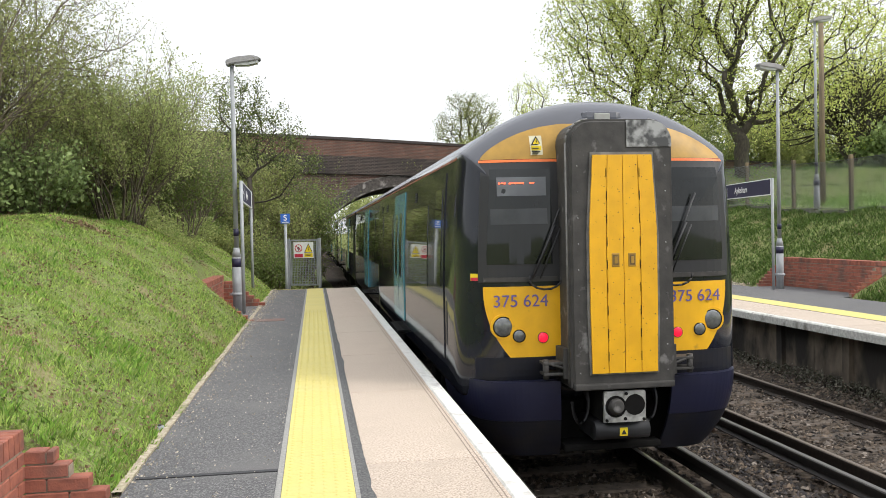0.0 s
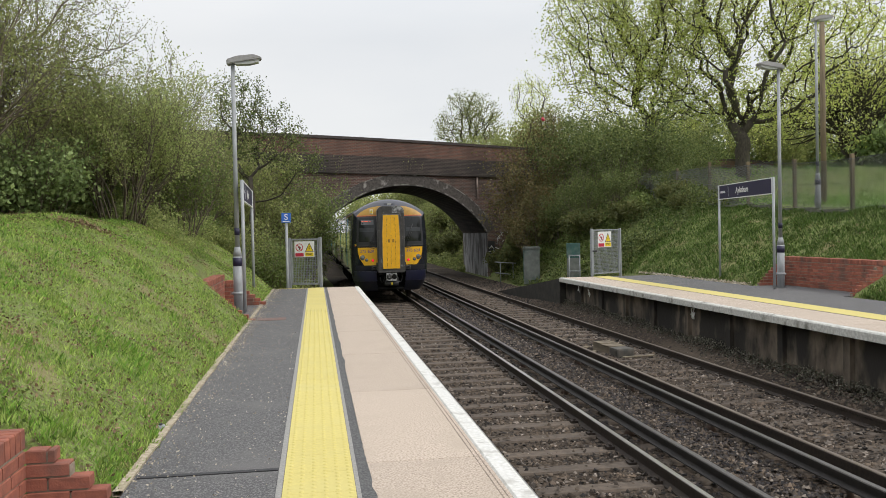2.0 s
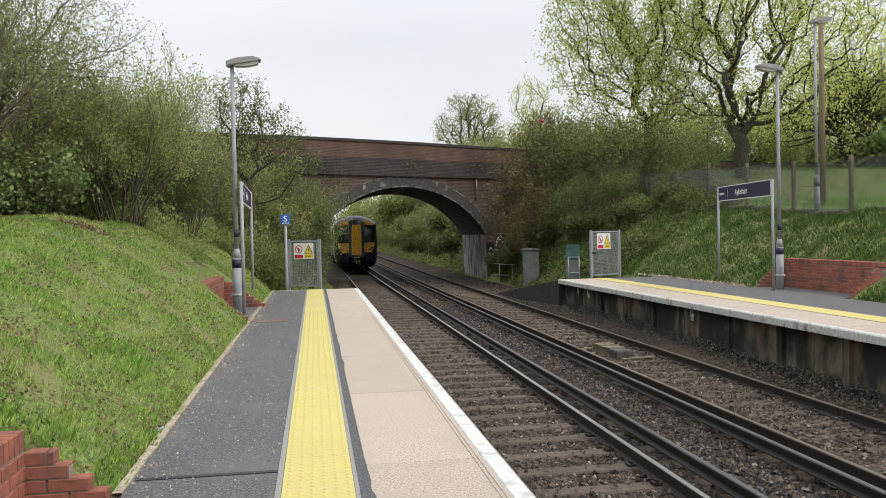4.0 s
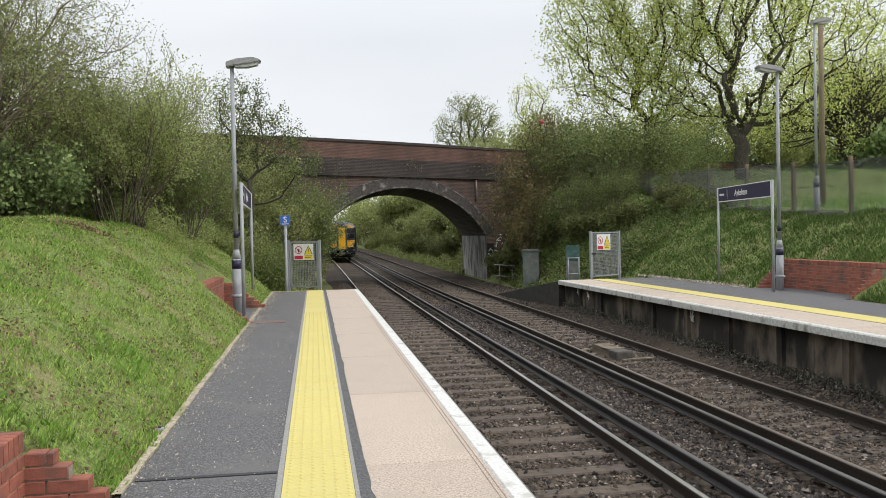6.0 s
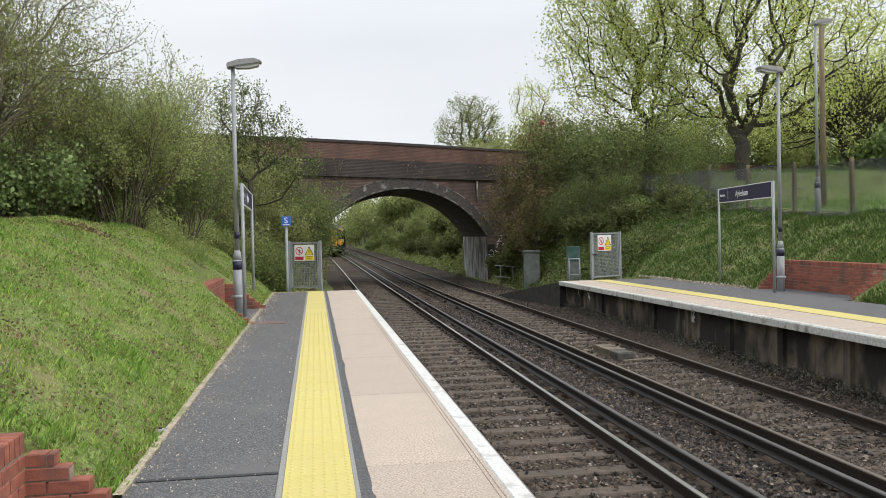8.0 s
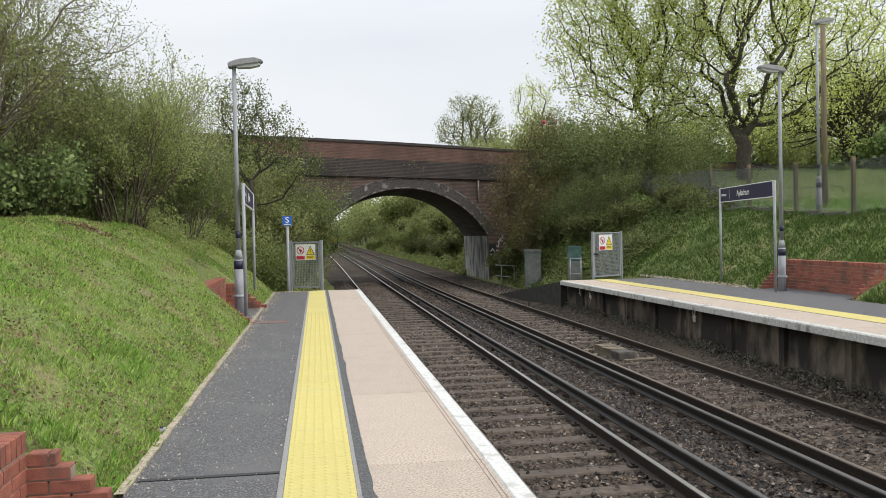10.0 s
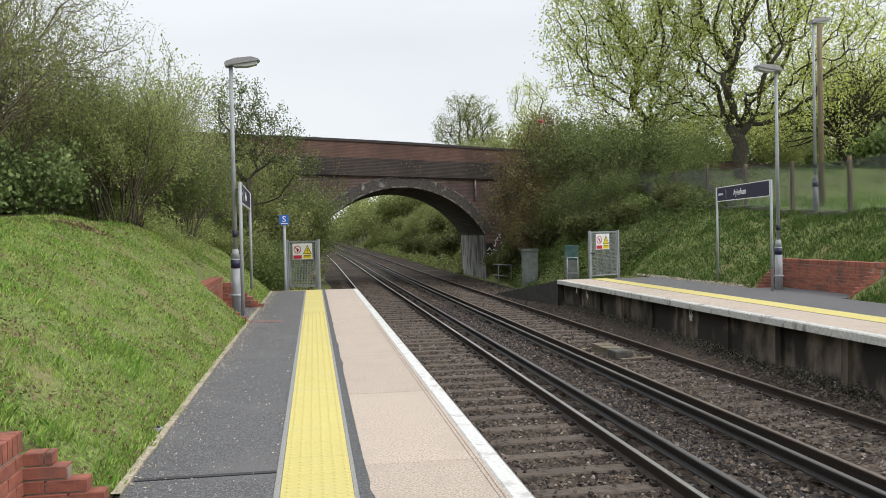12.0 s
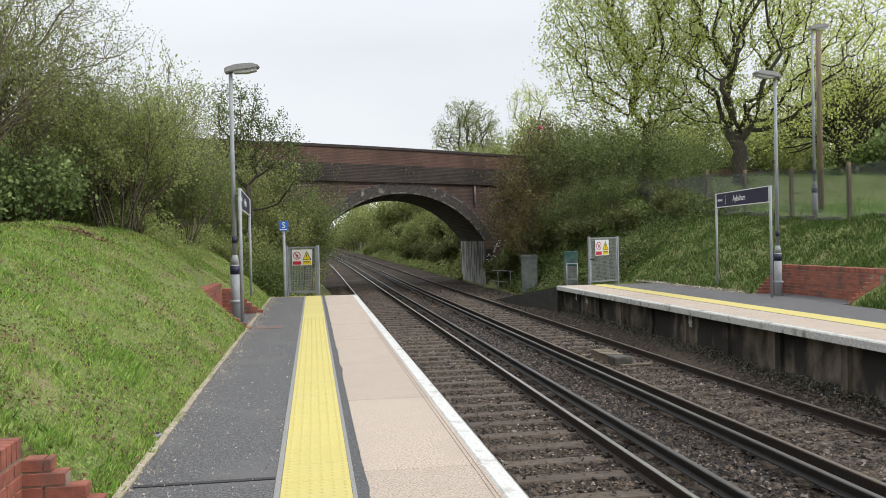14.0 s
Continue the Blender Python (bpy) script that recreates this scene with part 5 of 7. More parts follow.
        tube(bm, (c0[0] + 0.15 * math.cos(a), c0[1], c0[2] + 0.10 * math.sin(a)), (c0[0] + 0.15 * math.cos(b), c0[1], c0[2] + 0.10 * math.sin(b)), 0.010, sides=5)
    part("wiper", bm, BLACK, car, "black windscreen wiper and hose")
    # bar under the screen, brackets and skirt
    surface_patch("vent_bar", car, on_nose(lambda v, s=s: s * 0.50, lambda v, s=s: s * 1.16), fan(0, 1, 8), fan(1.945, 1.985, 2), GANGWAY, "grey bar under the windscreen", 0.02)
    bm = bmesh.new()
    for z in (1.12, 1.215):
        box(bm, s * 0.575 - 0.12, s * 0.575 + 0.12, 0.14, 0.30, z, z + 0.025, 0.006)
    tube(bm, (s * 0.67, 0.17, 1.09), (s * 0.67, 0.17, 1.26), 0.028, sides=10)
    tube(bm, (s * 0.67, 0.16, 1.235), (s * 0.47, 0.13, 1.17), 0.014, sides=6)
    box(bm, s * 0.50 - 0.025, s * 0.50 + 0.025, 0.12, 0.42, 1.09, 1.36, 0.008)
    part("gangway_bracket", bm, GANGWAY, car, "dark steel gangway bracket")
    surface_patch("skirt_panel", car, on_skirt(s), fan(0, 1, 26), fan(0.70, 1.06, 8), CAR_NAVY, "navy blue front skirt", 0.012)
    # The skirt turns near-black below the navy panel.
    surface_patch("valance", car, on_skirt(s), fan(0, 1, 26), fan(0.34, 0.695, 8), VALANCE, "black lower valance", 0.008)
    rimline = [on_skirt(s)(u, 1.05, 0.0) for u in fan(0, 1, 26)] + [(s * 0.43, 1.66, 1.05)]
    n = len(rimline)
    shelf = mesh_of("skirt_shelf", rimline + [(x, y, z - 0.02) for x, y, z in rimline], [tuple(range(n)), tuple(range(2 * n - 1, n - 1, -1))], [CAR_NAVY])
    part_mesh("skirt_shelf", shelf, car, "navy shelf on top of the skirt")
    bars = bmesh.new()
    for k in range(3):
        box(bars, s * 0.66 - 0.03 + 0.024 * k, s * 0.66 - 0.014 + 0.024 * k, 0.255, 0.275, 0.80, 0.818)
    part("marking", bars, WHITE, car, "tiny white marking")
    if s < 0:
        disp = surface_patch("destination_display", car, on_nose(lambda v: -1.03, lambda v: -0.585), fan(0, 1, 5), fan(2.715, 2.885, 3), mat("display_box", (0.13, 0.14, 0.15), (0.10, 0.105, 0.115), 5, 0.3), "lit orange destination display", 0.014)
        bm = bmesh.new()
        for k in range(14):
            if k not in (3, 10, 11):
                x = -1.015 + 0.0235 * k
                box(bm, x, x + 0.017, nose_y(x, 2.83) - 0.020, nose_y(x, 2.83) - 0.012, 2.822 + 0.003 * (k % 2), 2.836)
        part("display_text", bm, DOTS, disp, "glowing orange dots")
        plate = surface_patch("warning_plate", car, on_nose(lambda v: -0.705, lambda v: -0.595), fan(0, 1, 2), fan(3.085, 3.265, 3), mat("pale_plate_enamel", (0.62, 0.58, 0.42), (0.52, 0.48, 0.33), 12, 0.4), "pale warning plate with a yellow triangle", 0.008)
        y = nose_y(0.65, 3.2)
        bm = bmesh.new()
        prism(bm, [(-0.696, 3.178), (-0.604, 3.178), (-0.65, 3.257)], "y", y - 0.016, y + 0.01)
        part("triangle_border", bm, BLACK, plate, "black triangle border")
        bm = bmesh.new()
        prism(bm, [(-0.681, 3.187), (-0.619, 3.187), (-0.65, 3.240)], "y", y - 0.019, y + 0.01)
        part("triangle", bm, SIGN_YELLOW, plate)
        bm = bmesh.new()
        prism(bm, [(-0.656, 3.212), (-0.643, 3.232), (-0.646, 3.212), (-0.640, 3.212), (-0.652, 3.190), (-0.650, 3.206)], "y", y - 0.021, y + 0.01)
        part("flash", bm, BLACK, plate)
        part("plate_band", boxed(-0.695, -0.605, nose_y(0.65, 3.15) - 0.018, nose_y(0.65, 3.15), 3.128, 3.168), SIGN_YELLOW, plate)
        bm = bmesh.new()
        for k, (a, b) in enumerate(((-0.69, -0.63), (-0.69, -0.62), (-0.69, -0.64))):
            z = (3.143, 3.112, 3.097)[k]
            box(bm, a, b, nose_y(0.65, z) - 0.021, nose_y(0.65, z), z, z + 0.007)
        part("plate_text", bm, BLACK, plate)

# gangway: a deep round-cornered frame with folding yellow doors
GW, GB, GT = 0.475, 1.02, 3.36


def arch_outline(w, lo, hi, r, n=7):
    pts = [(-w, lo), (w, lo)]
    pts += [(w - r + r * math.cos(a), hi - r + r * math.sin(a)) for a in fan(0, math.pi / 2, n)]
    pts += [(-w + r - r * math.sin(a), hi - r + r * math.cos(a)) for a in fan(0, math.pi / 2, n)]
    return pts


bm = bmesh.new()
prism(bm, arch_outline(GW, GB, GT, 0.2), "y", 0.03, 0.62)
bmesh.ops.bevel(bm, geom=[e for e in bm.edges if all(abs(v.co.y - 0.03) < 1e-4 for v in e.verts)], offset=0.03, segments=3, affect="EDGES")
gang = part("gangway", bm, GANGWAY, car, "worn black gangway surround")
part("gangway_sill", boxed(-0.455, 0.455, 0.0, 0.25, 1.0, 1.055, 0.012), GANGWAY, gang, "dark steel sill")
bm = bmesh.new()
prism(bm, [(0.05, 3.115), (0.462, 3.115)] + [(0.272 + 0.19 * math.cos(a), 3.158 + 0.19 * math.sin(a)) for a in fan(0, math.pi / 2, 8)] + [(0.05, 3.348)], "y", 0.022, 0.06)
part("scuffed_plate", bm, BARE_PLATE, gang, "scuffed bare metal plate")
for s in (-1, 1):
    bm = bmesh.new()
    for q in range(9):
        bmesh.ops.create_uvsphere(bm, u_segments=6, v_segments=4, radius=0.007, matrix=Matrix.Translation((s * 0.40, 0.03, 1.15 + 0.225 * q)))
    part("rivets", bm, BARE_PLATE, gang, "small bare rivets")["kind"] = "stuff"
    bm = bmesh.new()
    path = [(s * 0.478, 0.10, 1.05), (s * 0.478, 0.10, 3.16)] + [(s * (0.278 + 0.2 * math.cos(a)), 0.10, 3.16 + 0.2 * math.sin(a)) for a in fan(0, math.pi / 2, 6)[1:]]
    for a, b in zip(path, path[1:]):
        tube(bm, a, b, 0.012, sides=6)
    part("edge_trim", bm, mat("worn_grey_trim", (0.17, 0.165, 0.155), (0.09, 0.087, 0.08), 10, 0.5), gang, "worn grey edge trim")
bm = bmesh.new()
prism(bm, [(-0.315, 1.13), (0.315, 1.13), (0.33, 1.6), (0.33, 2.35), (0.285, 3.07), (-0.285, 3.07), (-0.33, 2.35), (-0.33, 1.6)], "y", 0.018, 0.06)
part("door_frame", bm, DOOR_TRIM, gang, "thin metal door frame")
for k in range(4):
    a, b = -0.30 + 0.15 * k + 0.003, -0.30 + 0.15 * (k + 1) - 0.003
    bm = bmesh.new()
    ta, tb = a * (0.27 / 0.30), b * (0.27 / 0.30)
    prism(bm, [(a, 1.145), (b, 1.145), (b * 1.03, 1.7), (b * 1.03, 2.4), (tb, 3.045), (ta, 3.045), (a * 1.03, 2.4), (a * 1.03, 1.7)], "y", 0.0, 0.05)
    leaf = part("door_leaf", bm, DOOR_YELLOW, gang, "yellow folding gangway door leaf")
    if k in (1, 2):
        h = part("door_handle", boxed((a + b) / 2 - 0.035, (a + b) / 2 + 0.035, -0.005, 0.02, 2.07, 2.19, 0.006), CAR_OCHRE, gang, "recessed door handle")
        # Brown plate paints the shade inside the handle's recess.
        part("handle_slot", boxed((a + b) / 2 - 0.024, (a + b) / 2 + 0.024, -0.0075, 0.0, 2.085, 2.175), SLOT_SHADE, h)
        part("handle_bar", boxed((a + b) / 2 - 0.012, (a + b) / 2 + 0.016, -0.011, 0.0, 2.10, 2.16, 0.003), CAR_OCHRE, h)
    if k in (0, 2):
        bm = bmesh.new()
        for q in range(9):
            tube(bm, (b + 0.003, -0.003, 1.25 + 0.2 * q), (b + 0.003, -0.003, 1.33 + 0.2 * q), 0.0035, sides=5)
        part("hinge", bm, UNDER, gang, "piano hinge")
part("roof_pod", boxed(-0.20, 0.20, 0.50, 1.05, 3.36, 3.50, 0.06), CAR_ROOF, car, "small roof fairing with a lamp")
part("roof_lamp", boxed(-0.075, 0.075, 0.492, 0.56, 3.405, 3.475, 0.01), mat("pale_lamp_plastic", (0.36, 0.36, 0.33), (0.28, 0.28, 0.26), 8, 0.35), car, "square marker lamp")
# coupler before near-black blocks that paint the recess's shade
part("coupler_recess", boxed(-1.0, 1.0, 0.62, 1.7, 0.36, 1.03), UNDER, car, "black block coloured for the shade of the coupler recess")
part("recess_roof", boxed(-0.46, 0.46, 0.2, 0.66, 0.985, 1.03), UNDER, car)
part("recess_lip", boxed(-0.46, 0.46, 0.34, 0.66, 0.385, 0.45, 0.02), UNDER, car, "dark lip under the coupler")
cp = part("coupler", boxed(-0.195, 0.195, 0.06, 0.62, 0.70, 0.985, 0.015), UNDER, car, "black coupler head")
bm = bmesh.new()
prism(bm, arch_outline(0.19, 0.705, 0.98, 0.02), "y", 0.03, 0.075)
part("coupler_face", bm, COUPLER, cp, "scuffed grey coupler face plate")
part("coupler_cone", tubed((-0.085, 0.04, 0.845), (-0.085, -0.04, 0.855), 0.082, 0.05, 22), GANGWAY, cp, "round coupler cone")
part("cone_ring", tubed((-0.085, 0.04, 0.845), (-0.085, 0.024, 0.845), 0.096, sides=22), UNDER, cp)
# Flat dark disc drawn for the cup's shaded hollow.
bm = tubed((0.09, 0.04, 0.855), (0.09, 0.026, 0.855), 0.092, sides=22)
part("coupler_cup", bm, UNDER, cp, "dark disc for the shaded hollow of the coupler cup")
for x, z in ((-0.17, 0.725), (0.0, 0.735), (0.17, 0.725), (0.01, 0.955)):
    part("coupler_bolt", tubed((x, 0.035, z), (x, 0.015, z), 0.014, sides=8), UNDER, cp)
bm = bmesh.new()
tube(bm, (-0.25, 0.16, 0.615), (0.25, 0.16, 0.615), 0.085, sides=18)
box(bm, -0.25, 0.25, 0.16, 0.6, 0.53, 0.69, 0.02)
eb = part("electric_coupler_box", bm, BLACK, car, "black rounded cable coupler box")
part("warning_square", boxed(-0.035, 0.035, 0.068, 0.09, 0.575, 0.645), SIGN_YELLOW, eb, "small yellow warning square")
bm = bmesh.new()
prism(bm, [(-0.024, 0.588), (0.024, 0.588), (0.0, 0.632)], "y", 0.064, 0.08)
part("square_mark", bm, BLACK, eb)
for s in (-1, 1):
    bend = [(Vector((s * 0.32 + 0.08 * math.cos(a), 0.3, 0.85 + 0.2 * math.sin(a))), 0.02) for a in fan(math.pi, 2 * math.pi, 12)]
    part_mesh("jumper_cable", limb_mesh("jumper_cable", [bend + [(bend[-1][0] + Vector((0, 0.1, 0.12)), 0.041)]], BLACK, 8), car, "black jumper cable")

mid = thing("carriage", (TRACK_A, 27.65, RAIL_Z), "dark blue passenger carriage with teal doors", "train carriage", "carriages of the train")
shell("body", mid, False)
sides_of(mid, 0.3, (4.6, 13.6), ((0.8, 2.4), (2.6, 4.4), (6.4, 8.4), (8.6, 10.6), (10.8, 13.3), (15.4, 17.4), (17.6, 19.4)))
bm = bmesh.new()
prism(bm, arch_outline(0.6, 0.9, 3.4, 0.15), "y", -0.2, 0.05)
part("corridor_bellows", bm, GANGWAY, mid, "black corridor bellows")
CARRIAGES = [(car, 0.0), (mid, 20.75)]
for k in (2, 3):
    CARRIAGES.append((copy_thing(mid, pose(TRACK_A, 7.05 + 20.75 * k, RAIL_Z)), 20.75 * k))

# ---- small pieces of the platforms and the tracks ----


def piece_mesh(name, sx, sy, sz, material, bevel=0.004):
    """A slab with its top at z = 0 and a chamfered upper edge, shared by alike pieces."""
    x, y, b = sx / 2, sy / 2, bevel
    v = [(-x, -y, -sz), (x, -y, -sz), (x, y, -sz), (-x, y, -sz), (-x, -y, -b), (x, -y, -b), (x, y, -b), (-x, y, -b), (-x + b, -y + b, 0), (x - b, -y + b, 0), (x - b, y - b, 0), (-x + b, y - b, 0)]
    f = [(3, 2, 1, 0), (8, 9, 10, 11)] + [(i, (i + 1) % 4, 4 + (i + 1) % 4, 4 + i) for i in range(4)] + [(4 + i, 4 + (i + 1) % 4, 8 + (i + 1) % 4, 8 + i) for i in range(4)]
    return mesh_of(name, v, f, [material])


def blisters(name, x0, cols, y0, y1, z, parent):
    pitch = 0.0665
    verts, quads = [], []
    ny = int((y1 - y0) / pitch)
    for i in range(ny):
        for j in range(cols):
            cx, cy, k = x0 + (j + 0.5) * pitch, y0 + (i + 0.5) * pitch, len(verts)
            for r, h in ((0.016, 0.0), (0.010, 0.005)):
                for a in range(6):
                    verts.append((cx + r * math.cos(a * math.pi / 3), cy + r * math.sin(a * math.pi / 3), z + h))
            quads += [(k + a, k + (a + 1) % 6, k + 6 + (a + 1) % 6, k + 6 + a) for a in range(6)] + [(k + 6, k + 7, k + 8, k + 9), (k + 6, k + 9, k + 10, k + 11)]
    return tagged(part_mesh(name, fast_mesh(name, np.array(verts), np.array(quads), YELLOW_TILE, True), parent), "rows of raised yellow blisters", kind="stuff")


tile = piece_mesh("tactile_slab", 0.398, 0.397, 0.06, YELLOW_TILE, 0.0015)
y = -7.8
while y < P_END - 0.1:
    part_mesh("tactile_slab", tile, platform, m=pose(-0.011, y + 0.2, 0.004))
    y += 0.4
blisters("tactile_blisters", -0.205, 6, 2.6, 16.0, 0.0045, platform)
cop, wht = piece_mesh("coping_slab", 0.723, 2.34, 0.09, COPING, 0.004), piece_mesh("white_edge_slab", 0.124, 2.34, 0.11, WHITE_EDGE, 0.012)
y = 0.45 - 4 * 2.35
while y < P_END - 1:
    part_mesh("coping_slab", cop, platform, m=pose(0.637, y + 1.175, 0.0))
    part_mesh("white_edge_slab", wht, platform, m=pose(1.063, y + 1.175, 0.002))
    y += 2.35
last = P_END - y
if last > 0.2:
    part_mesh("coping_slab", piece_mesh("coping_slab", 0.723, last, 0.09, COPING), platform, m=pose(0.637, y + last / 2, 0.0))
    part_mesh("white_edge_slab", piece_mesh("white_edge_slab", 0.124, last, 0.11, WHITE_EDGE, 0.012), platform, m=pose(1.063, y + last / 2, 0.002))
part("tarmac_joint", boxed(P_BACK + 0.02, -0.25, 5.11, 5.155, -0.02, 0.002), mat("bitumen_seal", (0.022, 0.022, 0.024), (0.04, 0.04, 0.042), 30, 0.8), platform, "dark sealed joint across the tarmac")
WORN_BRICK = mat("worn_brick_patch", (0.22, 0.115, 0.09), (0.12, 0.095, 0.09), 14, 0.9, bump=0.004, bump_scale=40, still=True)
part("brick_threshold", boxed(-0.98, -0.52, 14.25, 14.65, -0.02, 0.002), WORN_BRICK, platform, "flat red brick patch")
rng = np.random.default_rng(9)
n = 2600
lit = np.stack([np.where(rng.random(n) < 0.55, P_BACK + np.abs(rng.normal(0, 0.12, n)), rng.uniform(P_BACK, -0.26, n)), rng.uniform(4, P_END, n), np.full(n, 0.004)], -1)
LITTER = mat("pale_litter", (0.55, 0.50, 0.42), (0.35, 0.29, 0.2), 3, 0.9, islands=0.4)
part_mesh("path_litter", leaves_mesh("path_litter", rng, lit, 0.016, LITTER, 0.001), platform, "pale fallen petals and grit")["kind"] = "stuff"
# sandy worn verge between path and grass
SAND = mat("sandy_verge", (0.50, 0.43, 0.33), (0.30, 0.25, 0.17), 30, 0.95, bump=0.02, bump_scale=40, third=(0.16, 0.17, 0.07), third_scale=5)


def ragged_strip(name, x0, x1, y0, y1, z, rough0, rough1, material, parent, label):
    """A thin strip whose two edges wander."""
    ys = np.arange(y0, y1, 0.06)
    rows = []
    for y in ys:
        a = x0 + rough0 * (noise.noise((x0, y * 1.7, 0)) + 0.6 * noise.noise((x0, y * 7, 2)))
        b = x1 + rough1 * (noise.noise((x1, y * 1.7, 5)) + 0.6 * noise.noise((x1, y * 7, 7)))
        rows += [(a, y, z), (b, y, z + 0.0005), (b, y, z - 0.03), (a, y, z - 0.03)]
    faces = []
    for k in range(len(ys) - 1):
        for q in range(4):
            a, b = 4 * k + q, 4 * k + (q + 1) % 4
            faces.append((a, a + 4, b + 4, b))
    return part_mesh(name, mesh_of(name, rows, faces, [material]), parent, label)


ragged_strip("verge", P_BACK - 0.055, P_BACK + 0.0, 4.85, P_END, 0.009, 0.012, 0.014, SAND, platform, "sandy worn path edge")
ragged_strip("tarmac_fillet", 0.214, 0.278, -8.0, P_END, 0.0035, 0.0, 0.022, TARMAC_DARK, platform, "ragged dark tarmac filling")

tile2 = piece_mesh("tactile_slab", 0.50, 0.397, 0.06, YELLOW_TILE, 0.0015)
cop2, wht2 = piece_mesh("coping_slab", 0.89, 2.34, 0.10, COPING, 0.004), piece_mesh("white_edge_slab", 0.16, 2.34, 0.13, WHITE_WORN, 0.02)
y = -7.6
while y < F_END - 0.2:
    part_mesh("tactile_slab", tile2, far, m=pose(8.84, y + 0.2, FAR_Z + 0.004))
    y += 0.4
y = 4.4 - 5 * 2.35
while y < F_END:
    ln = min(2.35, F_END - y)
    part_mesh("coping_slab", cop2 if ln > 2.3 else piece_mesh("coping_slab", 0.89, ln, 0.10, COPING), far, m=pose(F_EDGE + 0.61, y + ln / 2, FAR_Z))
    part_mesh("white_edge_slab", wht2 if ln > 2.3 else piece_mesh("white_edge_slab", 0.16, ln, 0.13, WHITE_WORN, 0.02), far, m=pose(F_EDGE + 0.08, y + ln / 2, FAR_Z + 0.002))
    y += 2.35
part("dark_tarmac_strip", boxed(F_EDGE + 1.056, 8.589, -8, F_END, FAR_Z - 0.05, FAR_Z), TARMAC_DARK, far)
panel = piece_mesh("wall_panel", 0.05, 0.892, 0.98, CONCRETE_DIRTY, 0.01)
for k in range(37):
    part_mesh("wall_panel", panel, far, m=pose(F_EDGE + 0.25, -7.1 + 0.9 * k, FAR_Z - 0.135))

rib = piece_mesh("wall_rib", 0.10, 0.16, 0.97, CONCRETE_DIRTY, 0.02)
for k in range(18):
    part_mesh("wall_rib", rib, far, m=pose(F_EDGE + 0.20, -6.65 + 1.8 * k, FAR_Z - 0.14))

sl = piece_mesh("sleeper", 2.5, 0.25, 0.14, SLEEPER, 0.02)
rng = np.random.default_rng(3)
CLIPS = []
for name, cx in (("track_near", TRACK_A), ("track_far", TRACK_B)):
    y = 3.2 - 0.685 * 17
    while y < 62:
        part_mesh("sleeper", sl, tracks[name], m=pose(cx + rng.normal(0, 0.015), y, -1.145 + rng.normal(0, 0.004), 0, 0, rng.normal(0, 0.4)))
        if 3 < y < 30:
            for s in (-1, 1):
                for q in (-1, 1):
                    CLIPS.append((name, cx + s * 0.7525 + q * 0.10, y))
        y += 0.685
for name in tracks:
    bm = bmesh.new()
    for nm, x, y in CLIPS:
        if nm == name:
            box(bm, x - 0.045, x + 0.045, y - 0.05, y + 0.05, -1.15, -1.115)
            tube(bm, (x, y - 0.045, -1.10), (x, y + 0.045, -1.10), 0.013, sides=5)
    tagged(part("rail_clips", bm, RAIL_RUST, tracks[name], "rusty rail clips"), kind="stuff")
for name, x in (("track_near", 3.79), ("track_far", 4.86)):
    bm = bmesh.new()
    for k in range(16):
        tube(bm, (x, 4.5 + 2.74 * k, -1.16), (x, 4.5 + 2.74 * k, -1.06), 0.075, 0.05, 8)
    tagged(part("rail_insulators", bm, mat("brown_insulator", (0.09, 0.06, 0.045), None, rough=0.4), tracks[name], "brown conductor rail insulators"), kind="stuff")

# ballast stones


def stones(name, count, y0, y1, size, seed, stone, xr=(1.15, 7.74), label="angular brown ballast stones between the rails"):
    rng = np.random.default_rng(seed)
    x, y = rng.uniform(*xr, count), y0 + (y1 - y0) * rng.uniform(0, 1, count) ** 1.2
    # fewer on the sleeper tops
    on = np.zeros(count, dtype=bool)
    for cx in (TRACK_A, TRACK_B):
        on |= (np.abs(x - cx) < 1.2) & (np.abs((y - 3.2 + 0.3425) % 0.685 - 0.3425) < 0.12)
    keep = ~on | (rng.random(count) < np.where(x > 4.9, np.where(x > 6.9, 0.12, 0.6), 0.10))
    for rx in (1.9075, 3.4125, 5.3075, 6.8125, 3.79, 4.86):
        keep &= np.abs(x - rx) > 0.065
    x, y, on = x[keep], y[keep], on[keep]
    n = len(x)
    z = bed_z(x, y) + np.where(on, 0.035, 0.005) + np.where(np.abs(x - 4.36) < 0.75, rng.uniform(-0.02, 0.05, n), rng.uniform(-0.035, 0.02, n))
    s = size * rng.uniform(0.55, 1.35, n)
    o = np.array([(1, 0, 0), (0, 1, 0), (-1, 0, 0), (0, -1, 0), (0, 0, 1), (0, 0, -1)], dtype=float)
    a = rng.uniform(0, 2 * math.pi, n)
    t = rng.normal(0, 0.35, (n, 6, 3)) + o[None]
    t[:, :, 2] *= 0.75
    c, sn = np.cos(a)[:, None], np.sin(a)[:, None]
    v = np.stack([t[:, :, 0] * c - t[:, :, 1] * sn, t[:, :, 0] * sn + t[:, :, 1] * c, t[:, :, 2]], -1) * (s[:, None, None] * 0.5)
    v += np.stack([x, y, z], -1)[:, None, :]
    # bedded in the ballast: the upper faces and a rim that reaches down
    v[:, :4, 2] -= 0.05 * s[:, None]
    tri = np.array([(0, 1, 4), (1, 2, 4), (2, 3, 4), (3, 0, 4)])
    f = (np.arange(n)[:, None, None] * 5 + tri[None]).reshape(-1, 3)
    ob = new(name, fast_mesh(name, v[:, :5].reshape(-1, 3), f, stone))
    return tagged(ob, label, "ballast stones", kind="stuff")


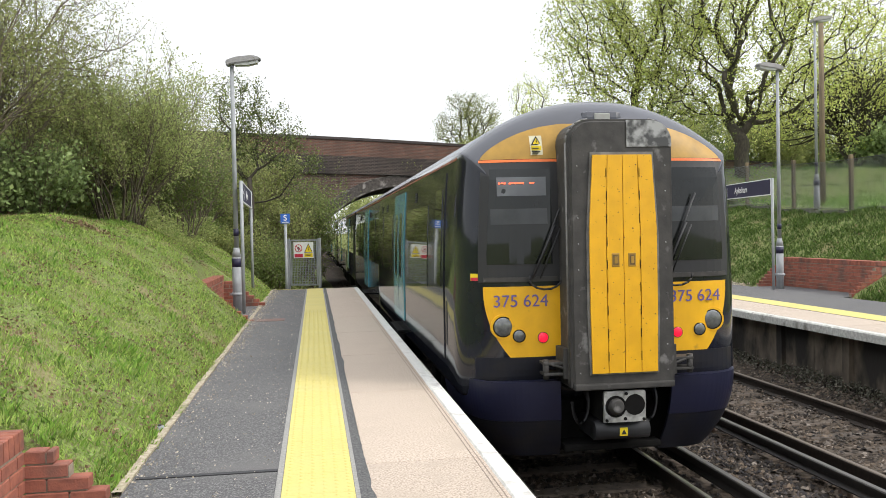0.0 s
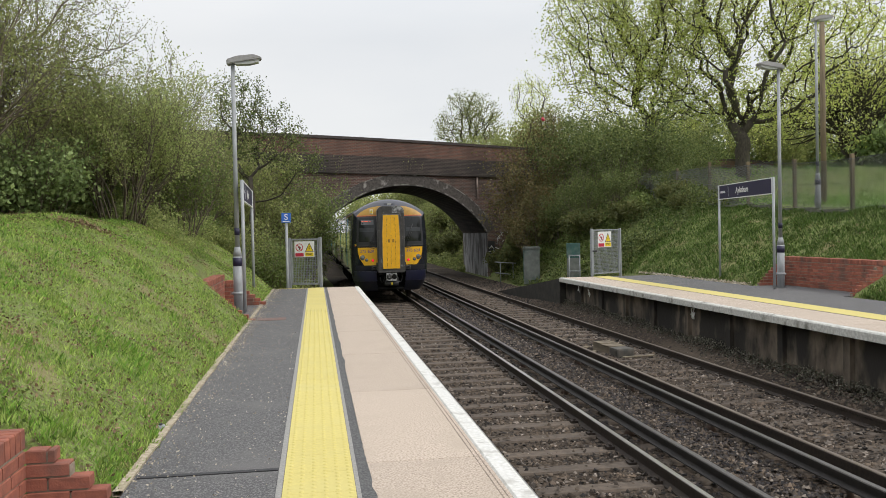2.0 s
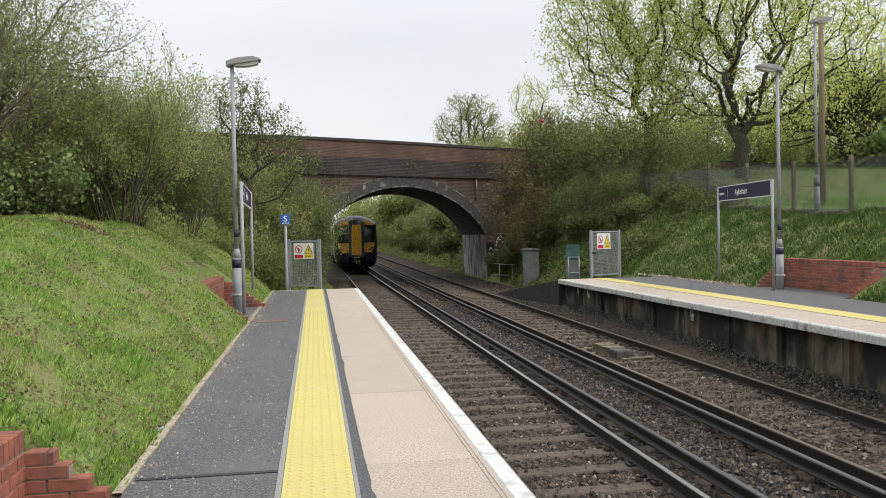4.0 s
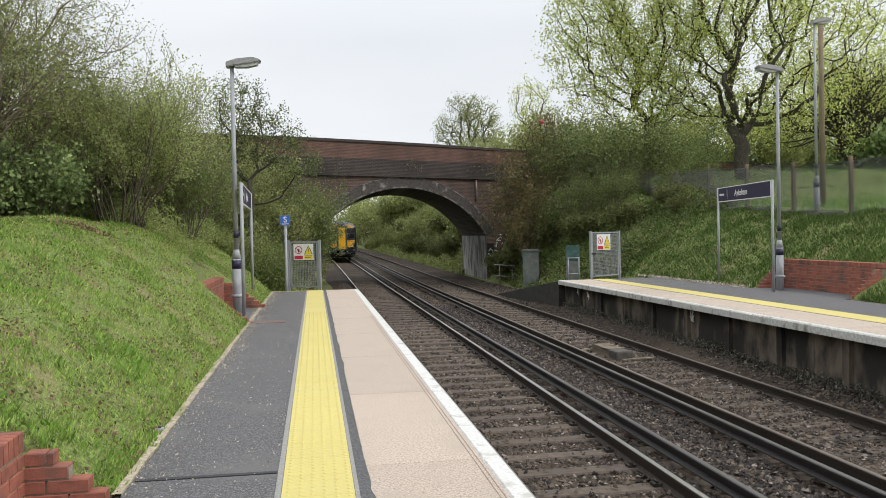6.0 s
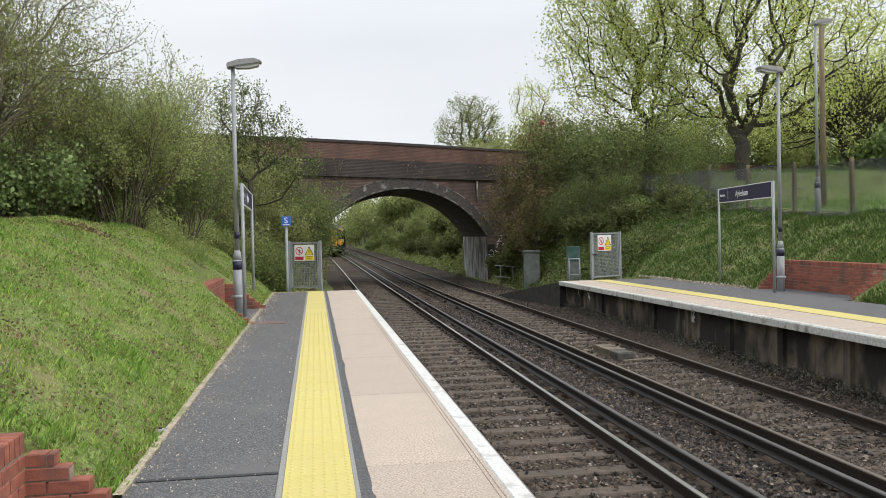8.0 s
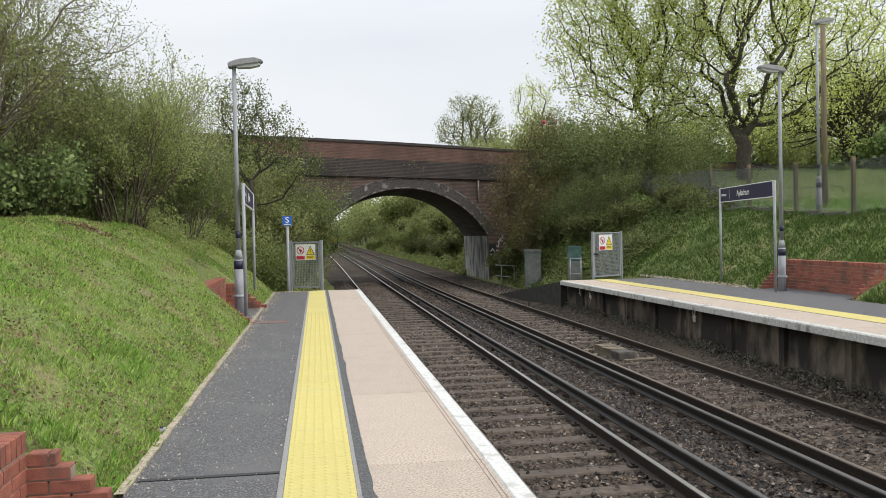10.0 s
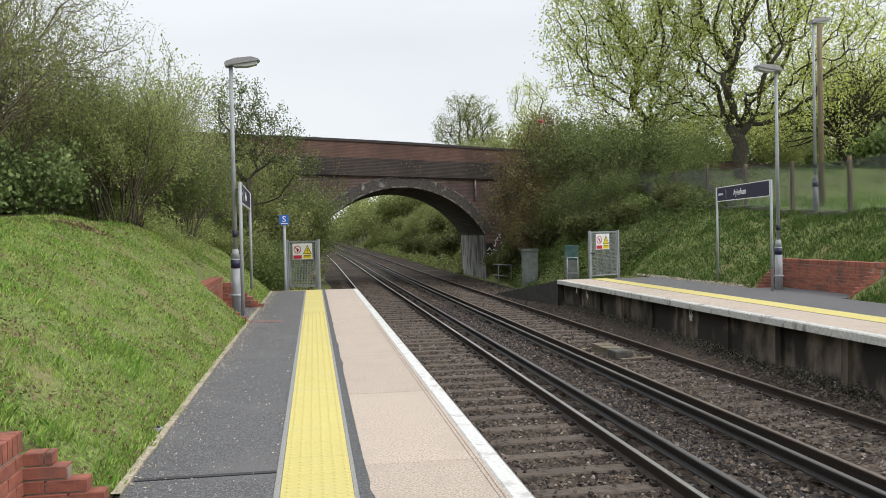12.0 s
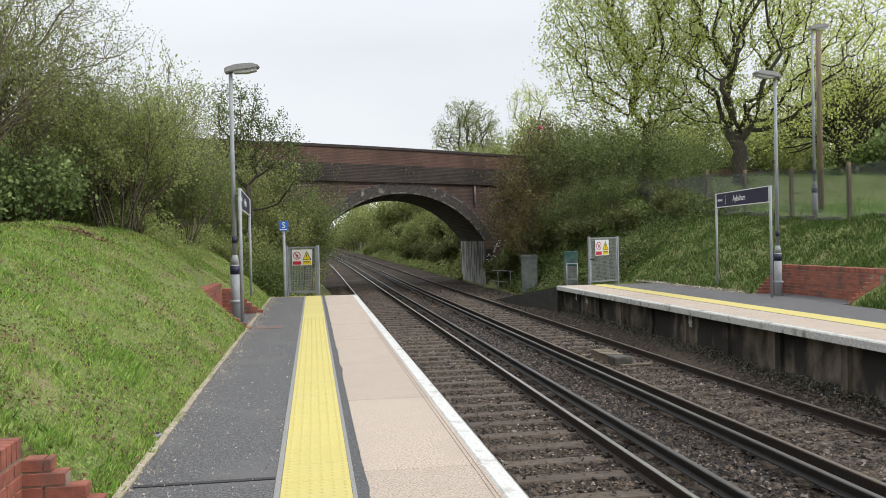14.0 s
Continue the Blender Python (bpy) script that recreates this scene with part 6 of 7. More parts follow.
stones("ballast_stones", 50000, 4.6, 16.0, 0.05, 1, STONE)
stones("ballast_stones", 20000, 16.0, 46.0, 0.075, 2, STONE)
stones("ballast_stones", 9000, 28.0, 46.0, 0.08, 5, STONE, (6.9, 9.2), "ballast shoulder beside the far ramp")
stones("ballast_stones", 9000, 6.0, 28.0, 0.055, 6, STONE, (6.9, 7.76), "ballast heaped against the far platform wall")
stones("ballast_stones", 15000, 4.6, 24.0, 0.042, 3, STONE_PALE, label="pale chipped ballast stones")
stones("ballast_stones", 18000, 4.6, 30.0, 0.046, 4, STONE_DARK, (3.46, 5.26), "oily dark ballast between the tracks")
for x in (0.945, 0.972):
    part("groove_line", boxed(x - 0.0035, x + 0.0035, -7.5, 15.0, -0.01, 0.0012), mat("groove_dirt", (0.16, 0.125, 0.10), (0.3, 0.24, 0.19), 30, 0.95, still=True), platform, "faint scored line")
rng = np.random.default_rng(34)
n = 5200
foot = np.stack([F_EDGE + 0.22 - np.abs(rng.normal(0, 0.16, n)), 9.5 + 16 * rng.random(n) ** 1.2, np.full(n, 0.02)], -1)
foot[:, 2] += bed_z(foot[:, 0], foot[:, 1]) + 0.10 * np.clip(1 - (F_EDGE + 0.22 - foot[:, 0]) / 0.4, 0, 1) + 0.03 * np.sin(foot[:, 1] * 1.7)
tagged(new("wall_foot_debris", leaves_mesh("wall_foot_debris", rng, foot, 0.045, leaf_mat("grey_green_debris", (0.045, 0.05, 0.03), (0.17, 0.155, 0.125), 0.1, 0.5), 0.02)), "moss, grit and dead stalks heaped along the far platform wall", "debris", kind="stuff")
rng = np.random.default_rng(33)
n = 1500
grit = np.stack([10.72 + np.abs(rng.normal(0, 0.16, n)), rng.uniform(20.0, 27.2, n), np.full(n, FAR_Z + 0.02)], -1)
tagged(new("pale_grit", leaves_mesh("pale_grit", rng, grit, 0.05, LITTER, 0.01)), "pale grit along the back of the far platform", "grit", kind="stuff")
n = 1400
petals = np.stack([P_BACK - 0.02 + rng.normal(0, 0.09, n), 9 + 13.5 * rng.random(n), np.full(n, 0.012)], -1)
tagged(new("fallen_petals", leaves_mesh("fallen_petals", rng, petals, 0.022, LITTER, 0.002)), "pale fallen petals along the path edge", "petals", kind="stuff")
# ---- platform furniture ----


def lamp_column(x, y, z, high, way, label, group, hinge=True):
    """A hinged steel lamp post: wide base sleeve, slim shaft and a flat lantern pointing along way (+1: towards +x)."""
    ob = thing("lamp_post", (x, y, z), label, "lamp post", group)
    bm = bmesh.new()
    tube(bm, (0, 0, -0.1), (0, 0, 1.02), 0.088, sides=16)
    tube(bm, (0, 0, 1.02), (0, 0, 1.2), 0.088, 0.052, sides=16)
    part("base_sleeve", bm, GALV, ob, "thick galvanised base sleeve")
    part("shaft", tubed((0, 0, 1.2), (0, 0, high), 0.045, 0.036, 12), GALV, ob)
    part("navy_band", tubed((0, 0, 0.84), (0, 0, 1.0), 0.0915, sides=16), NAVY, ob, "navy painted band")
    part("navy_band", tubed((0, 0, 1.42), (0, 0, 1.55), 0.049, sides=12), NAVY, ob, "navy painted band")
    bm = tubed((0, 0, 0.30), (0, 0, 0.36), 0.102, sides=14)
    box(bm, -0.13, 0.13, -0.02, 0.02, 0.31, 0.35, 0.005)
    part("clamp", bm, GALV, ob, "steel clamp")
    bm = bmesh.new()
    w = way
    prism(bm, [(-0.10 * w, 0.0), (-0.10 * w, 0.10), (0.10 * w, 0.155), (0.40 * w, 0.165), (0.54 * w, 0.11), (0.545 * w, 0.075), (0.42 * w, 0.055), (0.0, 0.02)], "y", -0.12, 0.12)
    bmesh.ops.bevel(bm, geom=list(bm.edges), offset=0.016, segments=2, affect="EDGES")
    head = part("lantern", bm, LAMP_HEAD, ob, "flat grey lantern", pose(0, 0, high - 0.02, 0, -4 * w))
    bm = bmesh.new()
    prism(bm, [(0.06 * w, 0.0), (0.06 * w, 0.05), (0.50 * w, 0.075), (0.48 * w, 0.02), (0.30 * w, -0.012)], "y", -0.09, 0.09)
    part("lens", bm, mat("lantern_bowl", (0.5, 0.51, 0.5), (0.42, 0.43, 0.42), 9, 0.25), head, "pale plastic bowl")
    return ob


G_LAMP = "lamp posts of the station"
lamp_column(-1.45, 16.31, 0.0, 4.62, 1, "grey galvanised platform lamp post with navy bands", G_LAMP)
lamp_column(11.03, 18.87, FAR_Z, 5.22, -1, "grey galvanised platform lamp post with navy bands", G_LAMP)
lamp_column(15.28, 24.0, float(ground_z(15.28, 24.0)), 5.85, 1, "tall grey lamp post behind the wire fence", G_LAMP)


def nameboard(at, ends, z0, z1, side, label):
    """A framed station board on two posts; side: the way its face looks along x."""
    (xa, ya), (xb, yb) = ends
    ob = thing("station_sign", (xa, ya, at), label, "station sign", "station signs")
    d = Vector((xb - xa, yb - ya, 0))
    ln, ang = d.length, math.degrees(math.atan2(d.y, d.x))
    turn = pose(0, 0, 0, 0, 0, ang)
    for u in (0.0, ln):
        part("post", tubed((u, 0, -0.1), (u, 0, z1 - at + 0.02), 0.032, sides=10), GALV, ob, "", turn)
    lo, hi = z0 - at, z1 - at
    face = -1 if side < 0 else 1
    part("board", boxed(0.06, ln - 0.06, -0.012, 0.012, lo, hi, 0.004), NAVY, ob, "dark navy board", turn)
    bm = bmesh.new()
    for a in ((0.02, ln - 0.02, -0.02, 0.02, hi, hi + 0.02), (0.02, ln - 0.02, -0.02, 0.02, lo - 0.02, lo), (0.02, 0.06, -0.02, 0.02, lo, hi), (ln - 0.06, ln - 0.02, -0.02, 0.02, lo, hi)):
        box(bm, *a)
    part("frame", bm, WHITE, ob, "white frame", turn)
    # the readable face looks across the tracks
    flip = pose(0, 0, 0, 90, 0, 0) if side > 0 else pose(0, 0, 0, 90, 0, 180)
    q = 1 if side > 0 else -1
    f = -0.0165 if side > 0 else 0.0165
    text_part("name_lettering", "Aylesham", (hi - lo) * 0.62, WHITE, ob, turn @ pose(ln * 0.47 if side > 0 else ln * 0.53, f, (lo + hi) / 2) @ flip, "white station name")
    bm = bmesh.new()
    u = ln * 0.205 if side > 0 else ln * 0.795
    box(bm, u - 0.006, u + 0.006, f - 0.002, f + 0.002, lo + 0.05, hi - 0.05)
    part("divider", bm, WHITE, ob, "thin white divider", turn)
    bm = bmesh.new()
    for k in range(2):
        u0 = (0.16 + 0.18 * k) if side > 0 else ln - (0.16 + 0.18 * k) - 0.17
        box(bm, u0, u0 + 0.17, f - 0.002, f + 0.002, (lo + hi) / 2 - 0.028, (lo + hi) / 2 + (0.022 if k else 0.03))
    part("logo_mark", bm, mat("pale_logo_film", (0.6, 0.6, 0.64), None, rough=0.5), ob, "small pale logo shape", turn)
    return ob


nameboard(FAR_Z, ((11.05, 22.0), (10.62, 18.45)), 2.15, 2.50, 1, "navy station name sign with white frame on grey posts")
nameboard(0.0, ((-1.29, 15.75), (-1.40, 19.6)), 2.06, 2.40, 1, "navy station name sign with white frame on grey posts")


def hazard_sign(parent, x, y, z, w, h, turn):
    """A white board with a barred figure-free ring, a yellow triangle and two text fields."""
    t = turn
    b = part("warning_board", boxed(x - w / 2, x + w / 2, y - 0.008, y, z - h / 2, z + h / 2, 0.002), WHITE, parent, "white warning board", t)
    yy = y - 0.0105
    bm = bmesh.new()
    cx, cz, r = x - w * 0.25, z + h * 0.12, w * 0.19
    for k in range(20):
        a0, a1 = 2 * math.pi * k / 20, 2 * math.pi * (k + 1) / 20
        prism(bm, [(cx + r * math.cos(a0), cz + r * math.sin(a0)), (cx + r * math.cos(a1), cz + r * math.sin(a1)), (cx + r * 0.82 * math.cos(a1), cz + r * 0.82 * math.sin(a1)), (cx + r * 0.82 * math.cos(a0), cz + r * 0.82 * math.sin(a0))], "y", yy, yy + 0.004)
    prism(bm, [(cx - r * 0.7, cz + r * 0.58), (cx - r * 0.58, cz + r * 0.7), (cx + r * 0.7, cz - r * 0.58), (cx + r * 0.58, cz - r * 0.7)], "y", yy - 0.001, yy + 0.003)
    box(bm, x - w * 0.46, x - w * 0.04, yy, yy + 0.004, z - h * 0.45, z - h * 0.24)
    part("red_prohibition", bm, SIGN_RED, b, "red barred ring and text field")
    bm = bmesh.new()
    box(bm, cx - r * 0.12, cx + r * 0.12, yy + 0.001, yy + 0.003, cz - r * 0.62, cz + r * 0.3)
    box(bm, cx - r * 0.35, cx + r * 0.35, yy + 0.001, yy + 0.003, cz - r * 0.1, cz + r * 0.12)
    part("black_pictogram", bm, BLACK, b, "plain black pictogram bars")
    bm = bmesh.new()
    tx = x + w * 0.25
    prism(bm, [(tx - w * 0.22, z - h * 0.16), (tx + w * 0.22, z - h * 0.16), (tx, z + h * 0.42)], "y", yy + 0.001, yy + 0.004)
    part("triangle_edge", bm, BLACK, b)
    bm = bmesh.new()
    prism(bm, [(tx - w * 0.175, z - h * 0.13), (tx + w * 0.175, z - h * 0.13), (tx, z + h * 0.34)], "y", yy - 0.001, yy + 0.003)
    box(bm, x + w * 0.04, x + w * 0.46, yy, yy + 0.004, z - h * 0.45, z - h * 0.2)
    part("yellow_triangle", bm, SIGN_YELLOW, b, "yellow danger triangle and text field")
    bm = bmesh.new()
    prism(bm, [(tx - 0.008, z + h * 0.2), (tx + 0.012, z + h * 0.2), (tx + 0.002, z + h * 0.06), (tx + 0.016, z + h * 0.06), (tx - 0.012, z - h * 0.1), (tx - 0.002, z + h * 0.03), (tx - 0.018, z + h * 0.03)], "y", yy - 0.003, yy + 0.001)
    for k in range(2):
        box(bm, x + w * 0.08, x + w * (0.42 - 0.06 * k), yy - 0.002, yy + 0.001, z - h * (0.27 + 0.09 * k), z - h * (0.25 + 0.09 * k) + 0.004)
    part("black_bolt", bm, BLACK, b)


def mesh_gate(a, b, z, high, label, sign_w, latch, sign_at=0.5):
    (xa, ya), (xb, yb) = a, b
    d = Vector((xb - xa, yb - ya, 0))
    ln, ang = d.length, math.degrees(math.atan2(d.y, d.x))
    ob = thing("mesh_gate", (xa, ya, z), label, "gate", "platform end gates")
    t = pose(0, 0, 0, 0, 0, ang)
    for u in (0, ln):
        part("gate_post", boxed(u - 0.035, u + 0.035, -0.035, 0.035, -0.2, high + 0.03, 0.006), GALV, ob, "galvanised gate post", t)
    bm = bmesh.new()
    for q in ((0.05, ln - 0.05, -0.018, 0.018, high - 0.04, high), (0.05, ln - 0.05, -0.018, 0.018, 0.06, 0.10), (0.05, 0.085, -0.018, 0.018, 0.10, high - 0.04), (ln - 0.085, ln - 0.05, -0.018, 0.018, 0.10, high - 0.04)):
        box(bm, *q)
    part("gate_frame", bm, GALV, ob, "galvanised gate frame", t)
    bm = bmesh.new()
    step = 0.045
    for k in range(int((ln - 0.17) / step)):
        u = 0.085 + step * (k + 0.5)
        box(bm, u - 0.004, u + 0.004, -0.004, 0.004, 0.1, high - 0.04)
    for k in range(int((high - 0.14) / step)):
        u = 0.10 + step * (k + 0.5)
        box(bm, 0.085, ln - 0.085, 0.004, 0.011, u - 0.004, u + 0.004)
    tagged(part("wire_mesh", bm, GALV, ob, "square welded wire mesh", t), kind="stuff")
    hazard_sign(ob, ln * sign_at, -0.02, high * 0.78, sign_w, sign_w * 0.76, t)
    if latch:
        part("latch", boxed(0.0, 0.22, -0.05, -0.02, high * 0.52, high * 0.52 + 0.05, 0.006), BLACK, ob, "black gate latch", t)
    return ob


mesh_gate((-0.70, 23.25), (0.13, 22.95), 0.0, 1.30, "galvanised mesh gate with a warning board at the platform end", 0.56, False)
mesh_gate((8.88, 26.5), (10.12, 27.25), FAR_Z - 0.04, 1.52, "galvanised mesh gate with a warning board beside the ramp", 0.68, True, 0.43)

ob = thing("stop_sign", (-0.76, 23.2, 0.0), "blue square sign with a white S on a grey post", "sign")
part("post", tubed((0, 0, -1.2), (0, 0, 1.80), 0.042, 0.034, 12), GALV, ob)
part("plate", boxed(-0.125, 0.125, -0.06, -0.04, 1.74, 2.0, 0.006), SIGN_BLUE, ob, "blue square plate")
text_part("letter", "S", 0.22, WHITE, ob, pose(0, -0.062, 1.885, 90), "white letter S")
part("small_text_bar", boxed(-0.09, 0.09, -0.064, -0.06, 1.765, 1.785), WHITE, ob, "small unreadable white text")

# equipment cabinets and other lineside things
TEAL_PAINT = mat("faded_teal_paint", (0.045, 0.12, 0.10), (0.035, 0.085, 0.075), 7, 0.7, third=(0.16, 0.20, 0.17), third_scale=2)
GREY_CAB = mat("weathered_grey_cabinet", (0.20, 0.21, 0.19), (0.13, 0.14, 0.125), 5, 0.7, third=(0.08, 0.13, 0.10), third_scale=1.4)
z = -1.05
ob = thing("relay_cabinet", (9.75, 37.6, z), "weathered grey-green lineside relay cabinet", "cabinet", turn=-14)
bm = boxed(-0.36, 0.36, -0.3, 0.3, 0.0, 1.62, 0.02)
part("body", bm, GREY_CAB, ob)
part("door", boxed(-0.32, 0.32, -0.325, -0.30, 0.1, 1.5, 0.01), GREY_CAB, ob, "flat cabinet door")
bm = bmesh.new()
prism(bm, [(-0.42, 1.62), (0.42, 1.62), (0.36, 1.70), (-0.36, 1.70)], "y", -0.36, 0.36)
part("roof", bm, GREY_CAB, ob, "shallow metal cabinet roof")
part("side_panel", boxed(-0.385, -0.362, -0.25, 0.25, 0.1, 1.55, 0.005), TEAL_PAINT, ob, "green side panel")
z = -0.55
ob = thing("relay_cabinet", (9.85, 31.6, z), "small faded teal cabinet with a steel frame", "cabinet", turn=-16)
part("body", boxed(-0.25, 0.25, -0.2, 0.2, 0.0, 0.85, 0.015), GREY_CAB, ob)
part("upper_body", boxed(-0.26, 0.26, -0.21, 0.21, 0.85, 1.42, 0.015), TEAL_PAINT, ob, "faded teal upper box")
bm = bmesh.new()
for u in (-0.17, 0.23):
    tube(bm, (u, -0.34, -0.1), (u, -0.34, 0.98), 0.022, sides=8)
for v in (0.35, 0.95):
    tube(bm, (-0.19, -0.34, v), (0.25, -0.34, v), 0.022, sides=8)
part("guard_frame", bm, GALV, ob, "grey steel guard frame")
ob = thing("hand_rail", (9.35, 41.5, -1.1), "broken pale handrail beside the abutment", "handrail")
bm = bmesh.new()
tube(bm, (-0.5, 0, 0.95), (0.62, 0.1, 0.86), 0.022, sides=8)
tube(bm, (-0.5, 0, 0.42), (0.55, 0.1, 0.28), 0.022, sides=8)
for u in (-0.2, 0.45):
    tube(bm, (u, 0.05, -0.1), (u, 0.05, 0.92), 0.02, sides=8)
part("rail_frame", bm, GALV, ob)
PLANK = mat("weathered_box_timber", (0.20, 0.165, 0.115), (0.10, 0.08, 0.055), 6, 0.9, bump=0.003, stretch=(1, 0.2, 1), still=True)
BOX_RUBBER = mat("dark_moulded_cover", (0.05, 0.047, 0.042), (0.09, 0.08, 0.065), 9, 0.7)
ob = thing("track_box", (5.98, 16.6, -1.13), "weathered timber and metal cable box between the far rails", "box", turn=5)
part("crate", boxed(-0.17, 0.17, -0.2, 0.62, -0.05, 0.13, 0.015), PLANK, ob, "worn timber trough")
for k in range(2):
    part("lid_plank", boxed(-0.185, 0.185, -0.19 + 0.41 * k, 0.20 + 0.41 * k, 0.13, 0.15 + 0.008 * k, 0.007), PLANK, ob, "pale timber lid plank", pose(0, 0, 0, 0, 0, 1.5 - 3 * k))
part("end_cover", boxed(-0.19, 0.19, -0.60, -0.21, -0.05, 0.145, 0.04), BOX_RUBBER, ob, "dark rounded end cover")
part("base_plank", boxed(-0.22, 0.46, -0.86, -0.76, 0.0, 0.025, 0.005), PLANK, ob, "pale timber base plank", pose(0, 0, 0, 0, 0, 4))
for x, y, a in ((-0.46, 0.42, 62), (-0.42, 0.05, 55), (-0.36, 0.75, 40)):
    part("loose_plank", boxed(-0.26, 0.26, -0.045, 0.045, -0.01, 0.022, 0.005), PLANK, ob, "loose broken plank", pose(x, y, 0.0, 0, 0, a))

# whitewash and graffiti on the far abutment, in the opening
bm = bmesh.new()
box(bm, 9.585, 9.603, face_y(9.6) + 0.03, face_y(9.6) + 7.8, -1.5, 1.45)
part("whitewash", bm, mat("peeling_whitewash", (0.42, 0.41, 0.40), (0.14, 0.13, 0.125), 3.0, 0.9, bump=0.004, bump_scale=20, spread=(0.46, 0.56), stretch=(1, 1, 0.22)), bridge, "peeling whitewash on the abutment")
bm = bmesh.new()
rg = random.Random(4)
for k in range(26):
    x, zz = 9.75 + rg.uniform(0, 0.5), rg.uniform(-0.2, 0.9)
    a, l = rg.uniform(0, math.pi), rg.uniform(0.10, 0.3)
    if k > 13:
        x, zz = 10.2 + rg.uniform(0, 0.9), rg.uniform(0.75, 1.35)
    dx, dz = math.cos(a) * l / 2, math.sin(a) * l / 2
    y = face_y(x) - 0.02
    tube(bm, (x - dx, y - dx * BR_K, zz - dz), (x + dx, y + dx * BR_K, zz + dz), 0.022, sides=4)
part("graffiti_scrawl", bm, WHITE, bridge, "white scrawled strokes")
bm = bmesh.new()
wall_strip(bm, (9.62, 10.05), lambda x: -0.3, lambda x: 0.85, -0.012, 0.01)
part("black_paint", bm, BLACK, bridge, "black painted patch")
bm = bmesh.new()
wall_strip(bm, (10.3, 10.75), lambda x: -0.1, lambda x: 0.25, -0.02, 0.01)
part("pink_plate", bm, mat("faded_pink_plate", (0.5, 0.25, 0.2), None, rough=0.7), bridge, "small faded pink plate")
# A pale stain on the brickwork, built as a thin raised tube.
bm = bmesh.new()
xp = 9.0
tube(bm, (xp, face_y(xp) - 0.07, 3.25), (xp, face_y(xp) - 0.07, 4.4), 0.05, sides=8)
part("drainpipe", bm, mat("pale_lime_stain", (0.34, 0.26, 0.22), (0.2, 0.15, 0.13), 6, 0.9), bridge, "pale lime stain on the brickwork built as a tube")
# paint marks on the far platform wall
bm = bmesh.new()
rng = random.Random(71)
for y0, n_ in ((16.6, 4), (23.3, 3), (24.2, 2)):
    y, z = y0, -0.40
    for k in range(n_ * 4):
        y1, z1 = y + rng.uniform(-0.07, 0.10), -0.42 + rng.uniform(-0.13, 0.13)
        tube(bm, (F_EDGE + 0.214, y, z), (F_EDGE + 0.214, y1, z1), 0.013, sides=4)
        y, z = y1, z1
        if k % 3 == 2:
            y += 0.06
part("chalk_mark", bm, WHITE, far, "white chalk marks")

# ---- brick walls round the lamp bays ----
BR = (0.215, 0.1025, 0.065)
cap_me = piece_mesh("cap_brick", 0.065, 0.215, 0.105, BRICK_RED, 0.006)


CUT = {}


def cut_brick(length):
    """A brick mesh of a given length, shared by equal ones."""
    key = round(length, 3)
    if key not in CUT:
        CUT[key] = piece_mesh("brick", key, BR[1], BR[2], BRICK_RED, 0.006)
    return CUT[key]


def brick_run(parent, start, way, z0, courses, put):
    """Stretcher courses, each of its own length, laid from start along way (+1 or -1); put(u, z) gives a brick's pose."""
    for c, length in enumerate(courses):
        z, u, first = z0 + 0.075 * c + 0.065, 0.0, c % 2 == 1
        while u < length - 0.03:
            ln = min(0.1025 if first else 0.215, length - u)
            part_mesh("brick", cut_brick(ln), parent, m=put(start + way * (u + ln / 2), z))
            u += ln + 0.01
            first = False


def lamp_bay(label, side, x_back, x_front, y0, y1, z, top, near_wing=True, sink=0.0):
    """Back wall along the platform and two stepped wings; side: -1 for the near bank, +1 for the far one."""
    ob = thing("brick_wall", (0, 0, 0), label, "brick wall", "brick lamp bays")
    s = side
    n = int(round((top - 0.115) / 0.075))
    part("mortar_bed", boxed(x_back + s * 0.008, x_back + s * 0.2, y0 + 0.01, y1 - 0.01, z - 0.3, z + 0.075 * n), MORTAR, ob, "sandy mortar")
    brick_run(ob, y1, -1, z, [y1 - y0] * n, lambda u, v: pose(x_back + s * 0.051, u, v, 0, 0, 90))
    k = y1 - 0.035
    while k > y0:
        part_mesh("cap_brick", cap_me, ob, m=pose(x_back + s * 0.1075, k, z + 0.075 * n + 0.112, 0, 0, 90))
        k -= 0.074
    full = abs(x_front - x_back)
    for yy, run, drop in ((y1 + 0.045, True, 0.0), (y0 - 0.06, near_wing, sink)):
        if run:
            lengths = [full * (1 - (c + 0.6) / (n + 0.6)) + 0.06 for c in range(n)]
            brick_run(ob, x_back, -s, z - drop, lengths, lambda u, v: pose(u, yy, v))
            bm = bmesh.new()
            for c, ln in enumerate(lengths):
                a, b = sorted((x_back, x_back - s * (ln - 0.012)))
                box(bm, a, b, yy - 0.043, yy + 0.043, z - drop + 0.075 * c - (0.3 if c == 0 else 0.012), z - drop + 0.075 * c + 0.05)
            part("wing_core", bm, MORTAR, ob, "sandy mortar")
    return ob


lamp_bay("red brick retaining wall with stepped wings beside the lamp post", -1, -1.82, -1.02, 14.5, 17.5, 0.0, 0.64, True, 0.05)
lamp_bay("red brick retaining wall with stepped wings on the far platform", 1, 11.6, 10.93, 16.1, 19.7, FAR_Z, 0.715)
lamp_bay("red brick retaining wall with a stepped end in the grass", -1, -1.535, -1.14, 2.4, 4.72, 0.0, 0.41, False)
part("bay_floor", boxed(-1.80, P_BACK - 0.061, 14.5, 17.5, -0.2, -0.002), TARMAC, platform)
part("bay_floor", boxed(-1.53, P_BACK - 0.061, 2.4, 4.7, -0.2, -0.002), TARMAC, platform)
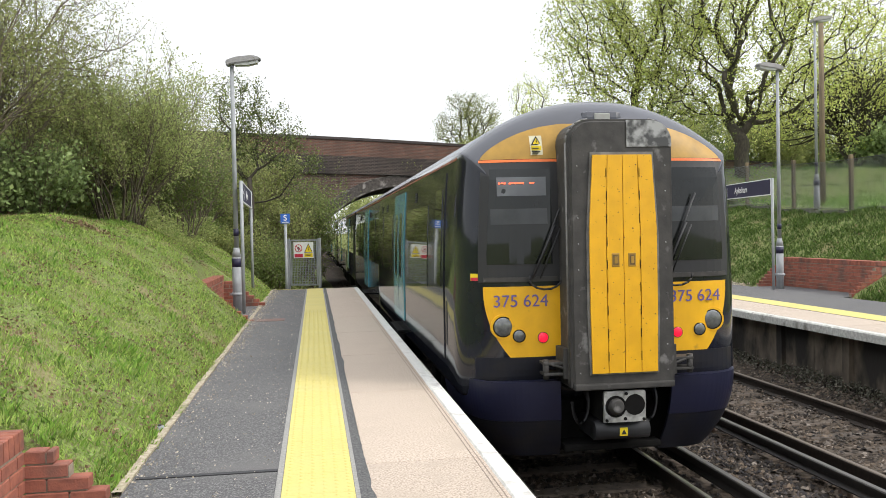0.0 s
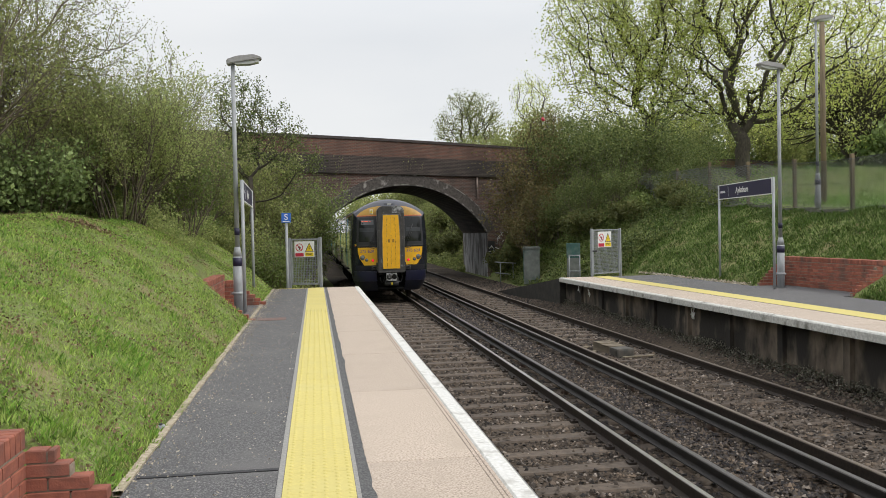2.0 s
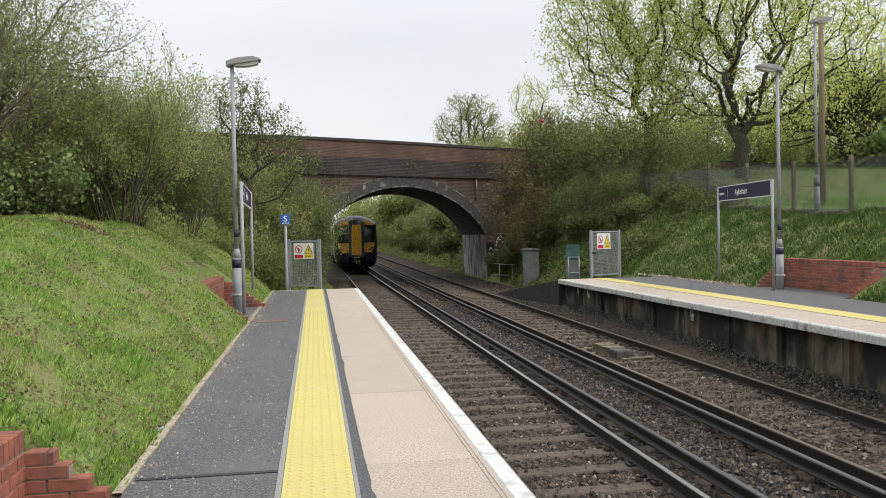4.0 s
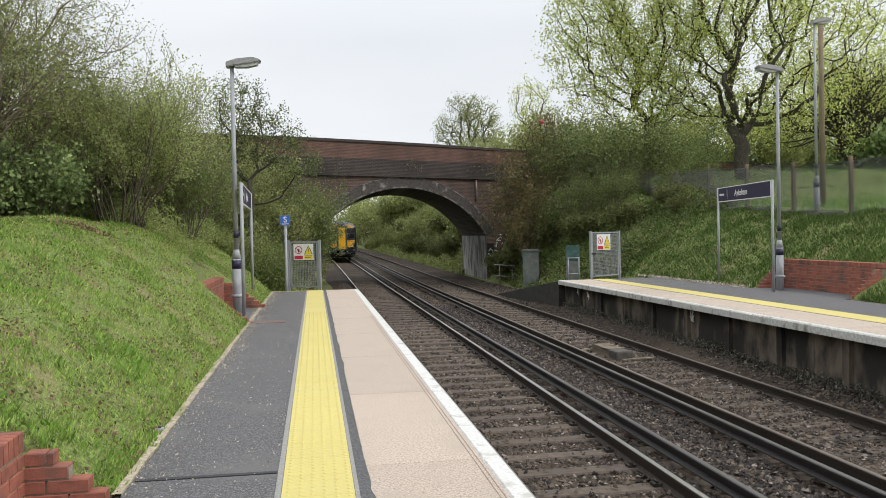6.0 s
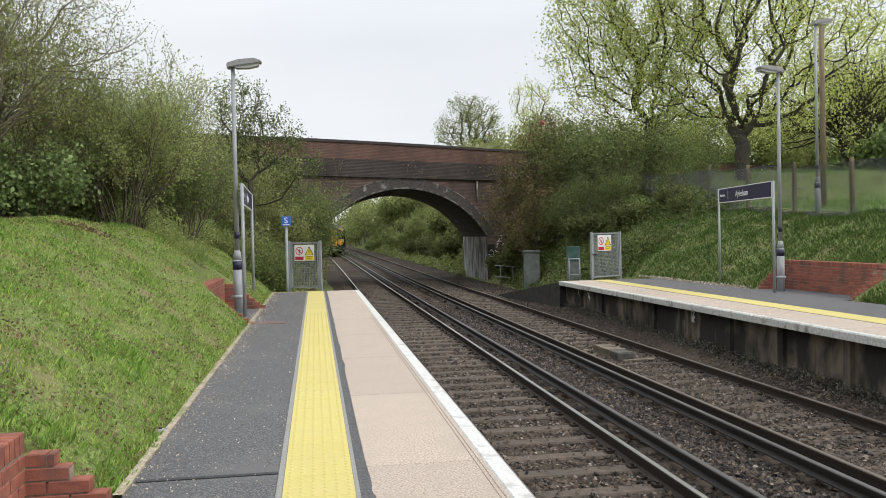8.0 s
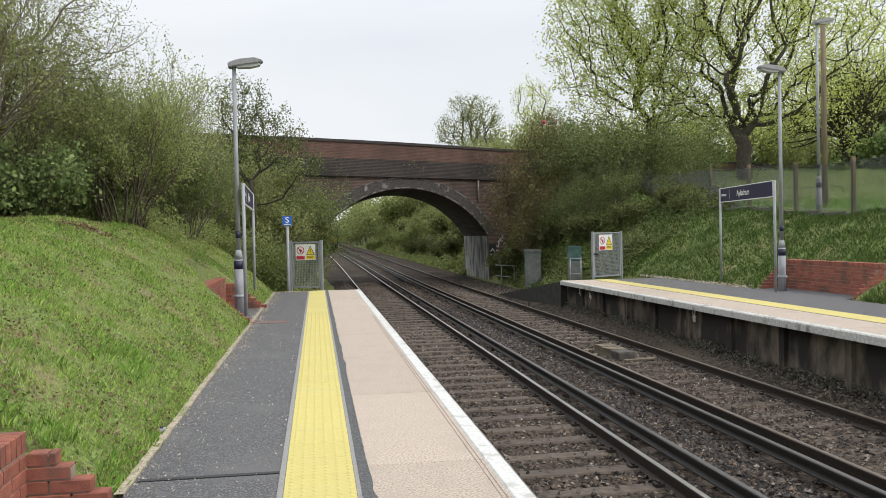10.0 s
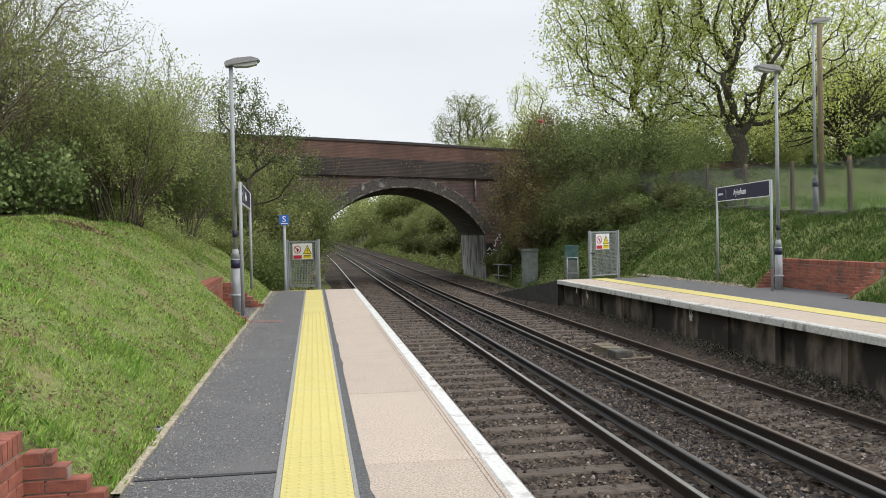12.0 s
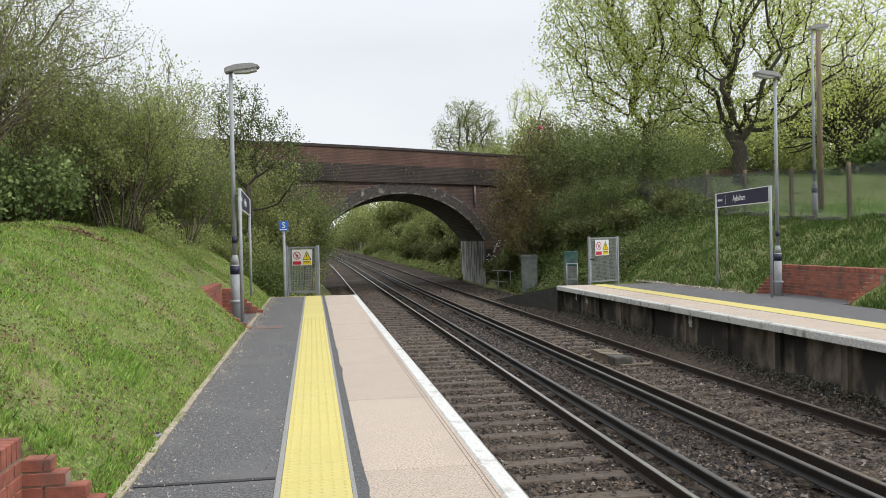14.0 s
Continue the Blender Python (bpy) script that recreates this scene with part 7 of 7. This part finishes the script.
part("bay_floor", boxed(F_BACK + 0.002, 11.6, 16.05, 19.75, -0.5, FAR_Z - 0.004), TARMAC, far)

# ---- fence on the far bank ----
fence = thing("wire_fence", (0, 0, 0), "chain-link fence on weathered posts along the bank", "fence")
FX = 15.0
for k in range(9):
    y = 13.2 + 2.9 * k
    zz = float(ground_z(FX, y))
    part("fence_post", boxed(FX - 0.05, FX + 0.05, y - 0.05, y + 0.05, zz - 0.2, zz + 1.66 - 0.04 * (k % 3), 0.012), WOOD_POST, fence, "weathered fence post")
bm = bmesh.new()
verts, quads = [], []


def wire(y0, z0, y1, z1, r=0.0075):
    k = len(verts)
    d = Vector((0, y1 - y0, z1 - z0)).normalized()
    n_ = Vector((0, -d.z, d.y)) * r
    a, b = Vector((FX - 0.07, y0, z0)), Vector((FX - 0.07, y1, z1))
    t_ = Vector((r, 0, 0))
    verts.extend([tuple(a + n_), tuple(a - n_), tuple(b - n_), tuple(b + n_), tuple(a + t_), tuple(a - t_), tuple(b - t_), tuple(b + t_)])
    quads.extend([(k, k + 1, k + 2, k + 3), (k + 4, k + 5, k + 6, k + 7)])


def fence_foot(y):
    return float(ground_z(FX, y)) + 0.05


Y0, Y1, HH = 12.0, 37.0, 1.42
y = Y0 - HH
while y < Y1:
    for s in (1, -1):
        a, b = (y, y + HH) if s > 0 else (y + HH, y)
        f = fence_foot(y + HH / 2)
        wire(a, f, b, f + HH)
    y += 0.085
for h in (0.05, 0.75, 1.42):
    for k in range(12):
        ya, yb = Y0 + (Y1 - Y0) * k / 12, Y0 + (Y1 - Y0) * (k + 1) / 12
        wire(ya, fence_foot(ya) + h, yb, fence_foot(yb) + h, 0.008)
bm.free()
tagged(part_mesh("chain_link", fast_mesh("chain_link", np.array(verts), np.array(quads), mat("dull_wire", (0.22, 0.23, 0.23), (0.16, 0.165, 0.165), 8, 0.6, 0.5)), fence, "dull grey chain-link mesh"), kind="stuff")
kerb = bmesh.new()
for k in range(20):
    y = 12.0 + 1.25 * k
    zz = float(ground_z(FX - 0.25, y + 0.6))
    box(kerb, FX - 0.30, FX - 0.16, y, y + 1.23, zz - 0.3, zz + 0.10, 0.015)
tagged(part("bank_kerb", kerb, mat("mossy_kerb_concrete", (0.15, 0.145, 0.12), (0.09, 0.095, 0.065), 9, 0.95, bump=0.005)), "grey concrete kerb along the top of the bank", "kerb", kind="structure")
ob = thing("telegraph_pole", (17.42, 27.0, float(ground_z(17.42, 27.0))), "weathered brown telegraph pole behind the fence", "pole")
part("pole", tubed((0, 0, -0.3), (0.0, 0, 6.55), 0.10, 0.08, 12), WOOD_POST, ob)
ob = thing("caught_litter", (10.8, 39.0, float(ground_z(11.6, 39.0)) + 5.6), "red and white plastic litter caught in a shrub", "litter")
bm = bmesh.new()
bmesh.ops.create_icosphere(bm, subdivisions=2, radius=0.13)
for v in bm.verts:
    v.co *= 0.7 + 0.6 * noise.noise(v.co * 9)
part("bag", bm, SIGN_RED, ob, "crumpled red plastic")

ob = thing("survey_marker", (-1.15, 6.42, 0.012), "small white round marker stud at the path edge", "marker")
part("disc", tubed((0, 0, -0.05), (0, 0, 0.014), 0.03, sides=16), GALV, ob)
part("stud", tubed((0, 0, 0.0), (0, 0, 0.028), 0.012, sides=10), BLACK, ob, "dark centre stud")


def motions():
    # metres along the line of the train's rear end
    gone = [(0.0, 7.05), (0.5, 12.6), (1.0, 18.25), (1.5, 24.05), (2.0, 29.95), (2.5, 35.95), (3.0, 41.95), (3.5, 47.95), (4.0, 53.9), (4.5, 59.8), (5.0, 65.7), (5.5, 71.6), (6.0, 77.45), (6.5, 83.3), (7.0, 89.1), (7.5, 94.8), (8.0, 100.4)]
    gone += [(8.5 + 0.5 * k, 106.0 + 5.6 * k) for k in range(12)]
    for ob, gap in CARRIAGES:
        rows = []
        for t, y in gone:
            (x0, z0), (x1, z1) = swing(y + gap), swing(y + gap + 20)
            rows.append((t, pose(TRACK_A + x0, y + gap, RAIL_Z + z0, math.degrees(math.atan2(z1 - z0, 20)), 0, -math.degrees(math.atan2(x1 - x0, 20)))))
        walk(ob, rows)


motions()
